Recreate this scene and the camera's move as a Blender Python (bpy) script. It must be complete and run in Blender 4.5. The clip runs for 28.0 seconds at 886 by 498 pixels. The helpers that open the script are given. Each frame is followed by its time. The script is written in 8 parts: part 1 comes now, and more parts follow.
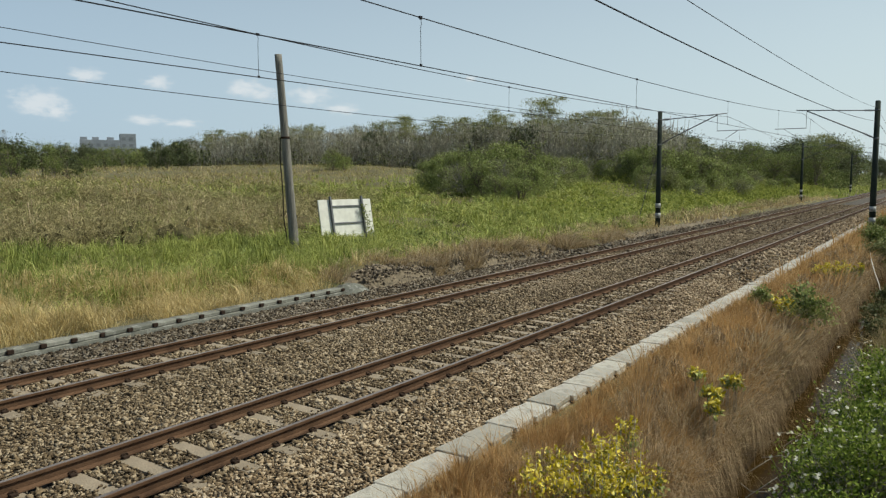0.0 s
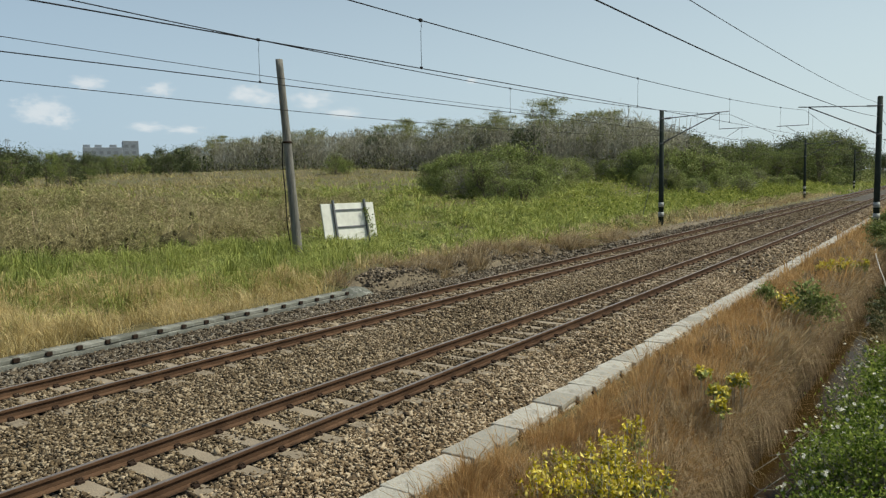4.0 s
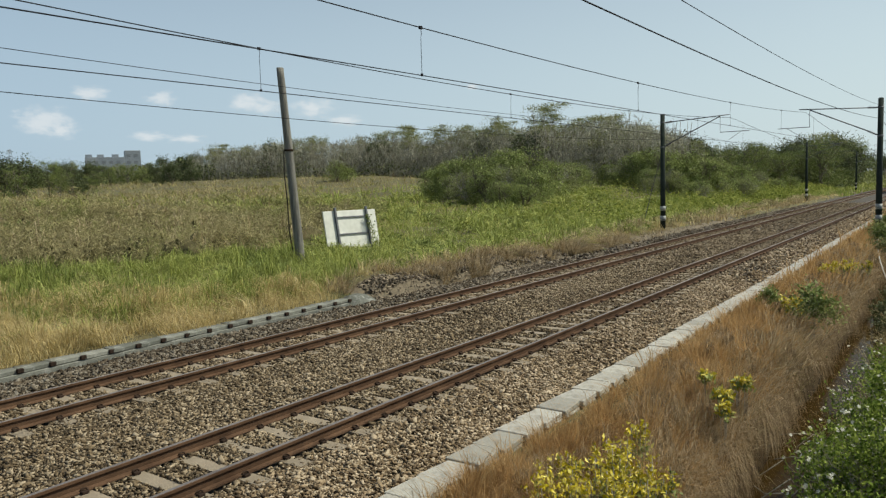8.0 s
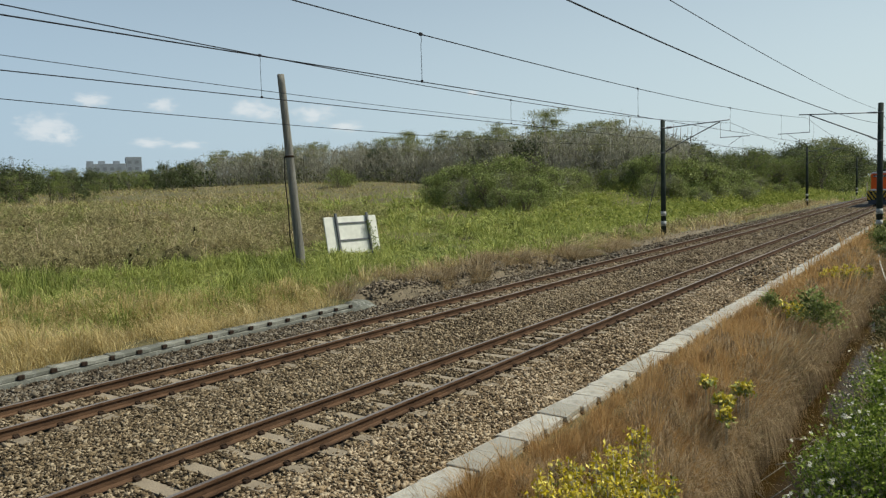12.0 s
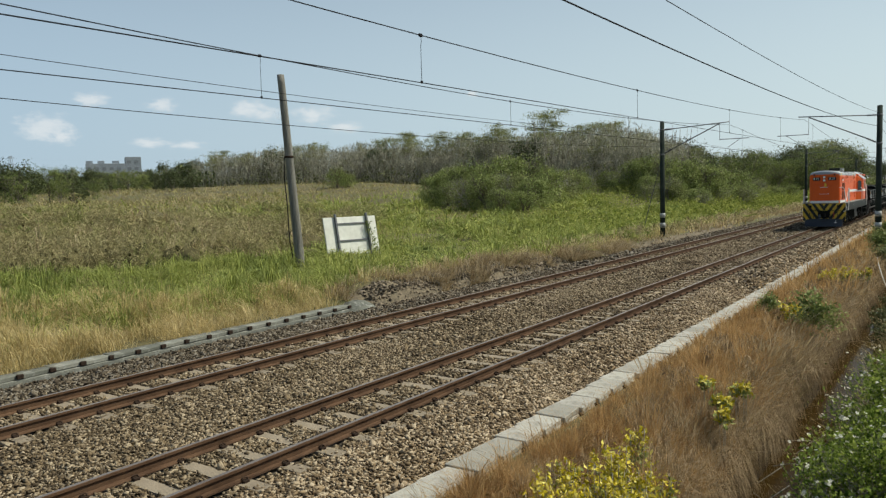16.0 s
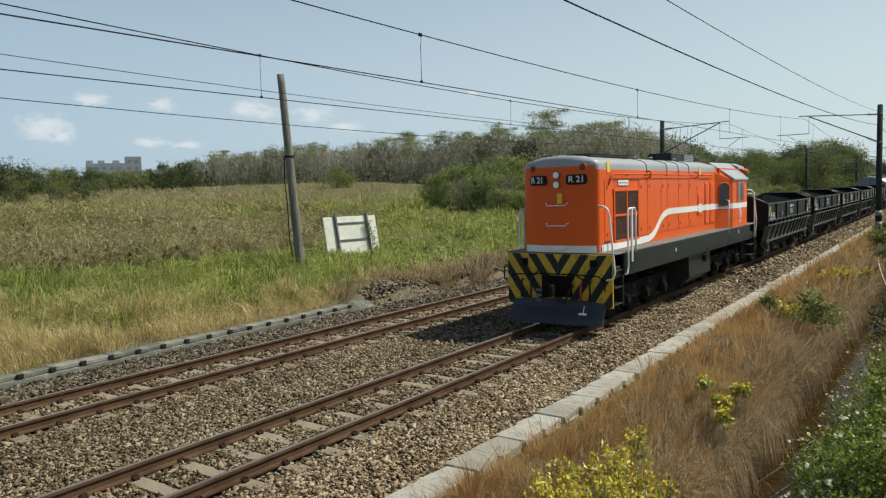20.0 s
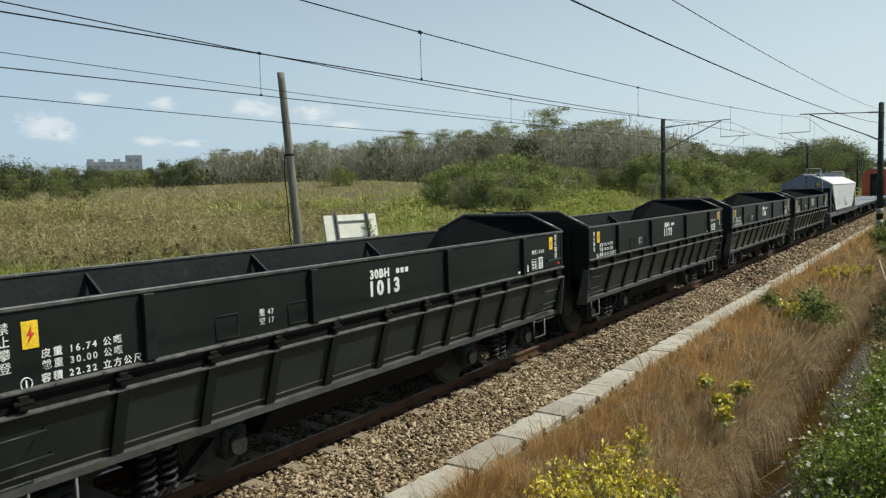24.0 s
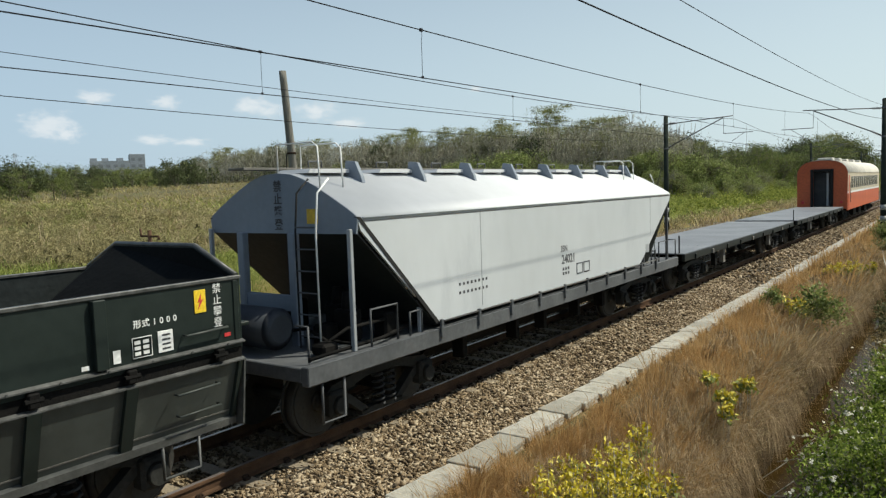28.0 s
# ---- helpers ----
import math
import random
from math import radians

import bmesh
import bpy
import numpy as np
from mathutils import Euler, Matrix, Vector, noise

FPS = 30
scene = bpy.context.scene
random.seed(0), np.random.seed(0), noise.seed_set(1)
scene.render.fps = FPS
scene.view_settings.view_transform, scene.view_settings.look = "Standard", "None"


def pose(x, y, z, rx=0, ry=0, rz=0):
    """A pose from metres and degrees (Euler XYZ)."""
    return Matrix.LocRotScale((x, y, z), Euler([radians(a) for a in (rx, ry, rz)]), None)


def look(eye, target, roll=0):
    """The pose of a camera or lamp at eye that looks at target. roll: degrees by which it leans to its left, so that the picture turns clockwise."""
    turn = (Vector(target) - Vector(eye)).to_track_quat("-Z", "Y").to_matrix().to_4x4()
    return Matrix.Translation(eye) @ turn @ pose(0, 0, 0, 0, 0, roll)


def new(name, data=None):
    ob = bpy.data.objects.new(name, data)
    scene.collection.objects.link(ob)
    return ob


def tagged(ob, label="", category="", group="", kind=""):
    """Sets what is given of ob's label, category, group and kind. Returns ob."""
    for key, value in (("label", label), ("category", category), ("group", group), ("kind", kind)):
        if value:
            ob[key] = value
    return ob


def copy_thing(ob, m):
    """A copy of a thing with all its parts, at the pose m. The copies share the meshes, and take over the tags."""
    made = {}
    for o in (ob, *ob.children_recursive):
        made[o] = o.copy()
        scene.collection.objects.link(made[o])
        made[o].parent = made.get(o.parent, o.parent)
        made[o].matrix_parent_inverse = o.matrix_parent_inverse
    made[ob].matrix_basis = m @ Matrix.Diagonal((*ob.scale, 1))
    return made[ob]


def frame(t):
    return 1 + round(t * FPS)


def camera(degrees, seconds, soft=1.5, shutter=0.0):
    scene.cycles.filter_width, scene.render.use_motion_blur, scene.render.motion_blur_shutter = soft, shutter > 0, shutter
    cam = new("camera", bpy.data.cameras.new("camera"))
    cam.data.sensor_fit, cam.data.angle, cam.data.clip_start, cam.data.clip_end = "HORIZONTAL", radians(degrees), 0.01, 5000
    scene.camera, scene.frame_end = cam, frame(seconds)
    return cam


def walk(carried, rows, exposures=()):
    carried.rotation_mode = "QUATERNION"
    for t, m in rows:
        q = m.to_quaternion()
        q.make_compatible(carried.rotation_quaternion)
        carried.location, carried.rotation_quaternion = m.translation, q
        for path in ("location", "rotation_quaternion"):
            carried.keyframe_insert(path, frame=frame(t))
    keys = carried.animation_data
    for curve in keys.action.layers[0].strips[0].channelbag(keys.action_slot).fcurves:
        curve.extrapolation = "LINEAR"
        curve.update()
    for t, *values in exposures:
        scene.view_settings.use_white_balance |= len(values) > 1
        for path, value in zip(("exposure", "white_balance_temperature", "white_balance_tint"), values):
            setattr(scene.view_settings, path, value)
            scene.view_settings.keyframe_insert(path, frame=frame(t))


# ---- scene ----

# ---------------------------------------------------------------- camera
cam = camera(62.207, 28.0, soft=1.3)
walk(cam, [
    (0.0, pose(-0.021, 0.009, 2.950, 84.456, 0.259, 34.599)),
    (0.5, pose(-0.019, 0.009, 2.950, 84.460, 0.332, 34.617)),
    (1.0, pose(-0.017, 0.009, 2.951, 84.467, 0.445, 34.645)),
    (1.5, pose(-0.017, 0.010, 2.951, 84.481, 0.581, 34.676)),
    (2.0, pose(-0.018, 0.011, 2.951, 84.503, 0.715, 34.704)),
    (2.5, pose(-0.020, 0.012, 2.950, 84.529, 0.834, 34.729)),
    (3.0, pose(-0.021, 0.012, 2.948, 84.558, 0.939, 34.750)),
    (3.5, pose(-0.021, 0.013, 2.947, 84.583, 1.018, 34.766)),
    (5.5, pose(-0.019, 0.013, 2.948, 84.857, 1.451, 34.866)),
    (6.0, pose(-0.016, 0.012, 2.949, 84.891, 1.477, 34.878)),
    (6.5, pose(-0.013, 0.011, 2.950, 84.936, 1.518, 34.890)),
    (7.0, pose(-0.014, 0.009, 2.950, 84.988, 1.577, 34.897)),
    (7.5, pose(-0.015, 0.007, 2.951, 85.046, 1.653, 34.902)),
    (8.0, pose(-0.013, 0.005, 2.951, 85.111, 1.732, 34.916)),
    (8.5, pose(-0.010, 0.004, 2.952, 85.185, 1.797, 34.934)),
    (9.0, pose(-0.008, 0.003, 2.953, 85.272, 1.840, 34.945)),
    (9.5, pose(-0.008, 0.003, 2.952, 85.370, 1.856, 34.950)),
    (10.0, pose(-0.006, 0.002, 2.951, 85.464, 1.849, 34.958)),
    (10.5, pose(-0.002, -0.001, 2.952, 85.530, 1.841, 34.968)),
    (11.0, pose(0.000, -0.002, 2.952, 85.558, 1.842, 34.974)),
    (11.5, pose(0.001, -0.003, 2.953, 85.562, 1.848, 34.973)),
    (12.0, pose(0.001, -0.004, 2.953, 85.559, 1.853, 34.970)),
    (12.5, pose(0.001, -0.005, 2.954, 85.555, 1.856, 34.968)),
    (14.5, pose(0.010, -0.018, 2.954, 85.590, 1.701, 34.910)),
    (15.0, pose(0.011, -0.018, 2.952, 85.610, 1.680, 34.915)),
    (15.5, pose(0.011, -0.017, 2.950, 85.628, 1.661, 34.921)),
    (16.0, pose(0.012, -0.017, 2.950, 85.634, 1.658, 34.926)),
    (16.5, pose(0.014, -0.017, 2.951, 85.632, 1.668, 34.931)),
    (17.0, pose(0.015, -0.016, 2.951, 85.630, 1.681, 34.938)),
    (17.5, pose(0.016, -0.015, 2.951, 85.631, 1.692, 34.945)),
    (18.0, pose(0.016, -0.013, 2.951, 85.632, 1.703, 34.949)),
    (18.5, pose(0.014, -0.012, 2.950, 85.628, 1.708, 34.948)),
    (19.0, pose(0.013, -0.011, 2.950, 85.621, 1.702, 34.945)),
    (19.5, pose(0.013, -0.011, 2.950, 85.613, 1.692, 34.944)),
    (20.0, pose(0.015, -0.013, 2.951, 85.593, 1.684, 34.939)),
    (20.5, pose(0.013, -0.012, 2.955, 85.562, 1.679, 34.936)),
    (21.0, pose(0.010, -0.005, 2.955, 85.540, 1.673, 34.948)),
    (21.5, pose(0.007, 0.003, 2.953, 85.541, 1.661, 34.968)),
    (23.5, pose(0.006, 0.015, 2.949, 85.465, 1.705, 34.986)),
    (24.0, pose(0.009, 0.018, 2.945, 85.470, 1.720, 35.001)),
    (24.5, pose(0.011, 0.023, 2.942, 85.470, 1.743, 35.024)),
    (25.0, pose(0.014, 0.027, 2.940, 85.462, 1.774, 35.049)),
    (25.5, pose(0.016, 0.031, 2.940, 85.451, 1.805, 35.072)),
    (26.0, pose(0.017, 0.034, 2.939, 85.445, 1.831, 35.099)),
    (26.5, pose(0.016, 0.038, 2.939, 85.434, 1.852, 35.137)),
    (27.0, pose(0.017, 0.040, 2.941, 85.402, 1.878, 35.179)),
    (27.5, pose(0.017, 0.042, 2.944, 85.353, 1.910, 35.206)),
    (28.0, pose(0.014, 0.043, 2.949, 85.304, 1.939, 35.215)),
], exposures=[(0.0, 0.02), (20.0, 0.04), (23.5, 0.10), (28.0, 0.14)])

# ---------------------------------------------------------------- light
SUN = Vector((0.45, 0.41, 0.79)).normalized()
world = bpy.data.worlds.new("sky")
scene.world = world
world.use_nodes = True
_n = world.node_tree.nodes
_l = world.node_tree.links
_n.clear()
_sky = _n.new("ShaderNodeTexSky")
_sky.sky_type = "NISHITA"
_sky.sun_disc = False
_sky.sun_elevation = math.asin(SUN.z)
_sky.sun_rotation = math.atan2(SUN.x, SUN.y)
_sky.altitude = 0
_sky.air_density = 1.0
_sky.dust_density = 1.0
_sky.ozone_density = 1.2
_bg = _n.new("ShaderNodeBackground")
_bg.inputs["Strength"].default_value = 0.095
_out = _n.new("ShaderNodeOutputWorld")
_hs = _n.new("ShaderNodeHueSaturation")
_hs.inputs["Saturation"].default_value = 0.95
_hs.inputs["Value"].default_value = 1.0
_l.new(_sky.outputs["Color"], _hs.inputs["Color"])
_tn = _n.new("ShaderNodeMix")
_tn.data_type = "RGBA"
_tn.blend_type = "MULTIPLY"
_tn.inputs["Factor"].default_value = 1.0
_tn.inputs["B"].default_value = (0.95, 1.0, 0.97, 1)
_l.new(_hs.outputs["Color"], _tn.inputs["A"])
# summer haze that thickens towards the horizon
_tc = _n.new("ShaderNodeTexCoord")
_sx = _n.new("ShaderNodeSeparateXYZ")
_l.new(_tc.outputs["Generated"], _sx.inputs[0])
_mr = _n.new("ShaderNodeMapRange")
_mr.interpolation_type = "SMOOTHSTEP"
_mr.inputs["From Min"].default_value = 0.62
_mr.inputs["From Max"].default_value = -0.02
_mr.inputs["To Max"].default_value = 0.85
_l.new(_sx.outputs["Z"], _mr.inputs["Value"])
_hz = _n.new("ShaderNodeMix")
_hz.data_type = "RGBA"
_l.new(_mr.outputs["Result"], _hz.inputs["Factor"])
_l.new(_tn.outputs["Result"], _hz.inputs["A"])
_dt = _n.new("ShaderNodeVectorMath")
_dt.operation = "DOT_PRODUCT"
_dt.inputs[1].default_value = SUN
_l.new(_tc.outputs["Generated"], _dt.inputs[0])
_glow = _n.new("ShaderNodeMapRange")
_glow.inputs["From Min"].default_value = -0.25
_glow.inputs["From Max"].default_value = 0.5
_l.new(_dt.outputs["Value"], _glow.inputs["Value"])
_hc = _n.new("ShaderNodeMix")
_hc.data_type = "RGBA"
_hc.inputs["A"].default_value = (4.3, 5.8, 7.2, 1)
_hc.inputs["B"].default_value = (6.7, 7.9, 8.1, 1)
_l.new(_glow.outputs["Result"], _hc.inputs["Factor"])
_l.new(_hc.outputs["Result"], _hz.inputs["B"])
_l.new(_hz.outputs["Result"], _bg.inputs["Color"])
_l.new(_bg.outputs["Background"], _out.inputs["Surface"])
_sl = bpy.data.lights.new("sun", "SUN")
_sl.energy = 4.9
_sl.angle = radians(0.6)
_sl.color = (1.0, 0.975, 0.83)
_so = new("sun", _sl)
_so.matrix_world = look((0, 0, 60), Vector((0, 0, 60)) - SUN)

# ---------------------------------------------------------------- materials
def ramp(nt, stops):
    r = nt.nodes.new("ShaderNodeValToRGB")
    el = r.color_ramp.elements
    while len(el) < len(stops):
        el.new(0.5)
    for e, (p, c) in zip(el, stops):
        e.position, e.color = p, (*c, 1)
    return r


def surf(name, c1, c2, scale=4.0, rough=0.7, metal=0.0, bump=0.0, fine=40.0, source="noise", third=None, spec=0.5, wear=0.0, wear_col=(0.1, 0.07, 0.05), rough_var=0.1, stretch=(1, 1, 1), sub=0.0, grain=0.5, patch=0.4):
    """Two-scale surface: a broad blend of two or three colours, fine grain, stains and relief."""
    m = bpy.data.materials.new(name)
    m.use_nodes = True
    nt = m.node_tree
    b = nt.nodes["Principled BSDF"]
    b.inputs["Metallic"].default_value = metal
    b.inputs["Specular IOR Level"].default_value = spec
    tc = nt.nodes.new("ShaderNodeTexCoord")
    mp = nt.nodes.new("ShaderNodeMapping")
    mp.inputs["Scale"].default_value = stretch
    nt.links.new(tc.outputs["Object"], mp.inputs["Vector"])
    big = nt.nodes.new("ShaderNodeTexNoise")
    big.inputs["Scale"].default_value = scale
    big.inputs["Detail"].default_value = 4 if patch < 1 else 7
    big.inputs["Roughness"].default_value = 0.5 if patch < 1 else 0.68
    nt.links.new(mp.outputs["Vector"], big.inputs["Vector"])
    small = nt.nodes.new("ShaderNodeTexNoise")
    small.inputs["Scale"].default_value = fine
    small.inputs["Detail"].default_value = 3
    nt.links.new(mp.outputs["Vector"], small.inputs["Vector"])
    stops = [(0.3, c1), (0.7, c2)] if third is None else [(0.15, c1), (0.5, c2), (0.85, third)]
    r = ramp(nt, stops)
    if source == "noise":
        nt.links.new(big.outputs["Fac"], r.inputs["Fac"])
    else:
        if source == "island":
            g = nt.nodes.new("ShaderNodeNewGeometry")
            src = g.outputs["Random Per Island"]
        else:
            g = nt.nodes.new("ShaderNodeObjectInfo")
            src = g.outputs["Random"]
        mixv = nt.nodes.new("ShaderNodeMath")
        mixv.operation = "MULTIPLY_ADD"
        mixv.inputs[1].default_value = patch
        nt.links.new(big.outputs["Fac"], mixv.inputs[0])
        sc = nt.nodes.new("ShaderNodeMath")
        sc.operation = "MULTIPLY_ADD"
        sc.inputs[1].default_value = 0.9 if patch < 1 else 0.55
        sc.inputs[2].default_value = 0.05 - patch / 2 if patch < 1 else 0.23 - patch / 2
        nt.links.new(src, sc.inputs[0])
        nt.links.new(sc.outputs[0], mixv.inputs[2])
        nt.links.new(mixv.outputs[0], r.inputs["Fac"])
    mul = nt.nodes.new("ShaderNodeMix")
    mul.data_type = "RGBA"
    mul.blend_type = "MULTIPLY"
    mul.inputs["Factor"].default_value = grain
    gr = ramp(nt, [(0.3, (0.55, 0.55, 0.55)), (0.7, (1.25, 1.25, 1.25))])
    nt.links.new(small.outputs["Fac"], gr.inputs["Fac"])
    nt.links.new(r.outputs["Color"], mul.inputs["A"])
    nt.links.new(gr.outputs["Color"], mul.inputs["B"])
    col = mul.outputs["Result"]
    if wear > 0:
        w = nt.nodes.new("ShaderNodeTexNoise")
        w.inputs["Scale"].default_value = scale * 2.3
        w.inputs["Detail"].default_value = 6
        w.inputs["Roughness"].default_value = 0.7
        nt.links.new(mp.outputs["Vector"], w.inputs["Vector"])
        wr = ramp(nt, [(0.62 - wear * 0.2, (0, 0, 0)), (0.72 - wear * 0.1, (1, 1, 1))])
        nt.links.new(w.outputs["Fac"], wr.inputs["Fac"])
        wm = nt.nodes.new("ShaderNodeMix")
        wm.data_type = "RGBA"
        fac = nt.nodes.new("ShaderNodeMath")
        fac.operation = "MULTIPLY"
        fac.inputs[1].default_value = min(1.0, wear * 1.5)
        nt.links.new(wr.outputs["Color"], fac.inputs[0])
        nt.links.new(fac.outputs[0], wm.inputs["Factor"])
        nt.links.new(col, wm.inputs["A"])
        wm.inputs["B"].default_value = (*wear_col, 1)
        col = wm.outputs["Result"]
    nt.links.new(col, b.inputs["Base Color"])
    rr = nt.nodes.new("ShaderNodeMapRange")
    rr.inputs["To Min"].default_value = max(0.02, rough - rough_var)
    rr.inputs["To Max"].default_value = min(1.0, rough + rough_var)
    nt.links.new(small.outputs["Fac"], rr.inputs["Value"])
    nt.links.new(rr.outputs["Result"], b.inputs["Roughness"])
    if sub > 0:
        b.inputs["Transmission Weight"].default_value = 0.0
        tr = nt.nodes.new("ShaderNodeBsdfTranslucent")
        nt.links.new(col, tr.inputs["Color"])
        mx = nt.nodes.new("ShaderNodeMixShader")
        mx.inputs["Fac"].default_value = sub
        nt.links.new(b.outputs["BSDF"], mx.inputs[1])
        nt.links.new(tr.outputs["BSDF"], mx.inputs[2])
        nt.links.new(mx.outputs["Shader"], nt.nodes["Material Output"].inputs["Surface"])
    if bump > 0:
        bp = nt.nodes.new("ShaderNodeBump")
        bp.inputs["Strength"].default_value = bump
        bp.inputs["Distance"].default_value = 0.02
        nt.links.new(small.outputs["Fac"], bp.inputs["Height"])
        nt.links.new(bp.outputs["Normal"], b.inputs["Normal"])
    return m


M = {}
M["soil"] = surf("soil", (0.05, 0.05, 0.017), (0.11, 0.092, 0.036), 0.4, 0.95, bump=0.8, fine=16, third=(0.09, 0.12, 0.03), grain=0.9)
M["gravel_bed"] = surf("gravel_bed", (0.03, 0.024, 0.017), (0.085, 0.068, 0.047), 14, 0.95, bump=1.0, fine=26)
M["stone"] = surf("ballast_stone", (0.068, 0.049, 0.029), (0.177, 0.129, 0.074), 0.55, 0.9, source="island", spec=0.2, third=(0.352, 0.283, 0.190), fine=60, bump=0.3, patch=0.8)
M["stone_tan"] = surf("tan_ballast_stone", (0.085, 0.060, 0.036), (0.235, 0.168, 0.097), 0.8, 0.9, source="island", spec=0.2, third=(0.42, 0.34, 0.235), fine=60, bump=0.3, patch=0.8)
M["stone_dark"] = surf("sooty_ballast_stone", (0.055, 0.042, 0.028), (0.130, 0.10, 0.065), 0.55, 0.9, source="island", spec=0.2, third=(0.23, 0.20, 0.155), fine=60, bump=0.3, patch=0.8)
M["rail"] = surf("rusty_rail", (0.064, 0.036, 0.021), (0.120, 0.070, 0.041), 3, 0.85, 0.0, 0.3, 60, spec=0.12, wear=0.3, wear_col=(0.05, 0.033, 0.025))
M["rail_top"] = surf("worn_rail_head", (0.20, 0.15, 0.115), (0.33, 0.27, 0.22), 2, 0.34, 0.6, 0.1, 80)
M["sleeper"] = surf("sleeper_concrete", (0.18, 0.145, 0.10), (0.28, 0.228, 0.16), 2.5, 0.9, bump=0.4, fine=45, wear=0.3, wear_col=(0.2, 0.15, 0.1))
M["clip"] = surf("clip_iron", (0.028, 0.019, 0.014), (0.055, 0.035, 0.024), 20, 0.9, 0.0, 0.2, spec=0.1)
M["concrete"] = surf("trough_concrete", (0.29, 0.275, 0.23), (0.42, 0.40, 0.34), 1.5, 0.9, bump=0.5, fine=38, source="object", third=(0.37, 0.35, 0.30), wear=0.6, wear_col=(0.19, 0.18, 0.15))
M["concrete_old"] = surf("weathered_concrete", (0.115, 0.118, 0.096), (0.215, 0.215, 0.18), 1.5, 0.9, bump=0.5, fine=38, source="object", third=(0.17, 0.172, 0.14), wear=0.45, wear_col=(0.44, 0.44, 0.40))
M["rubble"] = surf("dark_rubble", (0.075, 0.060, 0.040), (0.175, 0.138, 0.094), 2, 0.95, bump=0.8, fine=12, source="island", third=(0.25, 0.20, 0.14))
M["mast"] = surf("mast_concrete", (0.0192, 0.0254, 0.0206), (0.0448, 0.0542, 0.0445), 1.2, 0.92, bump=0.3, fine=30, spec=0.08)
M["white_band"] = surf("white_band_paint", (0.375, 0.375, 0.338), (0.495, 0.495, 0.454), 3, 0.7, wear=0.75, wear_col=(0.045, 0.0488, 0.0432))
M["steel"] = surf("dull_steel", (0.10, 0.105, 0.11), (0.17, 0.175, 0.18), 6, 0.6, 0.6, 0.1)
M["insulator"] = surf("brown_insulator", (0.03, 0.025, 0.025), (0.06, 0.05, 0.05), 10, 0.3)
M["wire"] = surf("dark_wire", (0.014, 0.015, 0.018), (0.026, 0.027, 0.031), 5, 0.8, 0.0, spec=0.1)
M["pole_wood"] = surf("grey_pole_wood", (0.10, 0.096, 0.082), (0.24, 0.228, 0.195), 2.0, 0.9, bump=0.6, fine=18, stretch=(6, 6, 0.6), wear=0.3, wear_col=(0.07, 0.06, 0.05))
M["board"] = surf("board_panel", (0.58, 0.58, 0.51), (0.68, 0.68, 0.61), 1.2, 0.7, wear=0.12, wear_col=(0.48, 0.47, 0.39), fine=5, grain=0.2)
M["grass_dry"] = surf("dry_brown_grass", (0.25, 0.145, 0.052), (0.48, 0.295, 0.12), 0.9, 0.9, source="island", third=(0.64, 0.45, 0.225), patch=1.1, fine=9, sub=0.45)
M["grass_straw"] = surf("straw_grass", (0.31, 0.24, 0.092), (0.55, 0.435, 0.19), 0.8, 0.9, source="island", third=(0.78, 0.655, 0.37), patch=1.2, fine=9, sub=0.4)
M["grass_green"] = surf("green_grass", (0.148, 0.193, 0.038), (0.318, 0.374, 0.085), 0.5, 0.85, source="island", third=(0.562, 0.561, 0.19), fine=7, patch=1.8, sub=0.28)
M["grass_field"] = surf("field_grass", (0.15, 0.155, 0.044), (0.38, 0.335, 0.12), 0.22, 0.9, source="island", third=(0.46, 0.37, 0.18), fine=5, patch=1.9, sub=0.28)
M["grass_reed"] = surf("tall_brown_reed", (0.13, 0.11, 0.046), (0.34, 0.275, 0.125), 0.45, 0.9, source="island", third=(0.52, 0.44, 0.25), fine=7, patch=1.8, sub=0.28)
M["leaf"] = surf("green_leaf", (0.09, 0.13, 0.03), (0.17, 0.215, 0.055), 1.2, 0.6, source="island", third=(0.28, 0.31, 0.10), fine=10, sub=0.25, spec=0.2)
M["leaf_dark"] = surf("dark_leaf", (0.05, 0.068, 0.027), (0.092, 0.115, 0.048), 1.2, 0.6, source="island", third=(0.155, 0.18, 0.078), fine=10, sub=0.25, spec=0.2)
M["leaf_olive"] = surf("olive_leaf", (0.12, 0.14, 0.048), (0.22, 0.24, 0.09), 1.0, 0.7, source="island", third=(0.35, 0.36, 0.155), fine=8, sub=0.3, spec=0.2)
M["leaf_yellow"] = surf("yellow_leaf", (0.30, 0.265, 0.015), (0.68, 0.54, 0.03), 2.0, 0.55, source="island", third=(0.86, 0.75, 0.2), fine=20, sub=0.25, spec=0.15)
M["twig"] = surf("grey_twig", (0.17, 0.157, 0.125), (0.30, 0.28, 0.228), 1.0, 0.9, source="island", third=(0.38, 0.36, 0.30))
M["bark"] = surf("bark", (0.09, 0.075, 0.055), (0.2, 0.17, 0.13), 2.0, 0.95, bump=0.5, fine=16, stretch=(4, 4, 0.7))
M["flower"] = surf("white_flower", (0.72, 0.70, 0.58), (0.82, 0.80, 0.70), 5, 0.7, sub=0.3)
M["house"] = surf("far_house_wall", (0.23, 0.26, 0.29), (0.29, 0.32, 0.345), 0.2, 0.9, fine=2)
M["dark_glass"] = surf("dark_window", (0.03, 0.035, 0.04), (0.06, 0.065, 0.07), 1, 0.15)
M["far_window"] = surf("far_window", (0.16, 0.18, 0.20), (0.20, 0.22, 0.24), 1, 0.3)
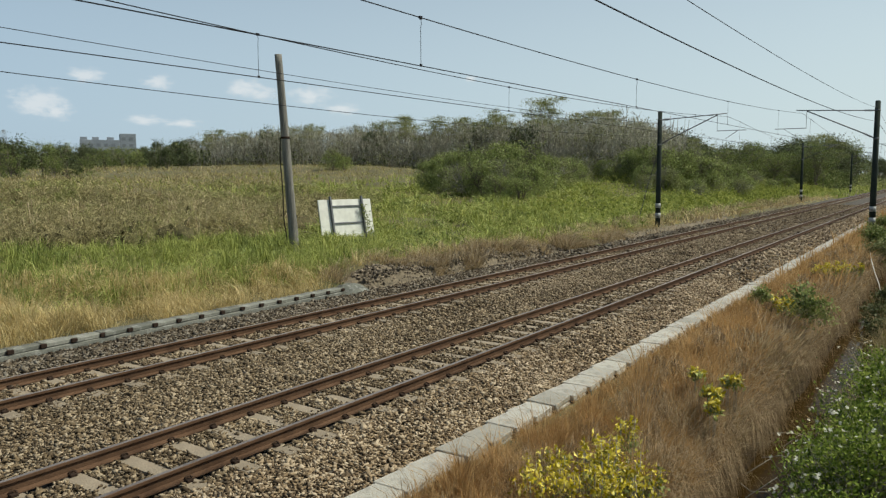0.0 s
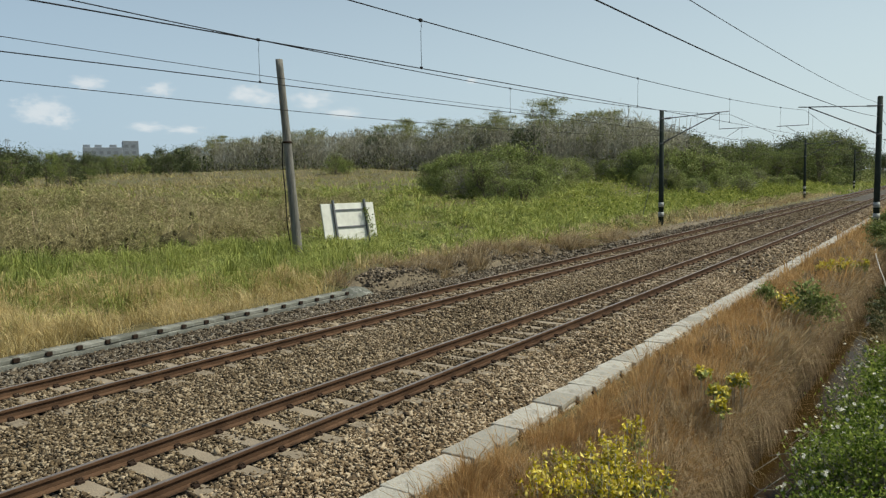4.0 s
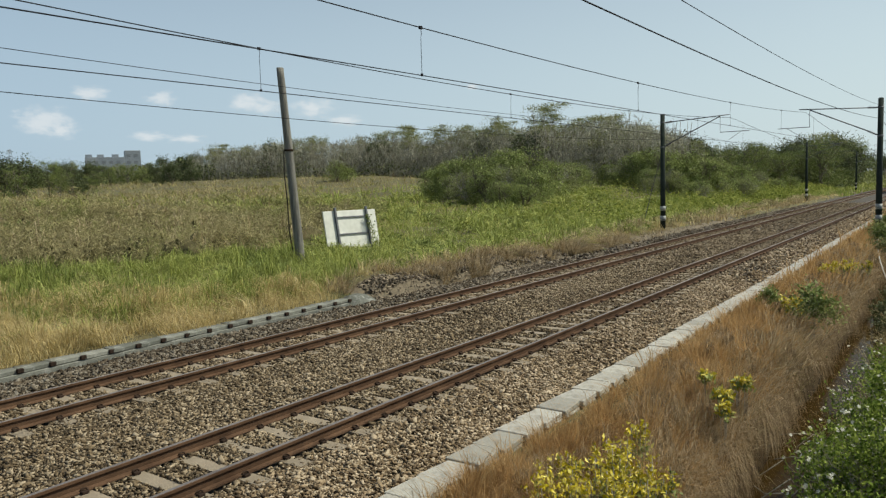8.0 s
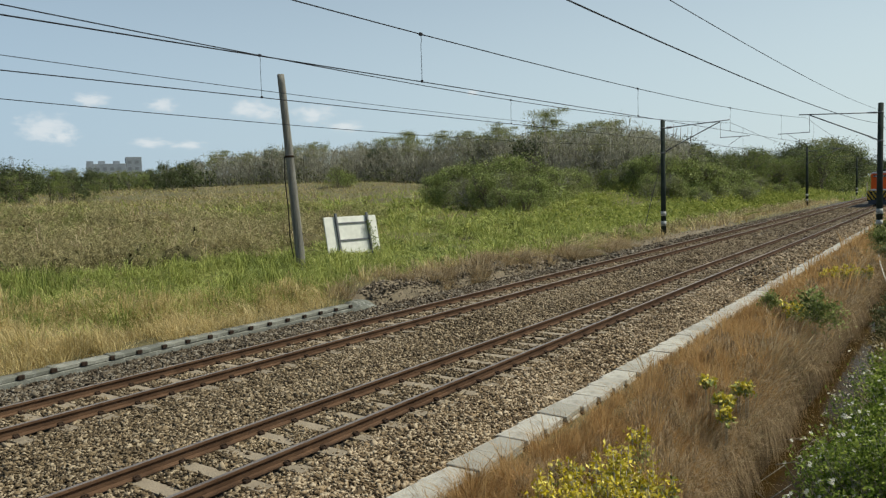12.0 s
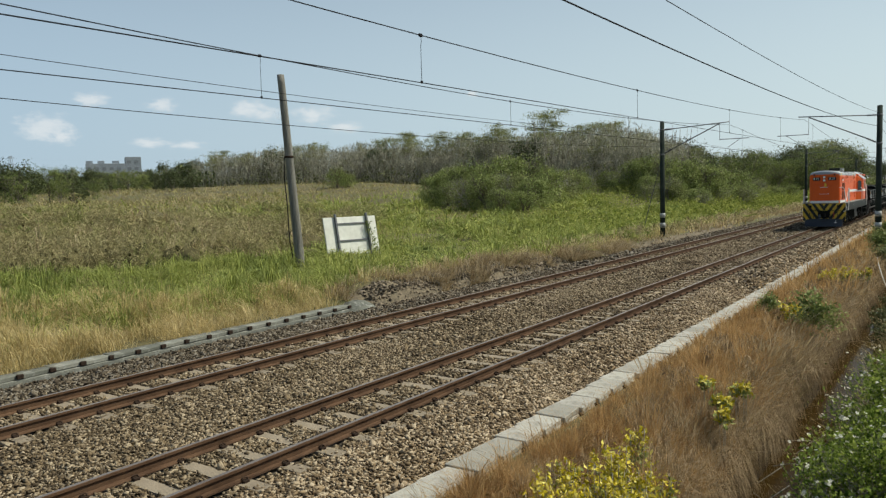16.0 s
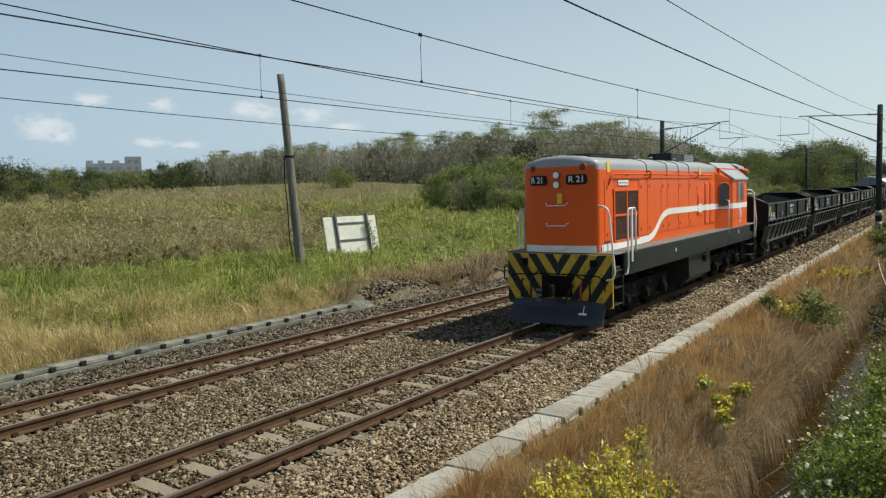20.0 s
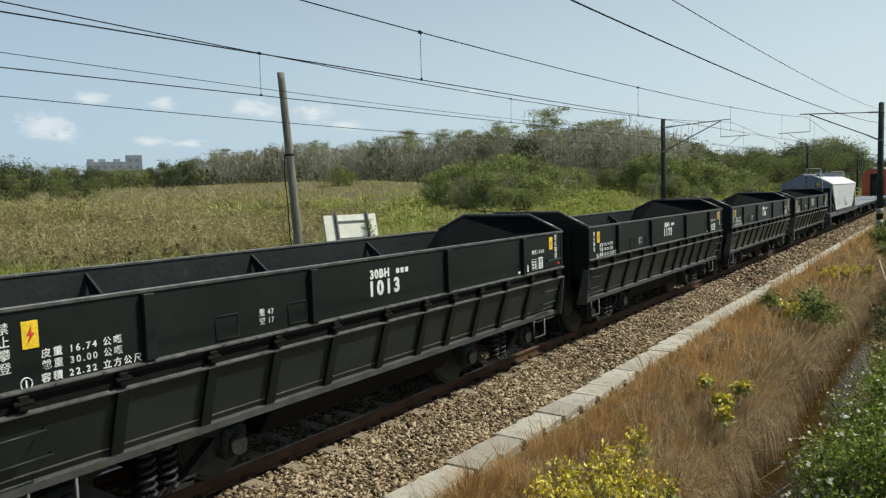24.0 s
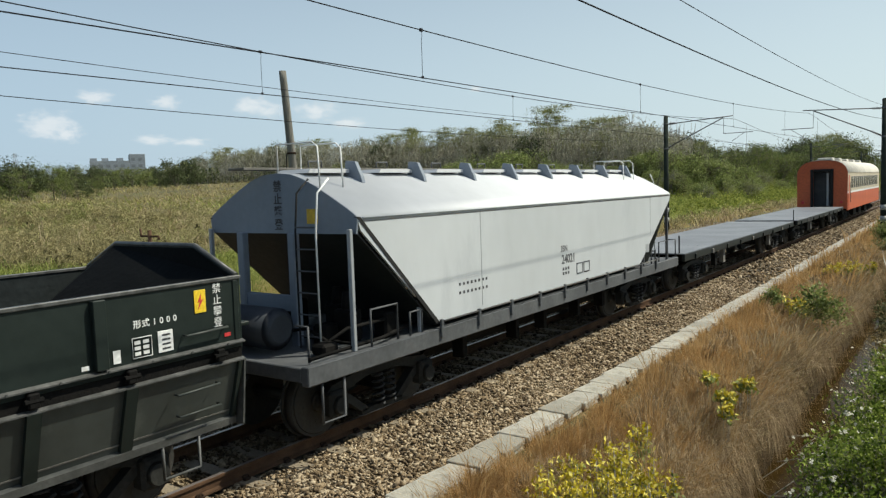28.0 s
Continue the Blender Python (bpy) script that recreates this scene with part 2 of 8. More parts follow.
M["grass_pale"] = surf("pale_grass", (0.24, 0.175, 0.09), (0.38, 0.29, 0.165), 0.7, 0.9, source="island", third=(0.54, 0.44, 0.28), fine=9, sub=0.45)
M["herb"] = surf("lime_herb", (0.13, 0.17, 0.03), (0.26, 0.30, 0.06), 0.25, 0.8, source="island", third=(0.42, 0.43, 0.11), fine=5, sub=0.4, spec=0.2)
M["brush"] = surf("brown_brush", (0.175, 0.168, 0.118), (0.315, 0.302, 0.22), 0.4, 0.9, source="island", third=(0.45, 0.435, 0.33), fine=6, sub=0.3)
M["leaf_fresh"] = surf("fresh_leaf", (0.06, 0.10, 0.016), (0.16, 0.225, 0.036), 2.0, 0.75, source="island", third=(0.36, 0.43, 0.09), fine=12, sub=0.35, spec=0.05)
M["mud"] = surf("ditch_mud", (0.010, 0.007, 0.004), (0.024, 0.016, 0.008), 1.5, 0.9, bump=0.7, fine=14, third=(0.02, 0.016, 0.007), spec=0.05)
M["earth"] = surf("bank_earth", (0.065, 0.052, 0.031), (0.145, 0.115, 0.072), 2.5, 0.95, bump=0.9, fine=12, third=(0.22, 0.175, 0.115), grain=0.9)
M["leaf_mid"] = surf("mid_green_leaf", (0.08, 0.11, 0.030), (0.235, 0.285, 0.082), 1.1, 0.6, source="island", third=(0.46, 0.50, 0.19), fine=9, patch=1.5, sub=0.3, spec=0.2)
M["pylon"] = surf("far_pylon_steel", (0.22, 0.24, 0.26), (0.3, 0.32, 0.34), 0.5, 0.7)

M["weed_brown"] = surf("withered_weed", (0.13, 0.11, 0.0468), (0.326, 0.282, 0.126), 0.35, 0.9, source="island", third=(0.53, 0.465, 0.243), fine=6, sub=0.3, patch=1.2)
M["grass_hang"] = surf("hanging_dry_grass", (0.15, 0.105, 0.058), (0.30, 0.215, 0.12), 1.2, 0.9, source="island", third=(0.44, 0.33, 0.195), fine=9, sub=0.2, patch=1.2)
# dark tone that stands for the shade deep between the weed stems
M["shade_core"] = surf("weed_hollow_shade", (0.06, 0.053, 0.025), (0.13, 0.114, 0.056), 3.0, 0.95, bump=1.0, fine=14, grain=0.9, spec=0.05)
M["weed_olive"] = surf("olive_weed", (0.115, 0.125, 0.038), (0.265, 0.265, 0.088), 0.35, 0.9, source="island", third=(0.45, 0.425, 0.17), fine=6, sub=0.3, patch=1.2)
M["weed_green"] = surf("meadow_weed", (0.11, 0.146, 0.0294), (0.259, 0.297, 0.0651), 0.3, 0.9, source="island", third=(0.418, 0.431, 0.126), fine=6, sub=0.3, patch=1.3)

# ---------------------------------------------------------------- mesh tools
def box(bm, x0, x1, y0, y1, z0, z1):
    v = [bm.verts.new((x, y, z)) for x in (x0, x1) for y in (y0, y1) for z in (z0, z1)]
    for q in ((0, 1, 3, 2), (4, 6, 7, 5), (0, 4, 5, 1), (2, 3, 7, 6), (0, 2, 6, 4), (1, 5, 7, 3)):
        bm.faces.new([v[i] for i in q])
    return v


def rbox(bm, x0, x1, y0, y1, z0, z1, r=0.01, seg=1):
    """A box with bevelled edges."""
    t = bmesh.new()
    box(t, x0, x1, y0, y1, z0, z1)
    bmesh.ops.bevel(t, geom=list(t.edges), offset=r, segments=seg, affect="EDGES", clamp_overlap=True)
    merge(bm, t)


def merge(bm, t, m=None):
    if m is not None:
        t.transform(m)
    me = bpy.data.meshes.new("tmp")
    t.to_mesh(me)
    t.free()
    bm.from_mesh(me)
    bpy.data.meshes.remove(me)


def cyl(bm, p0, p1, r0, r1=None, seg=10, caps=True):
    """A round bar or cone from p0 to p1."""
    r1 = r0 if r1 is None else r1
    p0, p1 = Vector(p0), Vector(p1)
    ax = (p1 - p0).normalized()
    s = ax.orthogonal().normalized()
    t = ax.cross(s)
    a = [bm.verts.new(p0 + r0 * (math.cos(k * 2 * math.pi / seg) * s + math.sin(k * 2 * math.pi / seg) * t)) for k in range(seg)]
    b = [bm.verts.new(p1 + r1 * (math.cos(k * 2 * math.pi / seg) * s + math.sin(k * 2 * math.pi / seg) * t)) for k in range(seg)]
    for k in range(seg):
        f = bm.faces.new((a[k], a[(k + 1) % seg], b[(k + 1) % seg], b[k]))
        f.smooth = seg > 6
    if caps:
        bm.faces.new(a[::-1])
        bm.faces.new(b)


def tube(bm, pts, r, seg=6):
    """A bent round bar along pts."""
    pts = [Vector(p) for p in pts]
    rings = []
    side = None
    for i, p in enumerate(pts):
        d = (pts[min(i + 1, len(pts) - 1)] - pts[max(i - 1, 0)]).normalized()
        if side is None:
            side = d.orthogonal().normalized()
        side = (side - d * side.dot(d)).normalized()
        up = d.cross(side)
        rings.append([bm.verts.new(p + r * (math.cos(k * 2 * math.pi / seg) * side + math.sin(k * 2 * math.pi / seg) * up)) for k in range(seg)])
    for a, b in zip(rings, rings[1:]):
        for k in range(seg):
            f = bm.faces.new((a[k], a[(k + 1) % seg], b[(k + 1) % seg], b[k]))
            f.smooth = True
    bm.faces.new(rings[0][::-1])
    bm.faces.new(rings[-1])


def prism(bm, outline, axis, a, b):
    """A flat outline, in the two other axes in order, drawn out from a to b along axis."""
    def at(p, v):
        return {"x": (v, p[0], p[1]), "y": (p[0], v, p[1]), "z": (p[0], p[1], v)}[axis]
    va = [bm.verts.new(at(p, a)) for p in outline]
    vb = [bm.verts.new(at(p, b)) for p in outline]
    n = len(outline)
    for k in range(n):
        bm.faces.new((va[k], va[(k + 1) % n], vb[(k + 1) % n], vb[k]))
    bm.faces.new(va[::-1])
    bm.faces.new(vb)


def part(name, bm, material, parent=None, label="", kind=""):
    bmesh.ops.recalc_face_normals(bm, faces=list(bm.faces))
    me = bpy.data.meshes.new(name)
    bm.to_mesh(me)
    bm.free()
    me.materials.append(material)
    ob = new(name, me)
    if parent is not None:
        ob.parent = parent
    return tagged(ob, label=label, kind=kind)


def shared(name, me, parent, m):
    """A further object on the mesh me."""
    ob = new(name, me)
    ob.parent = parent
    ob.matrix_basis = m
    return ob


def thing(name, label, category, m=None, group="", kind=""):
    ob = new(name)
    ob.empty_display_size = 0.3
    if m is not None:
        ob.matrix_basis = m
    return tagged(ob, label, category, group, kind)


def raw(name, verts, loops, sizes, material, parent=None, smooth=False):
    """A mesh from flat arrays: vertices, corner indices and corner counts."""
    me = bpy.data.meshes.new(name)
    verts = np.asarray(verts, dtype=np.float32)
    loops = np.asarray(loops, dtype=np.int32).ravel()
    sizes = np.asarray(sizes, dtype=np.int32).ravel()
    me.vertices.add(len(verts))
    me.vertices.foreach_set("co", verts.ravel())
    me.loops.add(len(loops))
    me.loops.foreach_set("vertex_index", loops)
    me.polygons.add(len(sizes))
    start = np.concatenate(([0], np.cumsum(sizes)[:-1])).astype(np.int32)
    me.polygons.foreach_set("loop_start", start)
    me.polygons.foreach_set("loop_total", sizes)
    if smooth:
        me.polygons.foreach_set("use_smooth", np.ones(len(sizes), dtype=bool))
    me.update(calc_edges=True)
    me.validate()
    me.materials.append(material)
    ob = new(name, me)
    if parent is not None:
        ob.parent = parent
    return ob

# ---------------------------------------------------------------- ground
XN, XF = -6.98, -10.94          # centre lines of the two tracks; rail tops at z = 0
GAUGE = 1.132                   # between the middles of the rail heads
MASTS = (45.2, 98.0, 151.0)
PROFILE = ((-2500, 6.0), (-400, 5.2), (-140, 3.6), (-100, 3.1), (-80, 2.6), (-60, 1.8), (-38, 0.7), (-24, 0.15), (-18, 0.0), (-15.2, -0.12), (-14.4, -0.22), (-14.2, -0.42),
           (-13.8, -0.34), (-13.0, -0.26), (-12.35, -0.2), (-5.75, -0.2), (-5.05, -0.42), (-4.9, -0.55), (-4.54, -0.45), (-4.3, -0.42), (-3.9, -0.5), (-3.5, -0.64),
           (-2.75, -0.95), (-2.42, -1.5), (-2.0, -1.75), (-1.45, -1.75), (-1.1, -1.4), (-0.55, -0.5), (0.2, 0.9), (0.8, 1.2), (6, 1.25), (2500, 2.0))


def lumps(x, y):
    s = min(1.0, max(0.0, (-x - 16) / 12))
    v = noise.noise((x * 0.05, y * 0.05, 0.3)) * 0.5 * s + noise.noise((x * 0.3, y * 0.3, 7.3)) * 0.30 * s
    if -3.4 < x < -2.3:
        v += noise.noise((y * 0.45, 0.0, 9.0)) * 0.22 * min(1.0, (x + 3.4) / 0.5)
    if -15.6 < x < -13.85 and 15.0 < y < 34:
        # earth bank beyond the trough's end
        f = min(1.0, (x + 15.6) / 0.5, (-13.85 - x) / 0.16) * min(1.0, (y - 15.0) / 2.0, (34 - y) / 10.0)
        v += max(0.0, f) * (0.40 + 0.22 * noise.noise((x * 1.3, y * 0.9, 4.4)))
    if -4.5 < x < -2.2:
        v += noise.noise((x * 0.9, y * 0.6, 2.0)) * 0.12
    return v


def bank(x, y):
    """The ground climbs beside the line further along it."""
    a = min(1.0, max(0.0, (y - 48) / 45.0))
    b = min(1.0, max(0.0, (-x - 17.5) / 16.0))
    a = a * a * (3 - 2 * a)
    b = b * b * (3 - 2 * b)
    return 1.9 * a * b


def ground_z(x, y):
    for (x0, z0), (x1, z1) in zip(PROFILE, PROFILE[1:]):
        if x <= x1:
            return z0 + (z1 - z0) * (x - x0) / (x1 - x0) + lumps(x, y) + bank(x, y)
    return PROFILE[-1][1]


def make_ground():
    xs = [p[0] for p in PROFILE]
    xs += list(np.arange(-40, -15.2, 0.8)) + list(np.arange(-15.6, -13.8, 0.15)) + list(np.arange(-100, -40, 1.6)) + list(np.arange(-4.4, -2.3, 0.2)) + [-2000, -1500, -1000, -700, -280, -200, 20, 60, 150, 400, 1000] + list(np.arange(-12, -6, 1.0))
    xs = sorted(set(round(float(x), 3) for x in xs))
    ys = sorted(set([-2500, -1200, -600, -300, -150, -80, -50, -30, -20] + [round(float(v), 2) for v in list(np.arange(-15, 60, 0.75)) + list(np.arange(60, 170, 2.5)) + list(np.arange(170, 320, 12.0))] + [360, 450, 600, 900, 1500, 2500]))
    verts = [(x, y, ground_z(x, y)) for y in ys for x in xs]
    n = len(xs)
    quads = [(j * n + i, j * n + i + 1, (j + 1) * n + i + 1, (j + 1) * n + i) for j in range(len(ys) - 1) for i in range(n - 1)]
    ob = raw("ground", verts, quads, [4] * len(quads), M["soil"], smooth=True)
    me = ob.data
    me.materials.append(M["gravel_bed"])
    me.materials.append(M["mud"])
    me.materials.append(M["earth"])
    idx = [3 if -14.7 < (verts[q[0]][0] + verts[q[1]][0]) / 2 < -13.85 and 15 < verts[q[0]][1] < 60 else 2 if -2.75 < (verts[q[0]][0] + verts[q[1]][0]) / 2 < -1.1 else 1 if -13.9 < (verts[q[0]][0] + verts[q[1]][0]) / 2 < -5.0 else 0 for q in quads]
    me.polygons.foreach_set("material_index", idx)
    return tagged(ob, "uneven grassy ground with a gravel track bed and a ditch", "ground", kind="structure")


make_ground()


def make_water():
    m = bpy.data.materials.new("ditch_water")
    m.use_nodes = True
    nt = m.node_tree
    b = nt.nodes["Principled BSDF"]
    b.inputs["Base Color"].default_value = (0.030, 0.0175, 0.0045, 1)
    b.inputs["Specular IOR Level"].default_value = 0.04
    b.inputs["Roughness"].default_value = 0.04
    b.inputs["IOR"].default_value = 1.33
    no = nt.nodes.new("ShaderNodeTexNoise")
    no.inputs["Scale"].default_value = 5
    bp = nt.nodes.new("ShaderNodeBump")
    bp.inputs["Strength"].default_value = 0.05
    nt.links.new(no.outputs["Fac"], bp.inputs["Height"])
    nt.links.new(bp.outputs["Normal"], b.inputs["Normal"])
    bm = bmesh.new()
    ys = list(np.arange(-20, 80, 4.0)) + [120, 200]
    vs = [[bm.verts.new((x, y, -1.5)) for x in (-2.5, -1.0)] for y in ys]
    for a, c in zip(vs, vs[1:]):
        bm.faces.new((a[0], a[1], c[1], c[0]))
    tagged(part("water", bm, m), "still dark brown ditch water", "water", kind="structure")


make_water()

# ---------------------------------------------------------------- tracks
RAIL_OUTLINE = ((-0.032, -0.006), (-0.026, 0.0), (0.026, 0.0), (0.032, -0.006), (0.032, -0.034), (0.009, -0.048), (0.009, -0.122), (0.060, -0.136), (0.0635, -0.150), (-0.0635, -0.150), (-0.060, -0.136), (-0.009, -0.122), (-0.009, -0.048), (-0.032, -0.034))


def make_track(xc, phase, name_label):
    root = thing("railway_track", name_label, "track", kind="structure")
    for s in (-0.5, 0.5):
        bm = bmesh.new()
        prism(bm, [(x + xc + s * GAUGE, z) for x, z in RAIL_OUTLINE], "y", -60, 420)
        ob = part("rail", bm, M["rail"], root)
        ob.data.materials.append(M["rail_top"])
        for p in ob.data.polygons:
            if p.normal.z > 0.9 and p.center.z > -0.01:
                p.material_index = 1
    bm = bmesh.new()
    prism(bm, ((-0.13, -0.33), (0.13, -0.33), (0.10, -0.158), (-0.10, -0.158)), "x", -0.98, 0.98)
    for v in bm.verts:
        if v.co.z > -0.2 and abs(v.co.x) < 0.2:
            v.co.z -= 0.03
    first = part("sleeper", bm, M["sleeper"], root)
    first.matrix_basis = pose(xc, phase - 24 * 0.598, 0)
    for k in range(-23, 130):
        shared("sleeper", first.data, root, pose(xc + random.uniform(-0.015, 0.015), phase + k * 0.598, random.uniform(-0.004, 0.004), 0, 0, random.uniform(-0.6, 0.6)))
    far = bmesh.new()
    for k in range(130, 260):
        t = bmesh.new()
        prism(t, ((-0.13, -0.33), (0.13, -0.33), (0.10, -0.158), (-0.10, -0.158)), "x", -0.98, 0.98)
        merge(far, t, pose(xc, phase + k * 0.598, 0))
    tagged(part("sleeper", far, M["sleeper"], root), kind="stuff")
    # rail clips: a shoulder block and a sprung bow
    bm = bmesh.new()
    rbox(bm, -0.03, 0.025, -0.042, 0.042, -0.160, -0.122, 0.008)
    tube(bm, [(-0.03, -0.035, -0.12), (-0.045, -0.01, -0.112), (-0.035, 0.03, -0.112), (-0.01, 0.04, -0.118), (0.015, 0.015, -0.118)], 0.009, 5)
    clip = part("rail_clip", bm, M["clip"], root)
    clip.matrix_basis = pose(xc - 0.5 * GAUGE + 0.085, phase - 24 * 0.598, 0)
    rest = bmesh.new()
    for k in range(-23, 130):
        for s in (-0.5, 0.5):
            for side in (0.085, -0.085):
                m = pose(xc + s * GAUGE + side, phase + k * 0.598, 0, 0, 0, 0 if side > 0 else 180)
                if side > 0 and k < 120:
                    shared("rail_clip", clip.data, root, m)
                else:
                    t = bmesh.new()
                    box(t, -0.03, 0.025, -0.042, 0.042, -0.160, -0.112)
                    merge(rest, t, m)
    tagged(part("rail_clip", rest, M["clip"], root), kind="stuff")
    return root


make_track(XN, 4.526, "near railway track with rusty rails on concrete sleepers")
make_track(XF, 5.146, "far railway track with rusty rails on concrete sleepers")


def stones(name, label, boxes, keep, mat, z_of, rng):
    """Angular stones: each a chipped wedge with uneven corners, tumbled. boxes: x0, x1, y0, y1, count, size."""
    vs, base = [], 0
    corner = np.array([(math.cos(2.094 * k), math.sin(2.094 * k), z) for z in (-1, 1) for k in range(3)])
    side = np.array(((0, 1, 4, 3), (1, 2, 5, 4), (2, 0, 3, 5)))
    cap = np.array(((2, 1, 0), (3, 4, 5)))
    caps = []
    loops = []
    for x0, x1, y0, y1, count, size in boxes:
        x = rng.uniform(x0, x1, count)
        y = rng.uniform(y0, y1, count)
        ok = keep(x, y, rng)
        x, y = x[ok], y[ok]
        n = len(x)
        s = size * rng.lognormal(0, 0.32, (n, 1, 1)) * rng.uniform(0.6, 1.0, (n, 1, 3)) * np.array((0.84, 0.54, 0.25))
        p = corner[None] * s * rng.uniform(0.38, 1.2, (n, 6, 3))
        # most lie on a flat side, tilted against their neighbours
        tilt, head, yaw = rng.normal(0, 0.55, n), rng.uniform(0, 6.283, n), rng.uniform(0, 6.283, n)
        q1 = np.stack([np.cos(tilt / 2), np.sin(tilt / 2) * np.cos(head), np.sin(tilt / 2) * np.sin(head), np.zeros(n)], 1)
        cy, sy = np.cos(yaw / 2), np.sin(yaw / 2)
        q = np.stack([q1[:, 0] * cy, q1[:, 1] * cy + q1[:, 2] * sy, q1[:, 2] * cy - q1[:, 1] * sy, q1[:, 0] * sy], 1)
        w, a, b, c = q.T
        R = np.stack([np.stack([1 - 2 * (b * b + c * c), 2 * (a * b - c * w), 2 * (a * c + b * w)], 1), np.stack([2 * (a * b + c * w), 1 - 2 * (a * a + c * c), 2 * (b * c - a * w)], 1), np.stack([2 * (a * c - b * w), 2 * (b * c + a * w), 1 - 2 * (a * a + b * b)], 1)], 1)
        p = np.einsum("nij,nkj->nki", R, p)
        z = z_of(x, y) + rng.uniform(-0.35, 0.55, n) * size
        p += np.stack([x, y, z], 1)[:, None]
        vs.append(p.reshape(-1, 3))
        loops.append((np.arange(n)[:, None, None] * 6 + side[None] + base).reshape(-1, 4))
        caps.append((np.arange(n)[:, None, None] * 6 + cap[None] + base).reshape(-1, 3))
        base += n * 6
    vs, loops, caps = np.concatenate(vs), np.concatenate(loops), np.concatenate(caps)
    ob = raw(name, vs, np.concatenate([loops.ravel(), caps.ravel()]), np.concatenate([np.full(len(loops), 4), np.full(len(caps), 3)]), mat)
    return tagged(ob, label, "ballast", kind="stuff")


def bed_z(x, y):
    z = np.interp(x, [p[0] for p in PROFILE], [p[1] for p in PROFILE]) + 0.012
    for xc, ph in ((XN, 4.526), (XF, 5.146)):
        d = np.abs(x - xc)
        on = np.abs(((y - ph) / 0.598 + 0.5) % 1 - 0.5) * 0.598 < 0.125
        z += 0.012 * (d < 0.5)
        z += np.where(on & (d < 0.5), 0.018, 0.0)
    return z


def bed_keep(x, y, rng):
    ok = np.ones(len(x), bool)
    for xc, ph in ((XN, 4.526), (XF, 5.146)):
        d = np.abs(x - xc)
        ok &= np.abs(d - GAUGE / 2) > 0.085
        on = np.abs(((y - ph) / 0.598 + 0.5) % 1 - 0.5) * 0.598 < 0.11
        inner = d < GAUGE / 2
        # ballast has drifted over the sleepers, over some more than others
        row = np.round((y - ph) / 0.598) + (11.3 if xc == XN else 0)
        bare = np.clip(1.05 + 0.15 * np.sin(row * 12.9898) + 0.3 * np.sin(row * 4.7 + (x - xc) * 5.0), 0.6, 0.999)
        ok &= ~(on & inner & (rng.random(len(x)) < bare))
        ok &= ~(on & (d < 0.95) & ~inner & (rng.random(len(x)) < 0.35))
    return ok


_rng = np.random.default_rng(4)
stones("track_ballast", "loose brown and grey crushed stone ballast", ((-12.2, -6.15, 2.5, 12, 92000, 0.051), (-12.2, -6.15, 12, 24, 62000, 0.056), (-12.2, -6.15, 24, 44, 38000, 0.070), (-12.2, -6.15, 44, 90, 17000, 0.10)), bed_keep, M["stone"], bed_z, _rng)
stones("shoulder_ballast", "cleaner tan and pale grey ballast on the shoulder", ((-6.15, -5.05, 2.5, 12, 24000, 0.052), (-6.15, -5.05, 12, 24, 15000, 0.058), (-6.15, -5.05, 24, 90, 10000, 0.10)), bed_keep, M["stone_tan"], bed_z, _rng)
stones("track_ballast", "loose brown and grey crushed stone ballast", ((-13.9, -5.05, -8, 2.5, 9000, 0.12),), bed_keep, M["stone"], bed_z, _rng)
stones("shoulder_ballast", "sooty grey-brown ballast below the far trough", ((-13.9, -12.2, 0, 13, 11000, 0.07), (-13.9, -12.2, 13, 26, 7500, 0.08), (-13.9, -12.2, 26, 90, 6500, 0.12)), bed_keep, M["stone_dark"], bed_z, _rng)


# ---------------------------------------------------------------- cable troughs with lids
def make_trough(x0, x1, top, y0, count, mat, lean, label, flush=0.03, notch=(0.045, -0.16, -0.075)):
    root = thing("cable_trough", label, "trough", kind="structure")
    y1 = y0 + count * 0.592
    bm = bmesh.new()
    rbox(bm, x0 + 0.03, x0 + 0.11, y0, y1, top - 0.45, top - 0.09, 0.012)
    rbox(bm, x1 - 0.11, x1 - flush, y0, y1, top - 0.45, top - 0.09, 0.012)
    part("trough_wall", bm, mat, root)
    meshes = []
    for k in range(4):
        bm = bmesh.new()
        r = random.Random(k)
        h = (x1 - x0) / 2
        rbox(bm, -h, h, -0.290, 0.290, -0.085, 0.0, 0.012)
        for v in bm.verts:
            v.co.x += r.uniform(-0.004, 0.004)
            v.co.z += r.uniform(-0.004, 0.004)
        for sx in (-h, h):
            # lifting notch at the end of each lid
            for v in bm.verts:
                if abs(v.co.x - sx) < 0.02 and v.co.y > 0.265:
                    v.co.x += 0.045 if sx == -h else -0.045
        me = bpy.data.meshes.new("lid")
        bmesh.ops.recalc_face_normals(bm, faces=list(bm.faces))
        bm.to_mesh(me)
        bm.free()
        me.materials.append(mat)
        meshes.append(me)
    for k in range(count):
        shared("lid", meshes[random.randrange(4)], root, pose((x0 + x1) / 2 + random.uniform(-0.018, 0.018), y0 + k * 0.592 + 0.296, top + random.uniform(-0.01, 0.012), random.uniform(-0.5, 0.5), random.uniform(-0.7, 0.7) + lean, random.uniform(-0.6, 0.6)))
    # drain notches under the outer edge of the lids
    for k in range(count):
        bm = bmesh.new()
        rbox(bm, x1 - 0.05, x1 + 0.012, -notch[0], notch[0], top + notch[1], top + notch[2], 0.01)
        ob = part("joint_block", bm, M["clip"], root)
        ob.matrix_basis = pose(0, y0 + k * 0.592 + 0.58, 0)
    return root


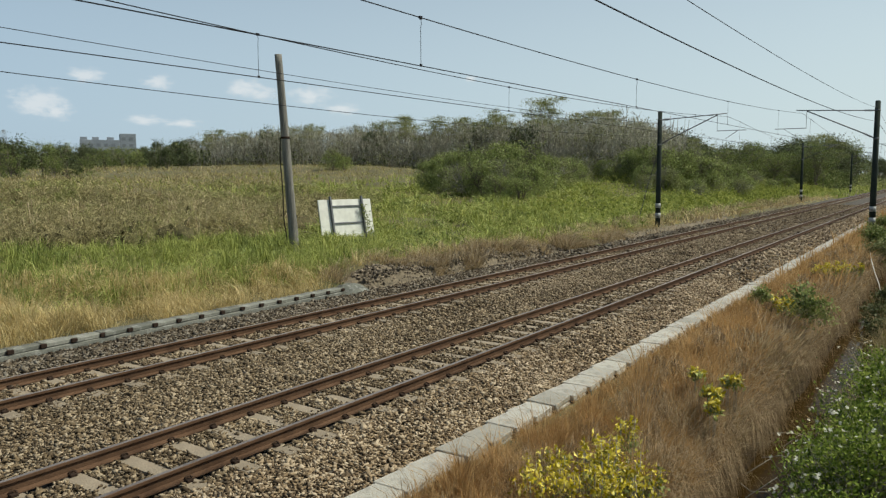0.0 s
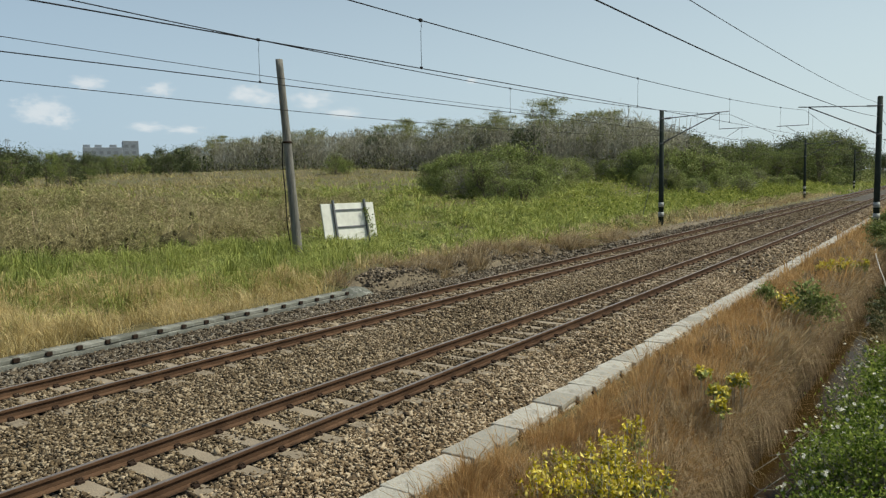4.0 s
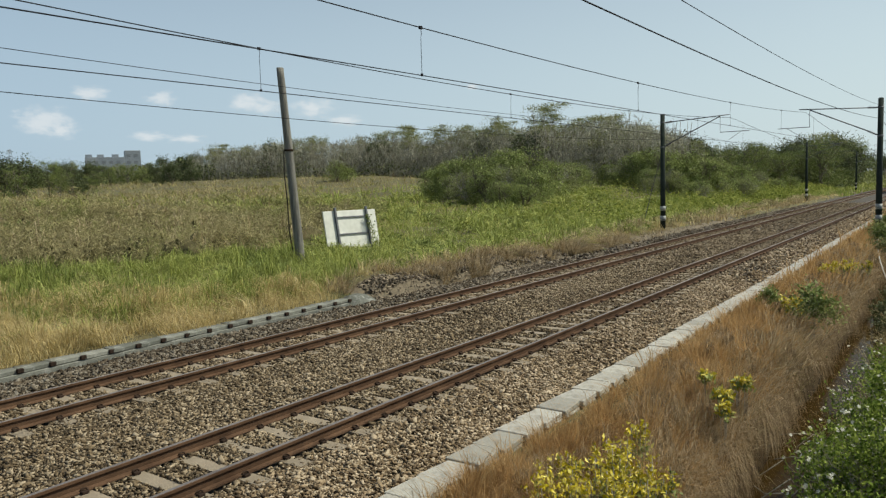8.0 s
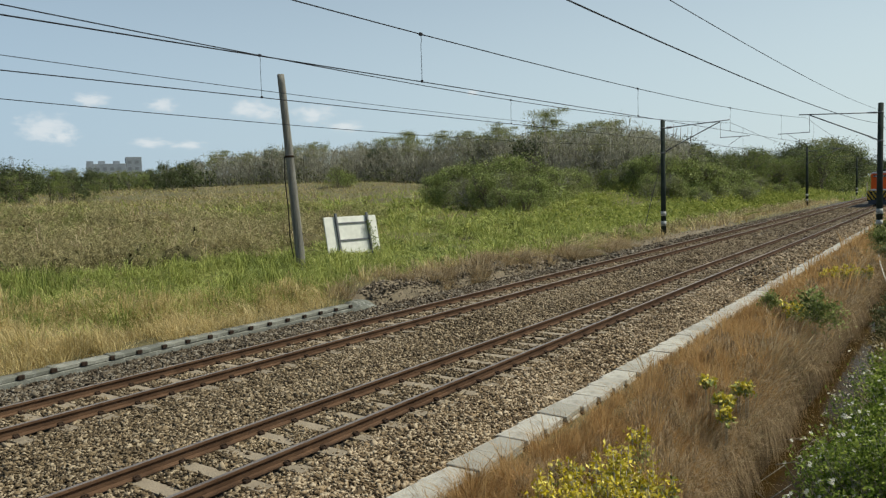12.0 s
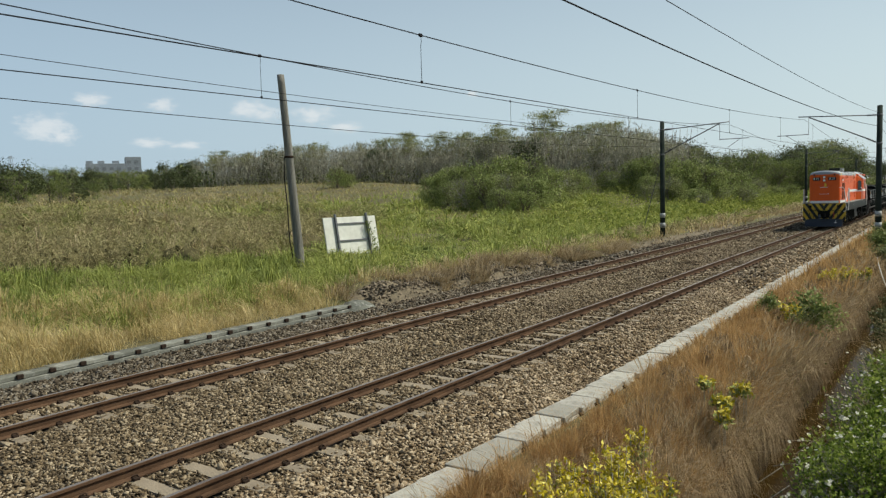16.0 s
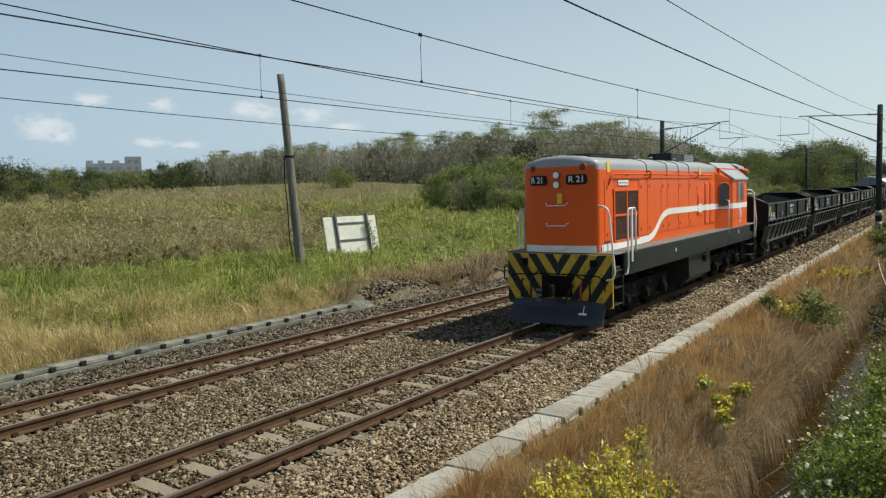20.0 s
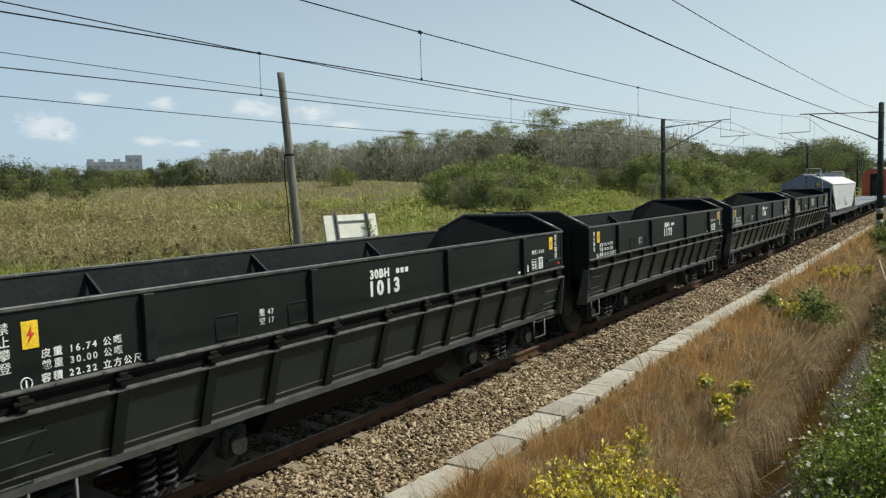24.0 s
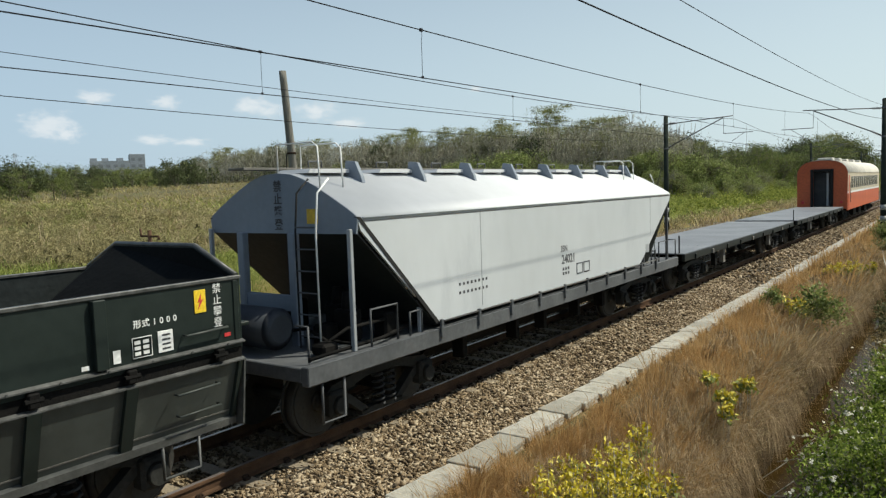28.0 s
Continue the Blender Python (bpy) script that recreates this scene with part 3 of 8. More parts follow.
make_trough(-5.05, -4.56, -0.34, 0.57 - 14 * 0.592, 124, M["concrete"], 0, "pale concrete cable trough with worn lids beside the ballast")
make_trough(-14.30, -13.90, -0.13, 0.40 - 12 * 0.592, 37, M["concrete_old"], 0, "weathered grey concrete cable trough with lids beside the field", 0.006, (0.06, -0.075, 0.006))


def make_trough_end():
    bm = bmesh.new()
    n = 14
    ring = []
    for i in range(9):
        row = []
        for j in range(n):
            a = math.pi * j / (n - 1)
            x = -14.15 + 0.55 * math.cos(a) * (1 - 0.04 * i)
            y = 15.0 + i * 0.22
            z = -0.5 + (0.18 + 0.22 * math.sin(math.pi * min(1, i / 7))) * math.sin(a) * 1.1
            row.append(bm.verts.new((x + noise.noise((x * 4, y * 4, z)) * 0.13, y, z + noise.noise((y * 4, x * 4, 1)) * 0.13)))
        ring.append(row)
    for a, b in zip(ring, ring[1:]):
        for j in range(n - 1):
            bm.faces.new((a[j], a[j + 1], b[j + 1], b[j]))
    bm.faces.new(ring[0])
    bm.faces.new(ring[-1][::-1])
    tagged(part("concrete_mound", bm, M["concrete_old"]), "rough poured concrete lump at the trough's end", "concrete")


make_trough_end()


def rubble_z(x, y):
    return np.array([ground_z(float(a), float(b)) for a, b in zip(x, y)])


stones("rubble_bank", "dark earthy rubble bank beside the far track", ((-14.6, -13.7, 16.2, 26, 2200, 0.075), (-14.5, -13.7, 26, 60, 1300, 0.09), (-14.45, -13.72, 16.2, 36, 2600, 0.11)), lambda x, y, r: r.random(len(x)) < np.interp(y, [16, 24, 40, 60], [1, 0.8, 0.5, 0.3]), M["rubble"], rubble_z, _rng)

# ---------------------------------------------------------------- masts and wires
def make_mast(x, y, side):
    """A round mast with a hinged bracket towards the track on the given side (+1: towards +x)."""
    root = thing("catenary_mast", "dark round concrete catenary mast with a steel bracket", "mast", pose(x, y, 0), group="catenary masts")
    base = ground_z(x, y)
    base = -0.45
    bm = bmesh.new()
    cyl(bm, (0, 0, base - 0.6), (0, 0, 6.9), 0.165, 0.13, 18)
    cyl(bm, (0, 0, 6.9), (0, 0, 6.93), 0.11, 0.09, 18)
    part("post", bm, M["mast"], root)
    for z0, z1 in ((0.86, 1.16), (1.48, 1.76)):
        bm = bmesh.new()
        cyl(bm, (0, 0, base + z0), (0, 0, base + z1), 0.166, 0.165, 18)
        part("painted_band", bm, M["white_band"], root, "white painted band")
    for z in (6.42, 4.92):
        bm = bmesh.new()
        cyl(bm, (0, 0, z - 0.05), (0, 0, z + 0.05), 0.15, 0.15, 14)
        part("clamp", bm, M["steel"], root)
    tip = 3.95 * side
    for name, a, b, r in (("top_tube", (0.55 * side, 0, 6.44), (tip, 0, 6.62), 0.028), ("strut", (0.55 * side, 0, 5.2), (3.4 * side, 0, 6.55), 0.032)):
        bm = bmesh.new()
        cyl(bm, a, b, r, seg=8)
        part(name, bm, M["steel"], root)
    for a, b in (((0.14 * side, 0, 6.42), (0.62 * side, 0, 6.445)), ((0.14 * side, 0, 4.98), (0.62 * side, 0, 5.23))):
        bm = bmesh.new()
        a, b = Vector(a), Vector(b)
        cyl(bm, a, b, 0.03, seg=8)
        core = part("insulator", bm, M["insulator"], root)
        for k in range(6):
            bm = bmesh.new()
            cyl(bm, a.lerp(b, 0.15 + 0.14 * k), a.lerp(b, 0.19 + 0.14 * k), 0.085, 0.05, seg=10)
            part("shed", bm, M["insulator"], core)
    bm = bmesh.new()
    cyl(bm, (3.4 * side, 0, 5.62), (5.05 * side, 0, 5.62), 0.02, seg=6)
    cyl(bm, (4.6 * side, 0, 5.62), (3.9 * side, 0, 5.15), 0.013, seg=6)
    cyl(bm, (3.42 * side, 0, 5.62), (3.42 * side, 0, 6.55), 0.012, seg=6)
    part("registration_arm", bm, M["steel"], root)
    if side > 0 and y < 50:
        bm = bmesh.new()
        cyl(bm, (-0.1, 0.1, 4.6), (-1.25, 0.9, 1.35), 0.022, seg=5)
        cyl(bm, (-1.25, 0.9, 1.35), (-1.72, 1.22, -0.1), 0.022, seg=5)
        part("guy_wire", bm, M["steel"], root)
    bm = bmesh.new()
    cyl(bm, (0, 0.2, 0.4), (0.0, 0.02, 5.1), 0.012, seg=5)
    part("earth_wire", bm, M["wire"], root)
    return root


for _y in MASTS:
    make_mast(-14.97, _y, 1)
    make_mast(-3.45, _y + 0.5, -1)


def sag(y, low, high, at):
    """Height of a wire hung from the masts, lowest between them."""
    s = 52.9
    k = ((y - at) / s) % 1.0
    return low + (high - low) * (2 * k - 1) ** 2


def make_wire(name, label, x, fz, r, y0=-40, y1=330, step=2.5):
    bm = bmesh.new()
    tube(bm, [(x(y) if callable(x) else x, y, fz(y)) for y in np.arange(y0, y1, step)], r, 5)
    return tagged(part(name, bm, M["wire"]), label, "wire")


_mess_n = lambda y: 5.44 + 0.00078 * (y - 10) ** 2 if y < 45.5 else sag(y, 5.5, 6.42, 45.5)
_mess_f = lambda y: 5.60 + 0.00105 * (y - 17) ** 2 if y < 45.5 else sag(y, 5.6, 6.45, 45.5)
_cont_n = lambda y: 4.62 + 0.0085 * min(max(y, 0), 60)
_cont_f = lambda y: 4.82 + 0.0045 * min(max(y, 0), 60)
make_wire("messenger_wire", "thin dark sagging catenary messenger wire", XN, _mess_n, 0.009)
make_wire("contact_wire", "thin dark level contact wire", XN, _cont_n, 0.008)
make_wire("messenger_wire", "thin dark sagging catenary messenger wire", XF, _mess_f, 0.010)
make_wire("contact_wire", "thin dark level contact wire", XF, _cont_f, 0.009)
for _y in np.arange(-38, 180, 9.6):
    for _xc, _m, _c in ((XN, _mess_n, _cont_n), (XF, _mess_f, _cont_f)):
        _yy = float(_y) + (9.5 - 10) + (0.2 if _xc == XF else 0)
        bm = bmesh.new()
        tube(bm, [(_xc, _yy, _m(_yy)), (_xc + 0.015, _yy, _m(_yy) - 0.09), (_xc, _yy, _m(_yy) - 0.16), (_xc, _yy, _c(_yy))], 0.0045, 5)
        rbox(bm, _xc - 0.018, _xc + 0.018, _yy - 0.035, _yy + 0.035, _m(_yy) - 0.025, _m(_yy) + 0.025, 0.006)
        rbox(bm, _xc - 0.014, _xc + 0.014, _yy - 0.022, _yy + 0.022, _c(_yy) - 0.012, _c(_yy) + 0.03, 0.005)
        tagged(part("dropper", bm, M["wire"]), "thin dropper wire with clamps between messenger and contact wire", "dropper", group="droppers")
# feeders on the two rows of masts
make_wire("feeder_wire", "dark feeder wire strung along the masts", -3.45, lambda y: 4.948 + 0.000665 * (y - 9.1) ** 2 if y < 46.1 else sag(y, 5.0, 5.86, 46.1), 0.010, 3)
make_wire("feeder_wire", "dark feeder wire strung along the masts", -3.45, lambda y: 5.6 + 0.0097 * (y - 10.8) + 0.00059 * (y - 10.8) * (y - 17) if y < 46 else sag(y, 5.6, 6.45, 46), 0.007, 3)
make_wire("feeder_wire", "dark feeder wire strung along the masts", -15.0, lambda y: sag(y, 5.74, 6.2, 45), 0.008)
make_wire("feeder_wire", "dark feeder wire strung along the masts", -15.0, lambda y: sag(y, 4.90, 5.4, 45), 0.009)


# ---------------------------------------------------------------- pole and board in the field
def make_pole():
    root = thing("wooden_pole", "leaning weathered grey wooden pole in the grass", "pole", pose(-20.4, 19.6, 0))
    bm = bmesh.new()
    pts = [Vector((0.05, 0.05, -0.6)), Vector((0, 0, 0.2)), Vector((-0.30, -0.28, 7.5))]
    n = 14
    rings = []
    for k in range(25):
        f = k / 24
        p = pts[0].lerp(pts[2], f)
        r = 0.185 - 0.055 * f
        rings.append([bm.verts.new(p + Vector((math.cos(a) * r, math.sin(a) * r, 0)) * (1 + 0.05 * noise.noise((math.cos(a) * 2, math.sin(a) * 2, p.z * 1.2)))) for a in [2 * math.pi * j / n for j in range(n)]])
    for a, b in zip(rings, rings[1:]):
        for j in range(n):
            bm.faces.new((a[j], a[(j + 1) % n], b[(j + 1) % n], b[j])).smooth = True
    bm.faces.new(rings[-1])
    part("shaft", bm, M["pole_wood"], root)
    bm = bmesh.new()
    q = pts[0].lerp(pts[2], 0.625)
    cyl(bm, q - Vector((0, 0, 0.04)), q + Vector((0, 0, 0.04)), 0.17, seg=14)
    part("iron_band", bm, M["clip"], root)
    bm = bmesh.new()
    tube(bm, [q + Vector((-0.16, -0.1, 0)), q + Vector((-0.2, -0.1, -0.8)), (-0.33, -0.2, 2.6), (-0.3, -0.2, 1.4), (-0.2, -0.15, 0.6), (-0.12, -0.12, 0.0)], 0.02, 6)
    part("cable", bm, M["wire"], root, "loose dark cable hanging down the pole")


make_pole()


BOARD = pose(-20.8, 23.2, 0.1, 11, 0, 257)


def make_board():
    """The back of a leaning panel on two posts."""
    root = thing("sign_board", "back of a leaning white panel board on dark posts with creeper", "board", BOARD)
    bm = bmesh.new()
    rbox(bm, -1.335, 1.335, -0.03, 0.03, 0.0, 1.99, 0.01)
    part("panel", bm, M["board"], root)
    for x in (-0.83, 0.76):
        bm = bmesh.new()
        rbox(bm, x - 0.045, x + 0.045, 0.035, 0.13, -0.3, 2.12, 0.01)
        part("post", bm, M["steel"], root)
    for z in (0.36, 0.98, 1.70):
        bm = bmesh.new()
        rbox(bm, -0.78, 0.71, 0.033, 0.08, z - 0.03, z + 0.03, 0.006)
        part("rail", bm, M["steel"], root)
    return root


make_board()

# ---------------------------------------------------------------- plants
def leaf_arrays(centres, size, rng, droop=0.3, aspect=0.45):
    """One folded lozenge leaf round each centre."""
    n = len(centres)
    d = rng.normal(0, 1, (n, 3))
    d[:, 2] -= droop
    d /= np.linalg.norm(d, axis=1)[:, None]
    s = np.cross(d, rng.normal(0, 1, (n, 3)))
    s /= np.linalg.norm(s, axis=1)[:, None] + 1e-9
    L = (size * rng.uniform(0.6, 1.3, n))[:, None]
    c = np.asarray(centres)
    fold = np.cross(d, s) * L * 0.12
    v = np.stack([c - d * L * 0.5, c + s * L * aspect * 0.5 + fold, c + d * L * 0.5, c - s * L * aspect * 0.5 + fold], 1)
    return v.reshape(-1, 3), np.arange(n * 4).reshape(-1, 4)


def leaf_mesh(name, centres, size, mat, parent, rng, **kw):
    v, q = leaf_arrays(centres, size, rng, **kw)
    return raw(name, v, q, np.full(len(q), 4), mat, parent)


def grow(bm, p, d, length, r, depth, rng, tips, spread=0.6, up=0.25, seg=5):
    """A limb that bends and forks; tips gathers the twig ends."""
    p, d = Vector(p), Vector(d).normalized()
    n = 3 if depth > 1 else 2 if depth == 1 else 1
    for k in range(n):
        d2 = (d + Vector(rng.normal(0, 0.12, 3)) + Vector((0, 0, up * 0.15))).normalized()
        q = p + d2 * (length / n)
        f0, f1 = 1 - 0.45 * k / n, 1 - 0.45 * (k + 1) / n
        cyl(bm, p, q, r * f0, r * f1, seg if depth > 2 else 3, caps=False)
        p, d = q, d2
        if depth > 0 and k > 0:
            e = (d + Vector(rng.normal(0, spread, 3)) + Vector((0, 0, up))).normalized()
            grow(bm, p, e, length * rng.uniform(0.55, 0.75), r * 0.5, depth - 1, rng, tips, spread, up, seg)
        elif depth <= 1:
            tips.append(tuple(p))
    if depth > 0:
        for _ in range(2):
            e = (d + Vector(rng.normal(0, spread, 3)) + Vector((0, 0, up))).normalized()
            grow(bm, p, e, length * rng.uniform(0.5, 0.75), r * 0.5, depth - 1, rng, tips, spread, up, seg)


def lobed(count, lobes, height, radius, rng, base=0.12, squash=0.8):
    """Leaf places over many rounded bunches that bulge out of one crown, with hollows between them."""
    a = rng.uniform(0, 6.283, lobes)
    up = rng.uniform(0, 1, lobes) ** 0.8
    out = np.sqrt(np.clip(1 - (up * 0.92) ** 2, 0.05, 1)) * rng.uniform(0.55, 1.0, lobes)
    c = np.stack([np.cos(a) * out * radius, np.sin(a) * out * radius, height * (base + (0.86 - base) * up * rng.uniform(0.8, 1.0, lobes))], 1)
    r = rng.uniform(0.13, 0.27, lobes) * radius * 1.5
    i = rng.choice(lobes, count, p=r ** 2 / (r ** 2).sum())
    d = rng.normal(0, 1, (count, 3))
    d[:, 2] += 0.35
    d /= np.linalg.norm(d, axis=1)[:, None]
    q = c[i] + d * (r[i] * rng.uniform(0.35, 1.0, count) ** 0.35)[:, None] * np.array((1, 1, squash))
    q += rng.normal(0, 0.04, (count, 3)) * radius
    return q


def pads(tips, count, groups, spread, flat, rng, low):
    """Leaf places in flat airy layers round some of the higher twig ends."""
    top = tips[:, 2].max()
    high = tips[tips[:, 2] > top * low]
    c = high[rng.integers(0, len(high), groups)]
    i = rng.integers(0, groups, count)
    return c[i] + rng.normal(0, spread, (count, 3)) * rng.uniform(0.6, 1.3, groups)[i][:, None] * np.array((1, 1, flat))


def make_tree(name, label, height, stems, leafy, leaf_size, leaf_mat, bark, seed, clump=0.5, per=6, spread=0.5, splay=0.15, first=0.42, m=None, low=0.0, thick=1.0, wide=0.0, aspect=0.45, dome=0, dome_r=0.5, lobes=16, layers=0):
    rng = np.random.default_rng(seed)
    root = thing(name, label, "tree" if "tree" in name else "shrub", m if m is not None else pose(0, 0, 0))
    bm = bmesh.new()
    tips = []
    for k in range(stems):
        a = rng.uniform(0, 6.28)
        d = (math.cos(a) * splay, math.sin(a) * splay, 1)
        b = (0, 0, -0.04 * height)
        grow(bm, b, d, height * first, (height * 0.009 + 0.015) * thick, 3, rng, tips, spread, 0.45)
    top = max(t[2] for t in tips)
    f = height / top
    tips = np.array(tips)
    g = f if wide == 0 else wide * height / np.percentile(np.hypot(tips[:, 0], tips[:, 1]), 90)
    for v in bm.verts:
        v.co = (v.co.x * g, v.co.y * g, v.co.z * f)
    tips = tips * np.array((g, g, f))
    part("trunk", bm, bark, root)
    if leafy > 0:
        w = np.clip((tips[:, 2] / height - low) * 2.5, 0.05, 1)
        pick = rng.choice(len(tips), int(leafy), p=w / w.sum())
        c = tips[pick] + rng.normal(0, clump, (len(pick), 3)) * np.array((1, 1, 0.7))
        if dome:
            c = np.concatenate([c, lobed(dome, lobes, height, dome_r * height, rng)])
        if layers:
            c = np.concatenate([c, pads(tips, layers, 26, 0.055 * height, 0.35, rng, 0.62)])
        c = c[c[:, 2] > 0.02 * height]
        leaf_mesh("crown", c, leaf_size, leaf_mat, root, rng, aspect=aspect)
    return root


def place(protos, spots):
    """Copies of the given plants over spots (x, y, height, base z); the first of each is the original."""
    used = set()
    for x, y, h, z in spots:
        k = random.randrange(len(protos))
        ob, h0 = protos[k]
        s = h / h0
        m = pose(x, y, z, random.uniform(-2, 2), random.uniform(-2, 2), random.uniform(0, 360))
        sx = s * random.uniform(0.9, 1.15)
        if k not in used:
            used.add(k)
            ob.matrix_basis = m @ Matrix.Diagonal((sx, sx, s, 1))
            continue
        c = copy_thing(ob, m)
        c.scale = (sx, sx, s)
    for k, (ob, h0) in enumerate(protos):
        if k not in used:
            for o in (*ob.children, ob):
                bpy.data.objects.remove(o)


def polar(bearing, dist):
    a = radians(bearing)
    return -math.sin(a) * dist, math.cos(a) * dist


SKYLINE = ((68, 175, 11.2), (59, 172, 11.0), (53, 150, 12.8), (47.5, 140, 13.6), (41.5, 135, 13.9), (35, 125, 13.2), (30, 115, 13.4), (26, 106, 13.6), (21.4, 101, 13.2), (18, 97, 11.2), (15, 120, 9.8), (12, 150, 10.0), (9, 170, 10.8), (3, 175, 10.8), (-8, 180, 9.6))


def skyline(b):
    bs = [s[0] for s in SKYLINE][::-1]
    return (float(np.interp(b, bs, [s[1] for s in SKYLINE][::-1])), float(np.interp(b, bs, [s[2] for s in SKYLINE][::-1])))


RIDGE = ((17.5, 108, 9.2), (16.2, 112, 9.0), (15.0, 118, 8.7), (13.8, 124, 8.9), (12.6, 130, 9.3), (11.4, 138, 9.7), (10.2, 146, 10.0), (9.0, 152, 9.6), (8.0, 160, 10.2), (7.1, 166, 11.4), (6.2, 172, 11.0), (5.4, 180, 11.4))


def make_woods():
    thin = [(make_tree("bare_tree", "slender grey-stemmed tree with thin olive foliage at the wood's edge", 10, 3, 900, 0.17, M["leaf_olive"], M["twig"], 10 + k, clump=0.35, spread=0.42, splay=0.22, low=0.3, layers=4600), 10) for k in range(5)]
    bare = [(make_tree("bare_tree", "almost leafless grey-brown tree at the wood's edge", 10, 4, 700, 0.14, M["brush"], M["twig"], 30 + k, clump=0.3, spread=0.42, splay=0.2, low=0.5), 10) for k in range(4)]
    full = [(make_tree("leafy_tree", "dense dark green broadleaf tree behind the field", 9, 3, 700, 0.38, M["leaf_dark"], M["bark"], 50 + k, clump=0.6, spread=0.6, splay=0.25, first=0.32, low=-0.2, dome=3600, dome_r=0.40, lobes=26), 9) for k in range(4)]
    mixed = [(make_tree("leafy_tree", "mid-green spreading tree beyond the railway bank", 9, 3, 700, 0.24, M["leaf"], M["bark"], 60 + k, clump=0.5, spread=0.6, splay=0.25, first=0.32, low=-0.2, dome=3000, dome_r=0.42, lobes=22, layers=900), 9) for k in range(3)]
    rng = random.Random(8)
    a, b, c = [], [], []
    bearing = 69.0
    while bearing > -6:
        d, top = skyline(bearing)
        for row in range(3):
            bb = bearing + rng.uniform(-0.6, 0.6)
            dd = d + row * 9 + rng.uniform(-4, 4)
            x, y = polar(bb, dd)
            if x > -19:
                x = -19 - rng.uniform(0, 12)
            z = ground_z(x, y) - 0.2
            h = (top - z) * rng.uniform(0.70, 1.06) * (1 if row else 0.9) * (0.96 + 0.42 * noise.noise((bearing * 0.33, row * 3.0, 0.5)))
            spot = (x, y, h, z)
            green = bearing > 52 or bearing < 16.5
            k = rng.random()
            if green:
                (c if k < 0.62 else a).append(spot)
            else:
                (a if k < 0.74 else b if k < 0.94 else c).append(spot)
        bearing -= 1.45 if bearing < 50 else 1.7
    for k in range(14):
        x, y = -19 - rng.uniform(0, 20), 205 + 9 * k + rng.uniform(-3, 3)
        c.append((x, y, rng.uniform(7.5, 10), ground_z(x, y) - 0.2))
    e = []
    # dark clump at the field's far edge
    for bb, d, top in ((68.6, 112, 8.8), (67.2, 110, 8.9), (65.8, 112, 8.8), (64.4, 110, 8.5), (63.0, 112, 8.2), (61.6, 113, 7.4), (60.4, 114, 6.4), (64.9, 105, 6.8), (66.9, 104, 7.2), (62.4, 107, 6.2), (58.0, 150, 9.0), (59.2, 150, 8.8), (60.6, 150, 9.2), (62.0, 150, 9.6), (53.6, 132, 7.8), (55.0, 134, 8.6), (56.2, 136, 8.2)):
        x, y = polar(bb, d)
        z = ground_z(x, y) - 0.2
        (e if rng.random() < 0.5 else c).append((x, y, top - z, z))
    # closed green ridge where the line runs out of sight
    for bb, d, top in RIDGE:
        for k in range(3):
            x, y = polar(bb + rng.uniform(-0.6, 0.6), d + 9 * k + rng.uniform(-4, 4))
            x = min(x, -18.5 - rng.uniform(0, 3))
            z = ground_z(x, y) - 0.2
            (e if rng.random() < 0.6 else c).append((x, y, (top - z) * (1.0 if k == 2 else rng.uniform(0.6, 0.9)), z))
    place(thin, a)
    place(bare, b)
    place(mixed, e)
    place(full, c)


make_woods()


def make_shrubs():
    bush = [(make_tree("shrub", "dense green overgrown shrub on the field's edge", 5, 6, 700, 0.20, M["leaf_mid"], M["bark"], 70 + k, clump=0.3, spread=0.75, splay=0.4, first=0.3, low=-0.4, wide=0.45, dome=5200, dome_r=0.52, lobes=34), 5) for k in range(3)]
    olive = [(make_tree("shrub", "tangled olive-green shrub on the railway bank", 4, 6, 500, 0.17, M["leaf_olive"], M["twig"], 80 + k, clump=0.3, spread=0.8, splay=0.4, first=0.3, low=-0.4, wide=0.5, dome=2600, dome_r=0.6, lobes=24), 4) for k in range(3)]
    rng = random.Random(3)
    s1, s2 = [], []
    for b, d, top in ((35.6, 84, 5.2), (34.6, 82, 5.9), (33.2, 80, 6.5), (31.6, 78, 6.5), (30.0, 76, 6.9), (28.6, 75, 6.6), (27.2, 74, 5.6), (29.5, 69, 5.0), (27.9, 68, 4.4), (31.4, 70, 5.0), (33.0, 72, 4.6), (34.4, 76, 4.2), (26.0, 78, 5.0), (30.4, 66, 3.4), (28.6, 65, 3.2)):
        x, y = polar(b, d)
        z = ground_z(x, y) - 0.15
        (s1 if rng.random() < 0.7 else s2).append((x, y, top - z, z))
    for k in range(34):
        b = 25.5 - 17 * k / 33 + rng.uniform(-0.5, 0.5)
        d = rng.uniform(82, 100) if b > 14 else rng.uniform(95, 140)
        x, y = polar(b, d)
        if x > -20.5:
            x = -20.5 - rng.uniform(0, 6)
        z = ground_z(x, y) - 0.15
        (s1 if rng.random() < 0.45 else s2).append((x, y, rng.uniform(1.6, 3.4), z))
    # taller leafy growth behind the first mast
    for b, d, top in ((19.5, 92, 6.9), (18.4, 90, 6.6), (17.2, 92, 6.8), (16.0, 93, 6.2), (14.8, 95, 5.6), (20.6, 96, 6.4), (22.2, 94, 5.4), (13.2, 104, 5.2)):
        x, y = polar(b, d)
        z = ground_z(x, y) - 0.15
        s1.append((x, y, top - z, z))
    # a lone bush before the wood and one by the far buildings
    for b, d, top in ((43.1, 111, 7.3), (42.2, 112, 6.4), (57.0, 150, 8.6)):
        x, y = polar(b, d)
        z = ground_z(x, y) - 0.15
        s1.append((x, y, top - z, z))
    place(bush, s1)
    place(olive, s2)


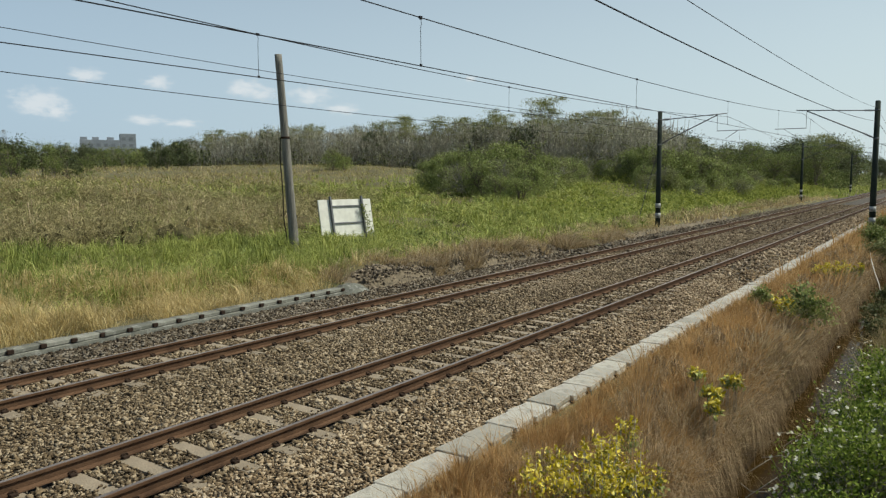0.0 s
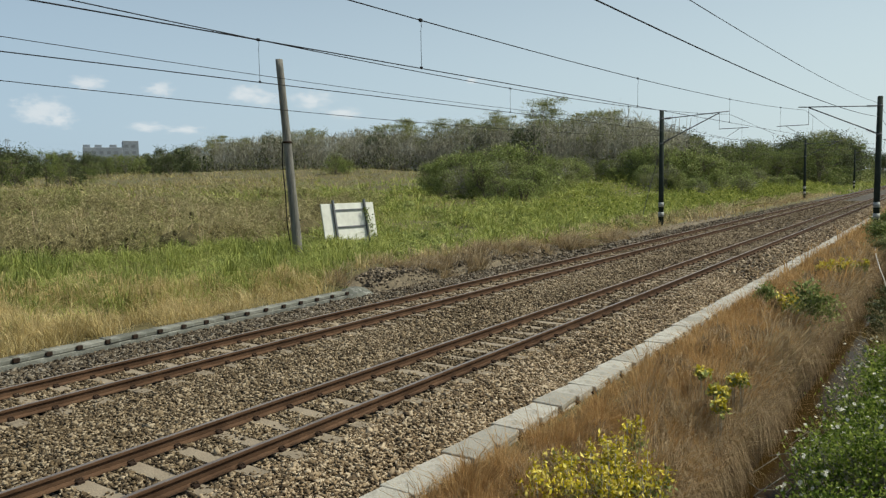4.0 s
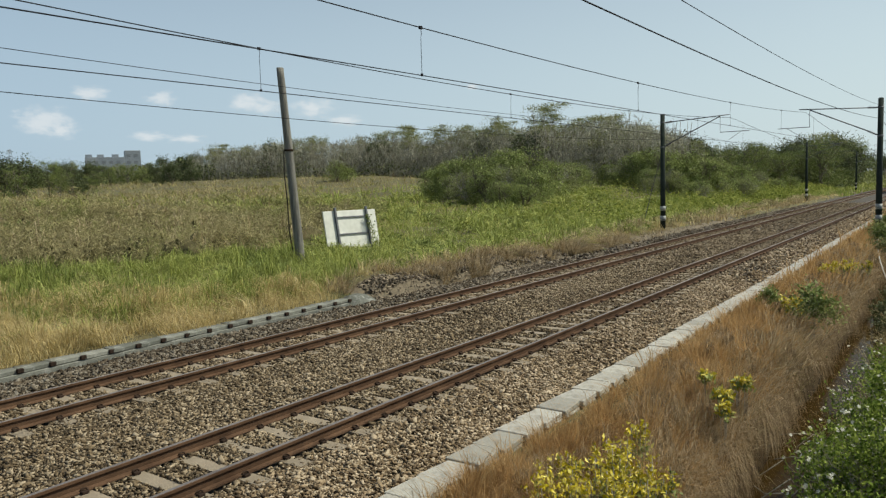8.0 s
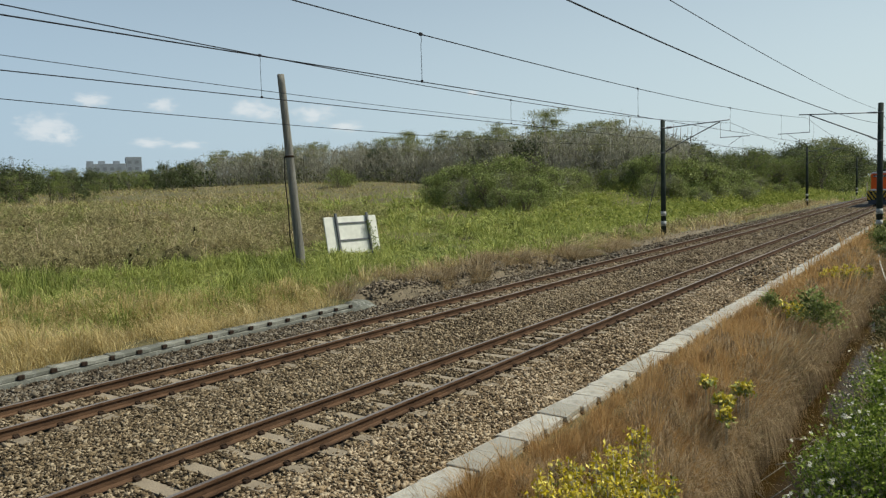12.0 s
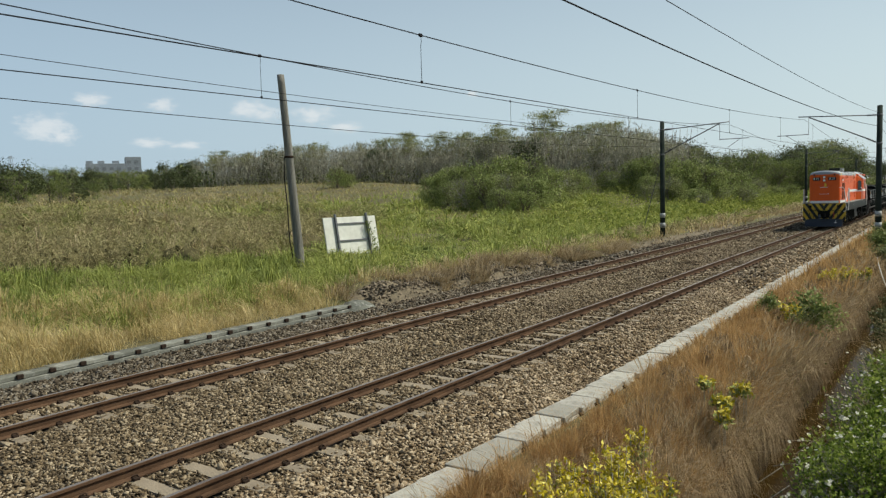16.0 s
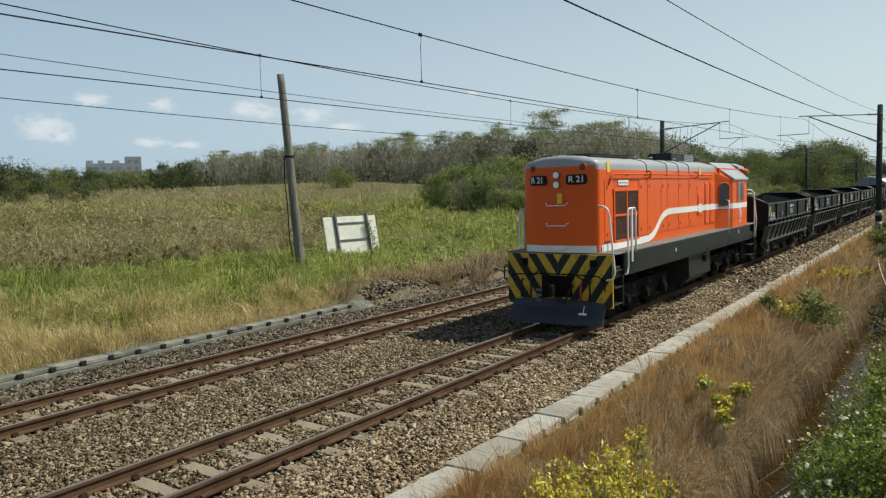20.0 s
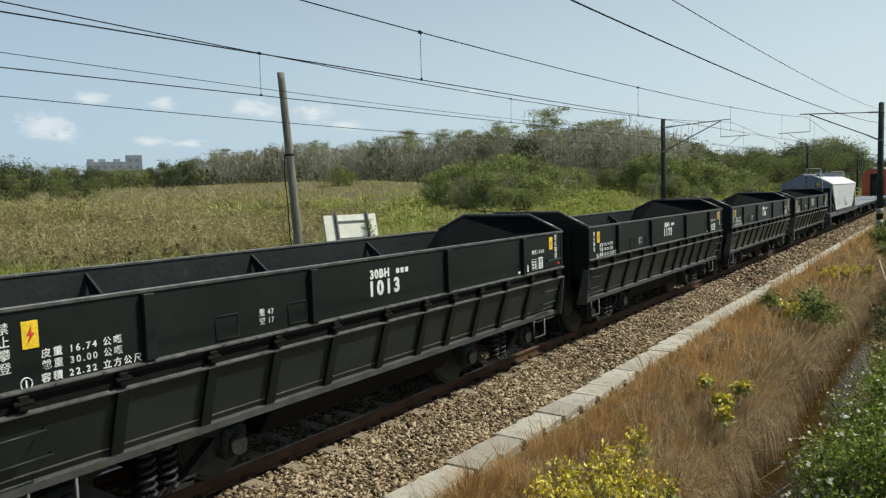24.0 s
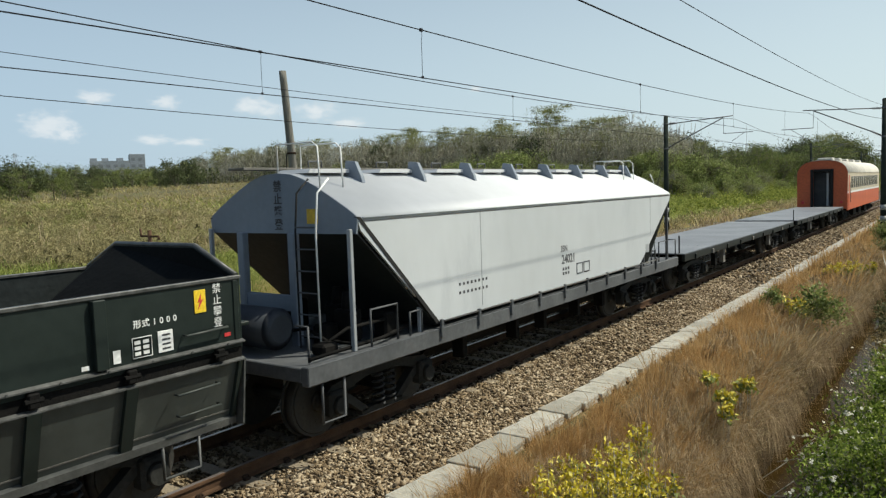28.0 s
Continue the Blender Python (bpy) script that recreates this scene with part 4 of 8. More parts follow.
make_shrubs()


# ---------------------------------------------------------------- undergrowth
def make_undergrowth():
    rng = np.random.default_rng(5)
    pts, dark, stems = [], [], []
    n = 95000
    b = rng.uniform(-7, 70, n)
    twigs = []
    for bb in b:
        d, top = skyline(float(bb))
        green = bb > 52 or bb < 16.5
        dd = d + rng.uniform(-7, 16)
        x, y = polar(float(bb), dd)
        if x > -18.5:
            x = -18.5 - rng.uniform(0, 14)
        g = ground_z(x, y)
        swell = 0.75 + 0.5 * noise.noise((x * 0.12, y * 0.12, 1.0))
        h = rng.random() ** 1.5 * ((top - g) * (0.62 if green else 0.40)) * swell
        k = rng.random()
        if green:
            (dark if k < 0.6 else pts).append((x, y, g + h))
        elif k < 0.12:
            dark.append((x, y, g + h * 0.8))
        elif k < 0.28:
            pts.append((x, y, g + h))
        else:
            twigs.append((x, y, g + 0.3 + rng.random() * (top - g) * 0.72 * (0.7 + swell * 0.4)))
    while len(twigs) < 62000:
        bb = float(rng.uniform(15.5, 54))
        d, top = skyline(bb)
        x, y = polar(bb, d + rng.uniform(-6, 18))
        if x > -19:
            continue
        g = ground_z(x, y)
        swell = 0.9 + 0.4 * noise.noise((x * 0.1, y * 0.1, 6.0))
        twigs.append((x, y, g + 0.2 + rng.random() * (top - g) * 0.74 * swell))
    for name, label, c, m, size, kw in (("undergrowth", "olive scrub under the wood", pts, M["leaf_olive"], 0.45, dict(aspect=0.6)), ("undergrowth", "dark green scrub under the wood", dark, M["leaf_dark"], 0.45, dict(aspect=0.6)), ("brushwood", "grey-brown leafless twigs of the wood", twigs, M["brush"], 1.3, dict(aspect=0.055, droop=-1.3))):
        ob = leaf_mesh(name, np.array(c), size, m, None, rng, **kw)
        tagged(ob, label, "undergrowth", kind="stuff")
    # scrub along the line where it runs out of sight
    c = [(-13.5 - rng.random() * 24, rng.uniform(185, 330), rng.random() ** 1.4 * 4.5 - 0.3) for _ in range(5000)]
    tagged(leaf_mesh("undergrowth", np.array([(x, y, ground_z(x, y) + z * min(1, (-x - 12) / 10)) for x, y, z in c]), 0.6, M["leaf_olive"], None, rng, aspect=0.6), "olive scrub beside the far end of the line", "undergrowth", kind="stuff")
    V, Q, base = [], [], 0
    for _ in range(2600):
        bb = rng.uniform(15, 56)
        d, top = skyline(float(bb))
        x, y = polar(float(bb), d + rng.uniform(-5, 22))
        if x > -20:
            continue
        g = ground_z(x, y)
        h = (top - g) * rng.uniform(0.35, 0.8) * (0.95 + 0.5 * noise.noise((x * 0.08, y * 0.08, 4.0)))
        r = rng.uniform(0.035, 0.085)
        lx, ly = rng.normal(0, 0.09, 2) * h
        for f, rr in ((0, r), (0.5, r * 0.8), (1.0, r * 0.35)):
            w = f * f
            for k in range(3):
                a = k * 2.094
                V.append((x + lx * w + rr * math.cos(a), y + ly * w + rr * math.sin(a), g + h * f))
        for j in range(2):
            for k in range(3):
                Q.append((base + j * 3 + k, base + j * 3 + (k + 1) % 3, base + j * 3 + 3 + (k + 1) % 3, base + j * 3 + 3 + k))
        base += 9
    tagged(raw("wood_stems", V, Q, [4] * len(Q), M["twig"]), "close-set thin grey stems of the wood", "stems", kind="stuff")
    # leafy herbs over the bank beyond the first mast
    c = []
    for _ in range(26000):
        y = rng.uniform(46, 150)
        x = -18.6 - rng.random() ** 1.3 * (8 + (y - 46) * 0.2)
        c.append((x, y, ground_z(x, y) + rng.random() ** 1.6 * (0.5 + 0.9 * (0.5 + 0.5 * math.sin(x * 0.7 + 2 * math.sin(y * 0.21))))))
    tagged(leaf_mesh("bank_herbs", np.array(c), 0.19, M["herb"], None, rng, aspect=0.6), "lime-green leafy herbs over the railway bank", "herbs", kind="stuff")


make_undergrowth()


# ---------------------------------------------------------------- grass
def blades(name, label, patches, mat, rng, lean=0.3, keep=None, lift=-0.05, wind=(-0.1, -0.15), tuft=0.4, splay=0.6):
    """Bent blades in tufts that open outwards. patches: x0, x1, y0, y1, count, height, width."""
    V, Q, S, base = [], [], [], 0
    for x0, x1, y0, y1, count, height, width in patches:
        g = max(tuft, width * 6)
        nt = max(1, int((x1 - x0) * (y1 - y0) / (g * g)))
        tx, ty = rng.uniform(x0, x1, nt), rng.uniform(y0, y1, nt)
        if keep is not None:
            ok = keep(tx, ty, rng)
            tx, ty = tx[ok], ty[ok]
            count = int(count * ok.mean())
        nt = len(tx)
        th = rng.lognormal(0, 0.38, nt)
        i = rng.integers(0, nt, count)
        off = rng.normal(0, 0.42, (count, 2)) * g
        x, y = tx[i] + off[:, 0], ty[i] + off[:, 1]
        x, y = np.clip(x, x0, x1), np.clip(y, y0, y1)
        n = count
        z = np.array([ground_z(float(a), float(b)) for a, b in zip(x, y)]) + lift
        h = height * th[i] * rng.uniform(0.55, 1.2, n)
        a = rng.uniform(0, 2 * np.pi, n)
        w = width * rng.uniform(0.6, 1.3, n)
        sx, sy = np.cos(a) * w * 0.5, np.sin(a) * w * 0.5
        t = rng.normal(0, lean, (n, 2)) + np.array(wind) + off / g * splay
        p = np.stack([x, y, z], 1)
        mid = p + np.stack([t[:, 0] * h * 0.3, t[:, 1] * h * 0.3, h * 0.6], 1)
        tip = p + np.stack([t[:, 0] * h, t[:, 1] * h, h * rng.uniform(0.7, 1.0, n)], 1)
        s3 = np.stack([sx, sy, np.zeros(n)], 1)
        v = np.stack([p - s3, p + s3, mid + s3 * 0.8, mid - s3 * 0.8, tip], 1).reshape(-1, 3)
        V.append(v)
        k = np.arange(n)[:, None] * 5 + base
        Q.append(np.concatenate([k + np.array([[0, 1, 2, 3]]), k + np.array([[3, 2, 4]])], 1).ravel())
        S.append(np.tile([4, 3], n))
        base += n * 5
    ob = raw(name, np.concatenate(V), np.concatenate(Q), np.concatenate(S), mat)
    return tagged(ob, label, "grass", kind="stuff")


_g = np.random.default_rng(21)
# right of the line: the dry slope above the ditch
blades("dry_grass", "thick dry orange-brown grass on the ditch slope", ((-4.24, -2.62, 4.0, 12, 36000, 0.33, 0.0065), (-4.30, -2.62, 12, 24, 24000, 0.38, 0.010), (-4.36, -2.55, 24, 60, 15000, 0.46, 0.026), (-4.4, -2.3, 60, 120, 4000, 0.6, 0.06)), M["grass_dry"], _g, lean=0.35, tuft=0.22, splay=0.5, wind=(0.08, -0.15))
blades("verge_grass", "short dry grass against the cable trough", ((-4.54, -4.2, 4, 14, 7000, 0.13, 0.008), (-4.54, -4.25, 14, 40, 6000, 0.17, 0.014)), M["grass_dry"], _g, lean=0.4, tuft=0.2, splay=0.6, wind=(0.05, -0.1))
blades("pale_grass", "pale bleached grass hanging over the ditch", ((-3.4, -2.6, 4.0, 14, 8500, 0.34, 0.008), (-3.4, -2.6, 14, 40, 8500, 0.4, 0.016)), M["grass_pale"], _g, lean=0.7, tuft=0.3, splay=0.7, wind=(0.45, -0.2))
blades("bank_grass", "long olive-brown grass overhanging the ditch water", ((-1.5, -1.0, 8, 26, 7000, 0.42, 0.011), (-2.72, -2.5, 4, 40, 4000, 0.3, 0.012)), M["grass_reed"], _g, lean=0.5, tuft=0.25, splay=0.6)
blades("bank_turf", "short green turf on the bank where the view opens", ((-0.35, 7, -8, 14, 16000, 0.16, 0.016),), M["grass_green"], _g, tuft=0.4)
blades("dry_grass", "thick dry orange-brown grass on the ditch slope", ((-4.36, -2.62, -8, 4, 9000, 0.36, 0.014),), M["grass_dry"], _g, lean=0.35, tuft=0.22, splay=0.5)
def make_drape():
    """Long grass that arches over the ditch edge and hangs towards the water."""
    rng = np.random.default_rng(52)
    V, Q, base = [], [], 0
    for y0, y1, count, width in ((4, 14, 14000, 0.0052), (14, 26, 9000, 0.0075), (26, 50, 6000, 0.014)):
        y = rng.uniform(y0, y1, count)
        lump = np.array([noise.noise((float(v) * 0.8, 3.0, 1.0)) for v in y])
        x = -3.02 + 0.42 * rng.random(count) + 0.14 * lump
        z = np.array([ground_z(float(a), float(b)) for a, b in zip(x, y)]) - 0.03
        L = rng.uniform(0.45, 1.0, count) * (1 + 0.6 * lump)
        dy = rng.normal(-0.05, 0.55, count)
        out = rng.uniform(0.25, 1.0, count)
        steps = ((0, 0), (0.14, 0.20), (0.32, 0.16), (0.46, -0.16), (0.52, -0.50))
        pts = np.stack([np.stack([x + sx * out * L, y + dy * sx * 2 * L, z + sz * L * (1 if sz < 0 else rng.uniform(0.5, 1.2, count))], 1) for sx, sz in steps], 1)
        a = rng.uniform(0, 3.14, count)
        s = np.stack([np.cos(a) * width * 0.5, np.sin(a) * width * 0.5, np.zeros(count)], 1)
        v = np.concatenate([np.stack([pts[:, k] - s * f, pts[:, k] + s * f], 1) for k, f in enumerate((1, 1, 0.9, 0.7, 0.25))], 1)
        V.append(v.reshape(-1, 3))
        k = np.arange(count)[:, None, None] * 10 + base
        Q.append((k + np.array([[[2 * j, 2 * j + 1, 2 * j + 3, 2 * j + 2] for j in range(4)]])).reshape(-1, 4))
        base += count * 10
    V, Q = np.concatenate(V), np.concatenate(Q)
    tagged(raw("hanging_grass", V, Q, np.full(len(Q), 4), M["grass_hang"]), "long bleached grass drooping over the ditch edge", "grass", kind="stuff")


make_drape()
tussocks_near = []
for _k in range(230):
    _y = 4.5 + 34 * random.random() ** 1.5
    tussocks_near.append((random.uniform(-3.95, -2.75), _y, random.uniform(0.18, 0.36), random.uniform(0.28, 0.55)))
def patchy(scale, level, sharp=6.0):
    """Tufts kept in drifts of the given size."""
    def keep(x, y, r):
        v = np.array([noise.noise((float(a) * scale, float(b) * scale, 3.7)) for a, b in zip(x, y)])
        return r.random(len(x)) < 1 / (1 + np.exp(-sharp * (v - level)))
    return keep


# left of the line
blades("straw_grass", "pale straw-coloured grass beside the cable trough", ((-16.2, -14.35, -3, 15.5, 17000, 0.34, 0.013), (-16.2, -14.9, 15, 50, 5000, 0.30, 0.022), (-16.2, -14.2, 50, 130, 1500, 0.35, 0.06), (-15.9, -14.8, 15.2, 40, 5000, 0.32, 0.018), (-15.6, -14.3, -3, 12, 6000, 0.42, 0.014)), M["grass_straw"], _g, tuft=0.45, lean=0.5, splay=0.9)
blades("straw_grass", "pale straw-coloured grass in drifts before the green", ((-22.5, -15.5, -2, 10.5, 8000, 0.32, 0.013),), M["grass_straw"], _g, keep=patchy(0.35, 0.12), tuft=0.45, lean=0.5, splay=0.9)
blades("dry_grass", "tufts of dry tan-brown grass along the bank", ((-16.6, -14.6, 17, 46, 4500, 0.34, 0.022), (-14.8, -13.95, 16.5, 46, 2400, 0.34, 0.018), (-15.8, -14.4, 46, 110, 4500, 0.45, 0.05)), M["grass_pale"], _g, keep=lambda x, y, r: r.random(len(x)) < 0.55, tuft=0.6, splay=0.9)
blades("edge_grass", "dry tan grass hanging over the earth bank's edge", ((-14.65, -13.84, 16.4, 38, 12000, 0.33, 0.022), (-15.3, -14.4, 15.6, 38, 5000, 0.36, 0.022)), M["grass_pale"], _g, keep=lambda x, y, r: r.random(len(x)) < np.clip(0.62 + 1.5 * np.sin(y * 1.9 + 0.6) * np.sin(y * 0.77 + x), 0.03, 1), tuft=0.4, lean=0.6, splay=0.7, wind=(0.4, -0.1))
def reed_keep(x, y, r):
    """Reeds fill the field's middle, from about thirty metres off."""
    v = np.array([noise.noise((float(a) * 0.14, float(b) * 0.14, 1.7)) for a, b in zip(x, y)])
    far = np.hypot(x, y)
    bearing = np.degrees(np.arctan2(-x, y))
    inside = (far > 31 + 5 * v) & (bearing > 47 + 9 * v)
    return r.random(len(x)) < np.where(inside, 0.62 + 0.8 * v, 0.04)


def ring(lo, hi):
    def keep(x, y, r):
        far = np.hypot(x, y) + r.normal(0, 1.2, len(x))
        return (far > lo) & (far < hi)
    return keep


blades("green_grass", "fresh green grass round the pole and board", ((-20, -15.4, -3, 42, 22000, 0.30, 0.018), (-34, -18.5, 16, 60, 26000, 0.34, 0.030), (-26, -15.5, 40, 130, 14000, 0.45, 0.06), (-30, -13.2, 120, 330, 9000, 0.6, 0.16), (-60, -30, 40, 110, 11000, 0.45, 0.09)), M["grass_green"], _g, tuft=0.5, lean=0.5, splay=0.8)
blades("green_grass", "fresh green grass before the reeds", ((-32, -15.4, 2, 24, 40000, 0.32, 0.017),), M["grass_green"], _g, keep=ring(23.5, 33), tuft=0.5, lean=0.5, splay=0.9)
blades("lush_grass", "drifts of lush green weeds in the field", ((-34, -16.5, -4, 40, 12000, 0.42, 0.03), (-80, -30, -6, 70, 9000, 0.55, 0.09)), M["herb"], _g, keep=patchy(0.22, 0.12), tuft=0.8, lean=0.6, splay=0.9)
blades("tall_grass", "tall dry brown and olive reeds in the field", ((-55, -22, 6, 45, 16000, 0.55, 0.020), (-95, -45, 0, 75, 16000, 0.65, 0.045)), M["grass_reed"], _g, keep=reed_keep, tuft=1.1, lean=0.85, splay=1.1)
blades("field_grass", "yellowish green meadow grass of the wide field", ((-45, -19, -5, 60, 26000, 0.26, 0.022), (-75, -28, 0, 80, 20000, 0.34, 0.04), (-160, -60, -20, 170, 34000, 0.42, 0.08)), M["grass_field"], _g, tuft=0.9, lean=0.85, splay=1.1)
blades("tan_grass", "tan seed-headed grass in drifts over the field", ((-60, -24, 0, 60, 14000, 0.45, 0.02), (-140, -60, -20, 150, 14000, 0.5, 0.06)), M["grass_pale"], _g, keep=patchy(0.13, 0.1), tuft=0.8, lean=0.85, splay=1.0)


def edge_of_scrub(bearing):
    """How far off the tangled weeds begin, by compass bearing."""
    return float(np.interp(bearing, [40, 44, 47, 50, 54, 60, 67], [60, 44, 35, 32, 30.5, 29.3, 29])) + 4.0 * noise.noise((bearing * 0.5, 2.0, 0.0))


def tussocks(name, label, spots, per, mat, seed, width, category="weeds"):
    """Mounded clumps: long blades arch out from each root and hang over its sides. spots: x, y, radius, height."""
    rng = np.random.default_rng(seed)
    sp = np.array(spots)
    n = len(sp) * per
    i = np.repeat(np.arange(len(sp)), per)
    z = np.array([ground_z(float(a), float(b)) for a, b in sp[:, :2]])
    a = rng.uniform(0, 6.283, n)
    f = np.sqrt(rng.random(n))
    R, H = sp[i, 2], sp[i, 3]
    d = np.stack([np.cos(a), np.sin(a), np.zeros(n)], 1)
    c = np.stack([sp[i, 0], sp[i, 1], z[i]], 1)
    up = np.array((0.0, 0.0, 1.0))
    h1 = H * (0.95 - 0.45 * f ** 1.6) * rng.uniform(0.7, 1.08, n)
    h2 = H * (0.98 - 0.95 * f ** 1.4) * rng.uniform(0.7, 1.12, n)
    j = rng.normal(0, 0.10, (n, 3)) * R[:, None]
    p0 = c + d * (R * f * 0.35)[:, None] - up * 0.05
    p1 = c + d * (R * f * 0.75)[:, None] + up * h1[:, None] + j
    p2 = c + d * (R * (f * 1.15 + 0.08))[:, None] + up * np.maximum(h2, 0.03)[:, None] + j * 2.2
    t = np.stack([-np.sin(a), np.cos(a), rng.normal(0, 0.35, n)], 1) * (width * rng.uniform(0.6, 1.4, n) * np.hypot(sp[i, 0], sp[i, 1]) / 34)[:, None] * 0.5
    V = np.stack([p0 - t * 0.6, p0 + t * 0.6, p1 + t, p1 - t, p2], 1).reshape(-1, 3)
    k = np.arange(n)[:, None] * 5
    Q = np.concatenate([k + np.array([[0, 1, 2, 3]]), k + np.array([[3, 2, 4]])], 1).ravel()
    return tagged(raw(name, V, Q, np.tile([4, 3], n), mat), label, category, kind="stuff")


def tangle(name, label, spots, per, mat, seed, size, aspect, category="weeds"):
    """Rounded bushy clumps of crossing stems and thin leaves. spots: x, y, radius, height."""
    rng = np.random.default_rng(seed)
    sp = np.array(spots)
    n = len(sp) * per
    i = np.repeat(np.arange(len(sp)), per)
    z = np.array([ground_z(float(a), float(b)) for a, b in sp[:, :2]])
    d = rng.normal(0, 1, (n, 3))
    d[:, 2] = np.abs(d[:, 2]) + 0.1
    d /= np.linalg.norm(d, axis=1)[:, None]
    r = rng.uniform(0.25, 1.0, n) ** 0.4 * (1 + 0.28 * np.sin(3 * np.arctan2(d[:, 1], d[:, 0]) + i) * np.sin(5 * d[:, 2] + i * 1.7))
    c = np.stack([sp[i, 0], sp[i, 1], z[i] - 0.1], 1) + d * r[:, None] * np.stack([sp[i, 2], sp[i, 2], sp[i, 3]], 1)
    s = size * np.clip(np.hypot(c[:, 0], c[:, 1]) / 34, 0.7, 2.2)
    return tagged(leaf_mesh(name, c, s, mat, None, rng, droop=-0.35, aspect=aspect), label, category, kind="stuff")


def shade_core(name, label, spots, fill, mat):
    """Low lumpy dark domes added inside the clumps, standing in for dense shaded stems."""
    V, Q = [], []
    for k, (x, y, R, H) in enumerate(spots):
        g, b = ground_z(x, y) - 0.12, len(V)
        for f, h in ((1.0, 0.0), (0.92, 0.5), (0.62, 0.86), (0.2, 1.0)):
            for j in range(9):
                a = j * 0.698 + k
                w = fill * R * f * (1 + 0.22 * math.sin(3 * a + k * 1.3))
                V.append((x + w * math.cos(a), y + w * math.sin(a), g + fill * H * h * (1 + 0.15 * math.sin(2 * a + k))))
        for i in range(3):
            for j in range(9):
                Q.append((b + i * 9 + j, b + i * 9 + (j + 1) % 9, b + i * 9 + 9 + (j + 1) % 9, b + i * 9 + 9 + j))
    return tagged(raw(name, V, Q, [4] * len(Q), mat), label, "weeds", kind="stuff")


def scatter(count, seed, bearings, near, far, radius, height, ok=None, power=1.4):
    """Roots of clumps strewn over a stretch of field, by bearing and distance."""
    rng = np.random.default_rng(seed)
    out = []
    tries = 0
    while len(out) < count and tries < count * 30:
        tries += 1
        b = float(rng.uniform(*bearings))
        lo = near(b) if callable(near) else near
        d = lo + (far - lo) * rng.random() ** power + rng.normal(0, 0.4)
        x, y = polar(b, d)
        if x > -15.4 or (ok is not None and not ok(x, y, b, d)):
            continue
        g = rng.lognormal(0, 0.3)
        tall = 1.3 if callable(near) and d - lo < 2.5 else 1.0
        out.append((x, y, radius * g * max(1.0, d / 45), height * tall * rng.lognormal(0, 0.3)))
    return out


def drift(scale, level, seed):
    return lambda x, y, b, d: noise.noise((x * scale, y * scale, seed)) > level


_brown = scatter(330, 3, (42, 69), edge_of_scrub, 62, 0.85, 0.95)
_olive = scatter(230, 5, (40, 69), edge_of_scrub, 80, 0.8, 0.85, drift(0.12, -0.15, 4.0))
_leafy = scatter(200, 6, (34, 68), 22, 60, 0.55, 0.5, drift(0.2, 0.05, 7.0))
_brown += scatter(80, 21, (45, 69), edge_of_scrub, 46, 1.25, 1.15, drift(0.2, 0.0, 8.0))
_brown += scatter(46, 9, (46, 68), 23.5, 31, 0.5, 0.45, drift(0.3, 0.1, 3.0), 1.0)
_olive += scatter(60, 10, (36, 68), 21.5, 31, 0.5, 0.42, drift(0.3, 0.05, 5.0), 1.0)
tangle("withered_weeds", "tangled waist-high withered brown weeds in the field", _brown, 330, M["weed_brown"], 3, 0.30, 0.075)
tangle("olive_weeds", "olive-green weeds among the withered ones", _olive, 250, M["weed_olive"], 5, 0.27, 0.10)
tangle("leafy_weeds", "low leafy green weeds in drifts", _leafy, 150, M["leaf_mid"], 6, 0.20, 0.28)
# added cores: they block light and darken the hollows between leaves
shade_core("weed_thicket", "added dark domes inside the weeds, standing in for their shaded stems", _brown + _olive, 0.46, M["shade_core"])
tangle("bank_herbs", "lime-green leafy herbs in mounds over the railway bank", [(float(-17.4 - random.random() ** 1.4 * (3 + 0.07 * (y - 44))), float(y + random.uniform(-0.5, 0.5)), random.uniform(0.7, 1.3), random.uniform(0.6, 1.5)) for y in np.arange(66, 150, 0.42)], 130, M["herb"], 7, 0.12, 0.5)
tussocks("seed_stalks", "pale dead seed stalks standing out of the weeds", scatter(110, 11, (43, 69), edge_of_scrub, 60, 0.7, 0.95, drift(0.15, 0.0, 9.0)), 26, M["grass_pale"], 11, 0.022)
tussocks("green_weeds", "mounded green grass before the withered weeds", scatter(420, 14, (38, 68), 19.3, 31, 0.75, 0.5, drift(0.25, -0.12, 6.0), 1.0), 130, M["weed_green"], 14, 0.020)
tussocks("green_weeds", "soft green grass mounds over the meadow and the bank", scatter(420, 15, (13, 44), 27, 85, 0.8, 0.45, drift(0.16, -0.1, 2.0)), 80, M["weed_green"], 15, 0.040)
tussocks("dry_mounds", "mounded tufts of dry brown grass on the ditch slope", tussocks_near, 130, M["grass_hang"], 18, 0.018, "grass")
tussocks("straw_tufts", "bleached straw tufts along the cable trough", scatter(150, 16, (46, 68), 17.0, 22.0, 0.55, 0.44, drift(0.3, -0.05, 1.0), 1.0), 190, M["grass_straw"], 16, 0.014, "grass")
tussocks("bank_brush", "dry brown brush along the foot of the bank", [(float(-16.2 + random.uniform(-0.9, 0.9)), float(y + random.uniform(-0.4, 0.4)), random.uniform(0.35, 0.7), random.uniform(0.3, 0.75)) for y in np.arange(17, 110, 0.55)], 60, M["weed_brown"], 17, 0.030)


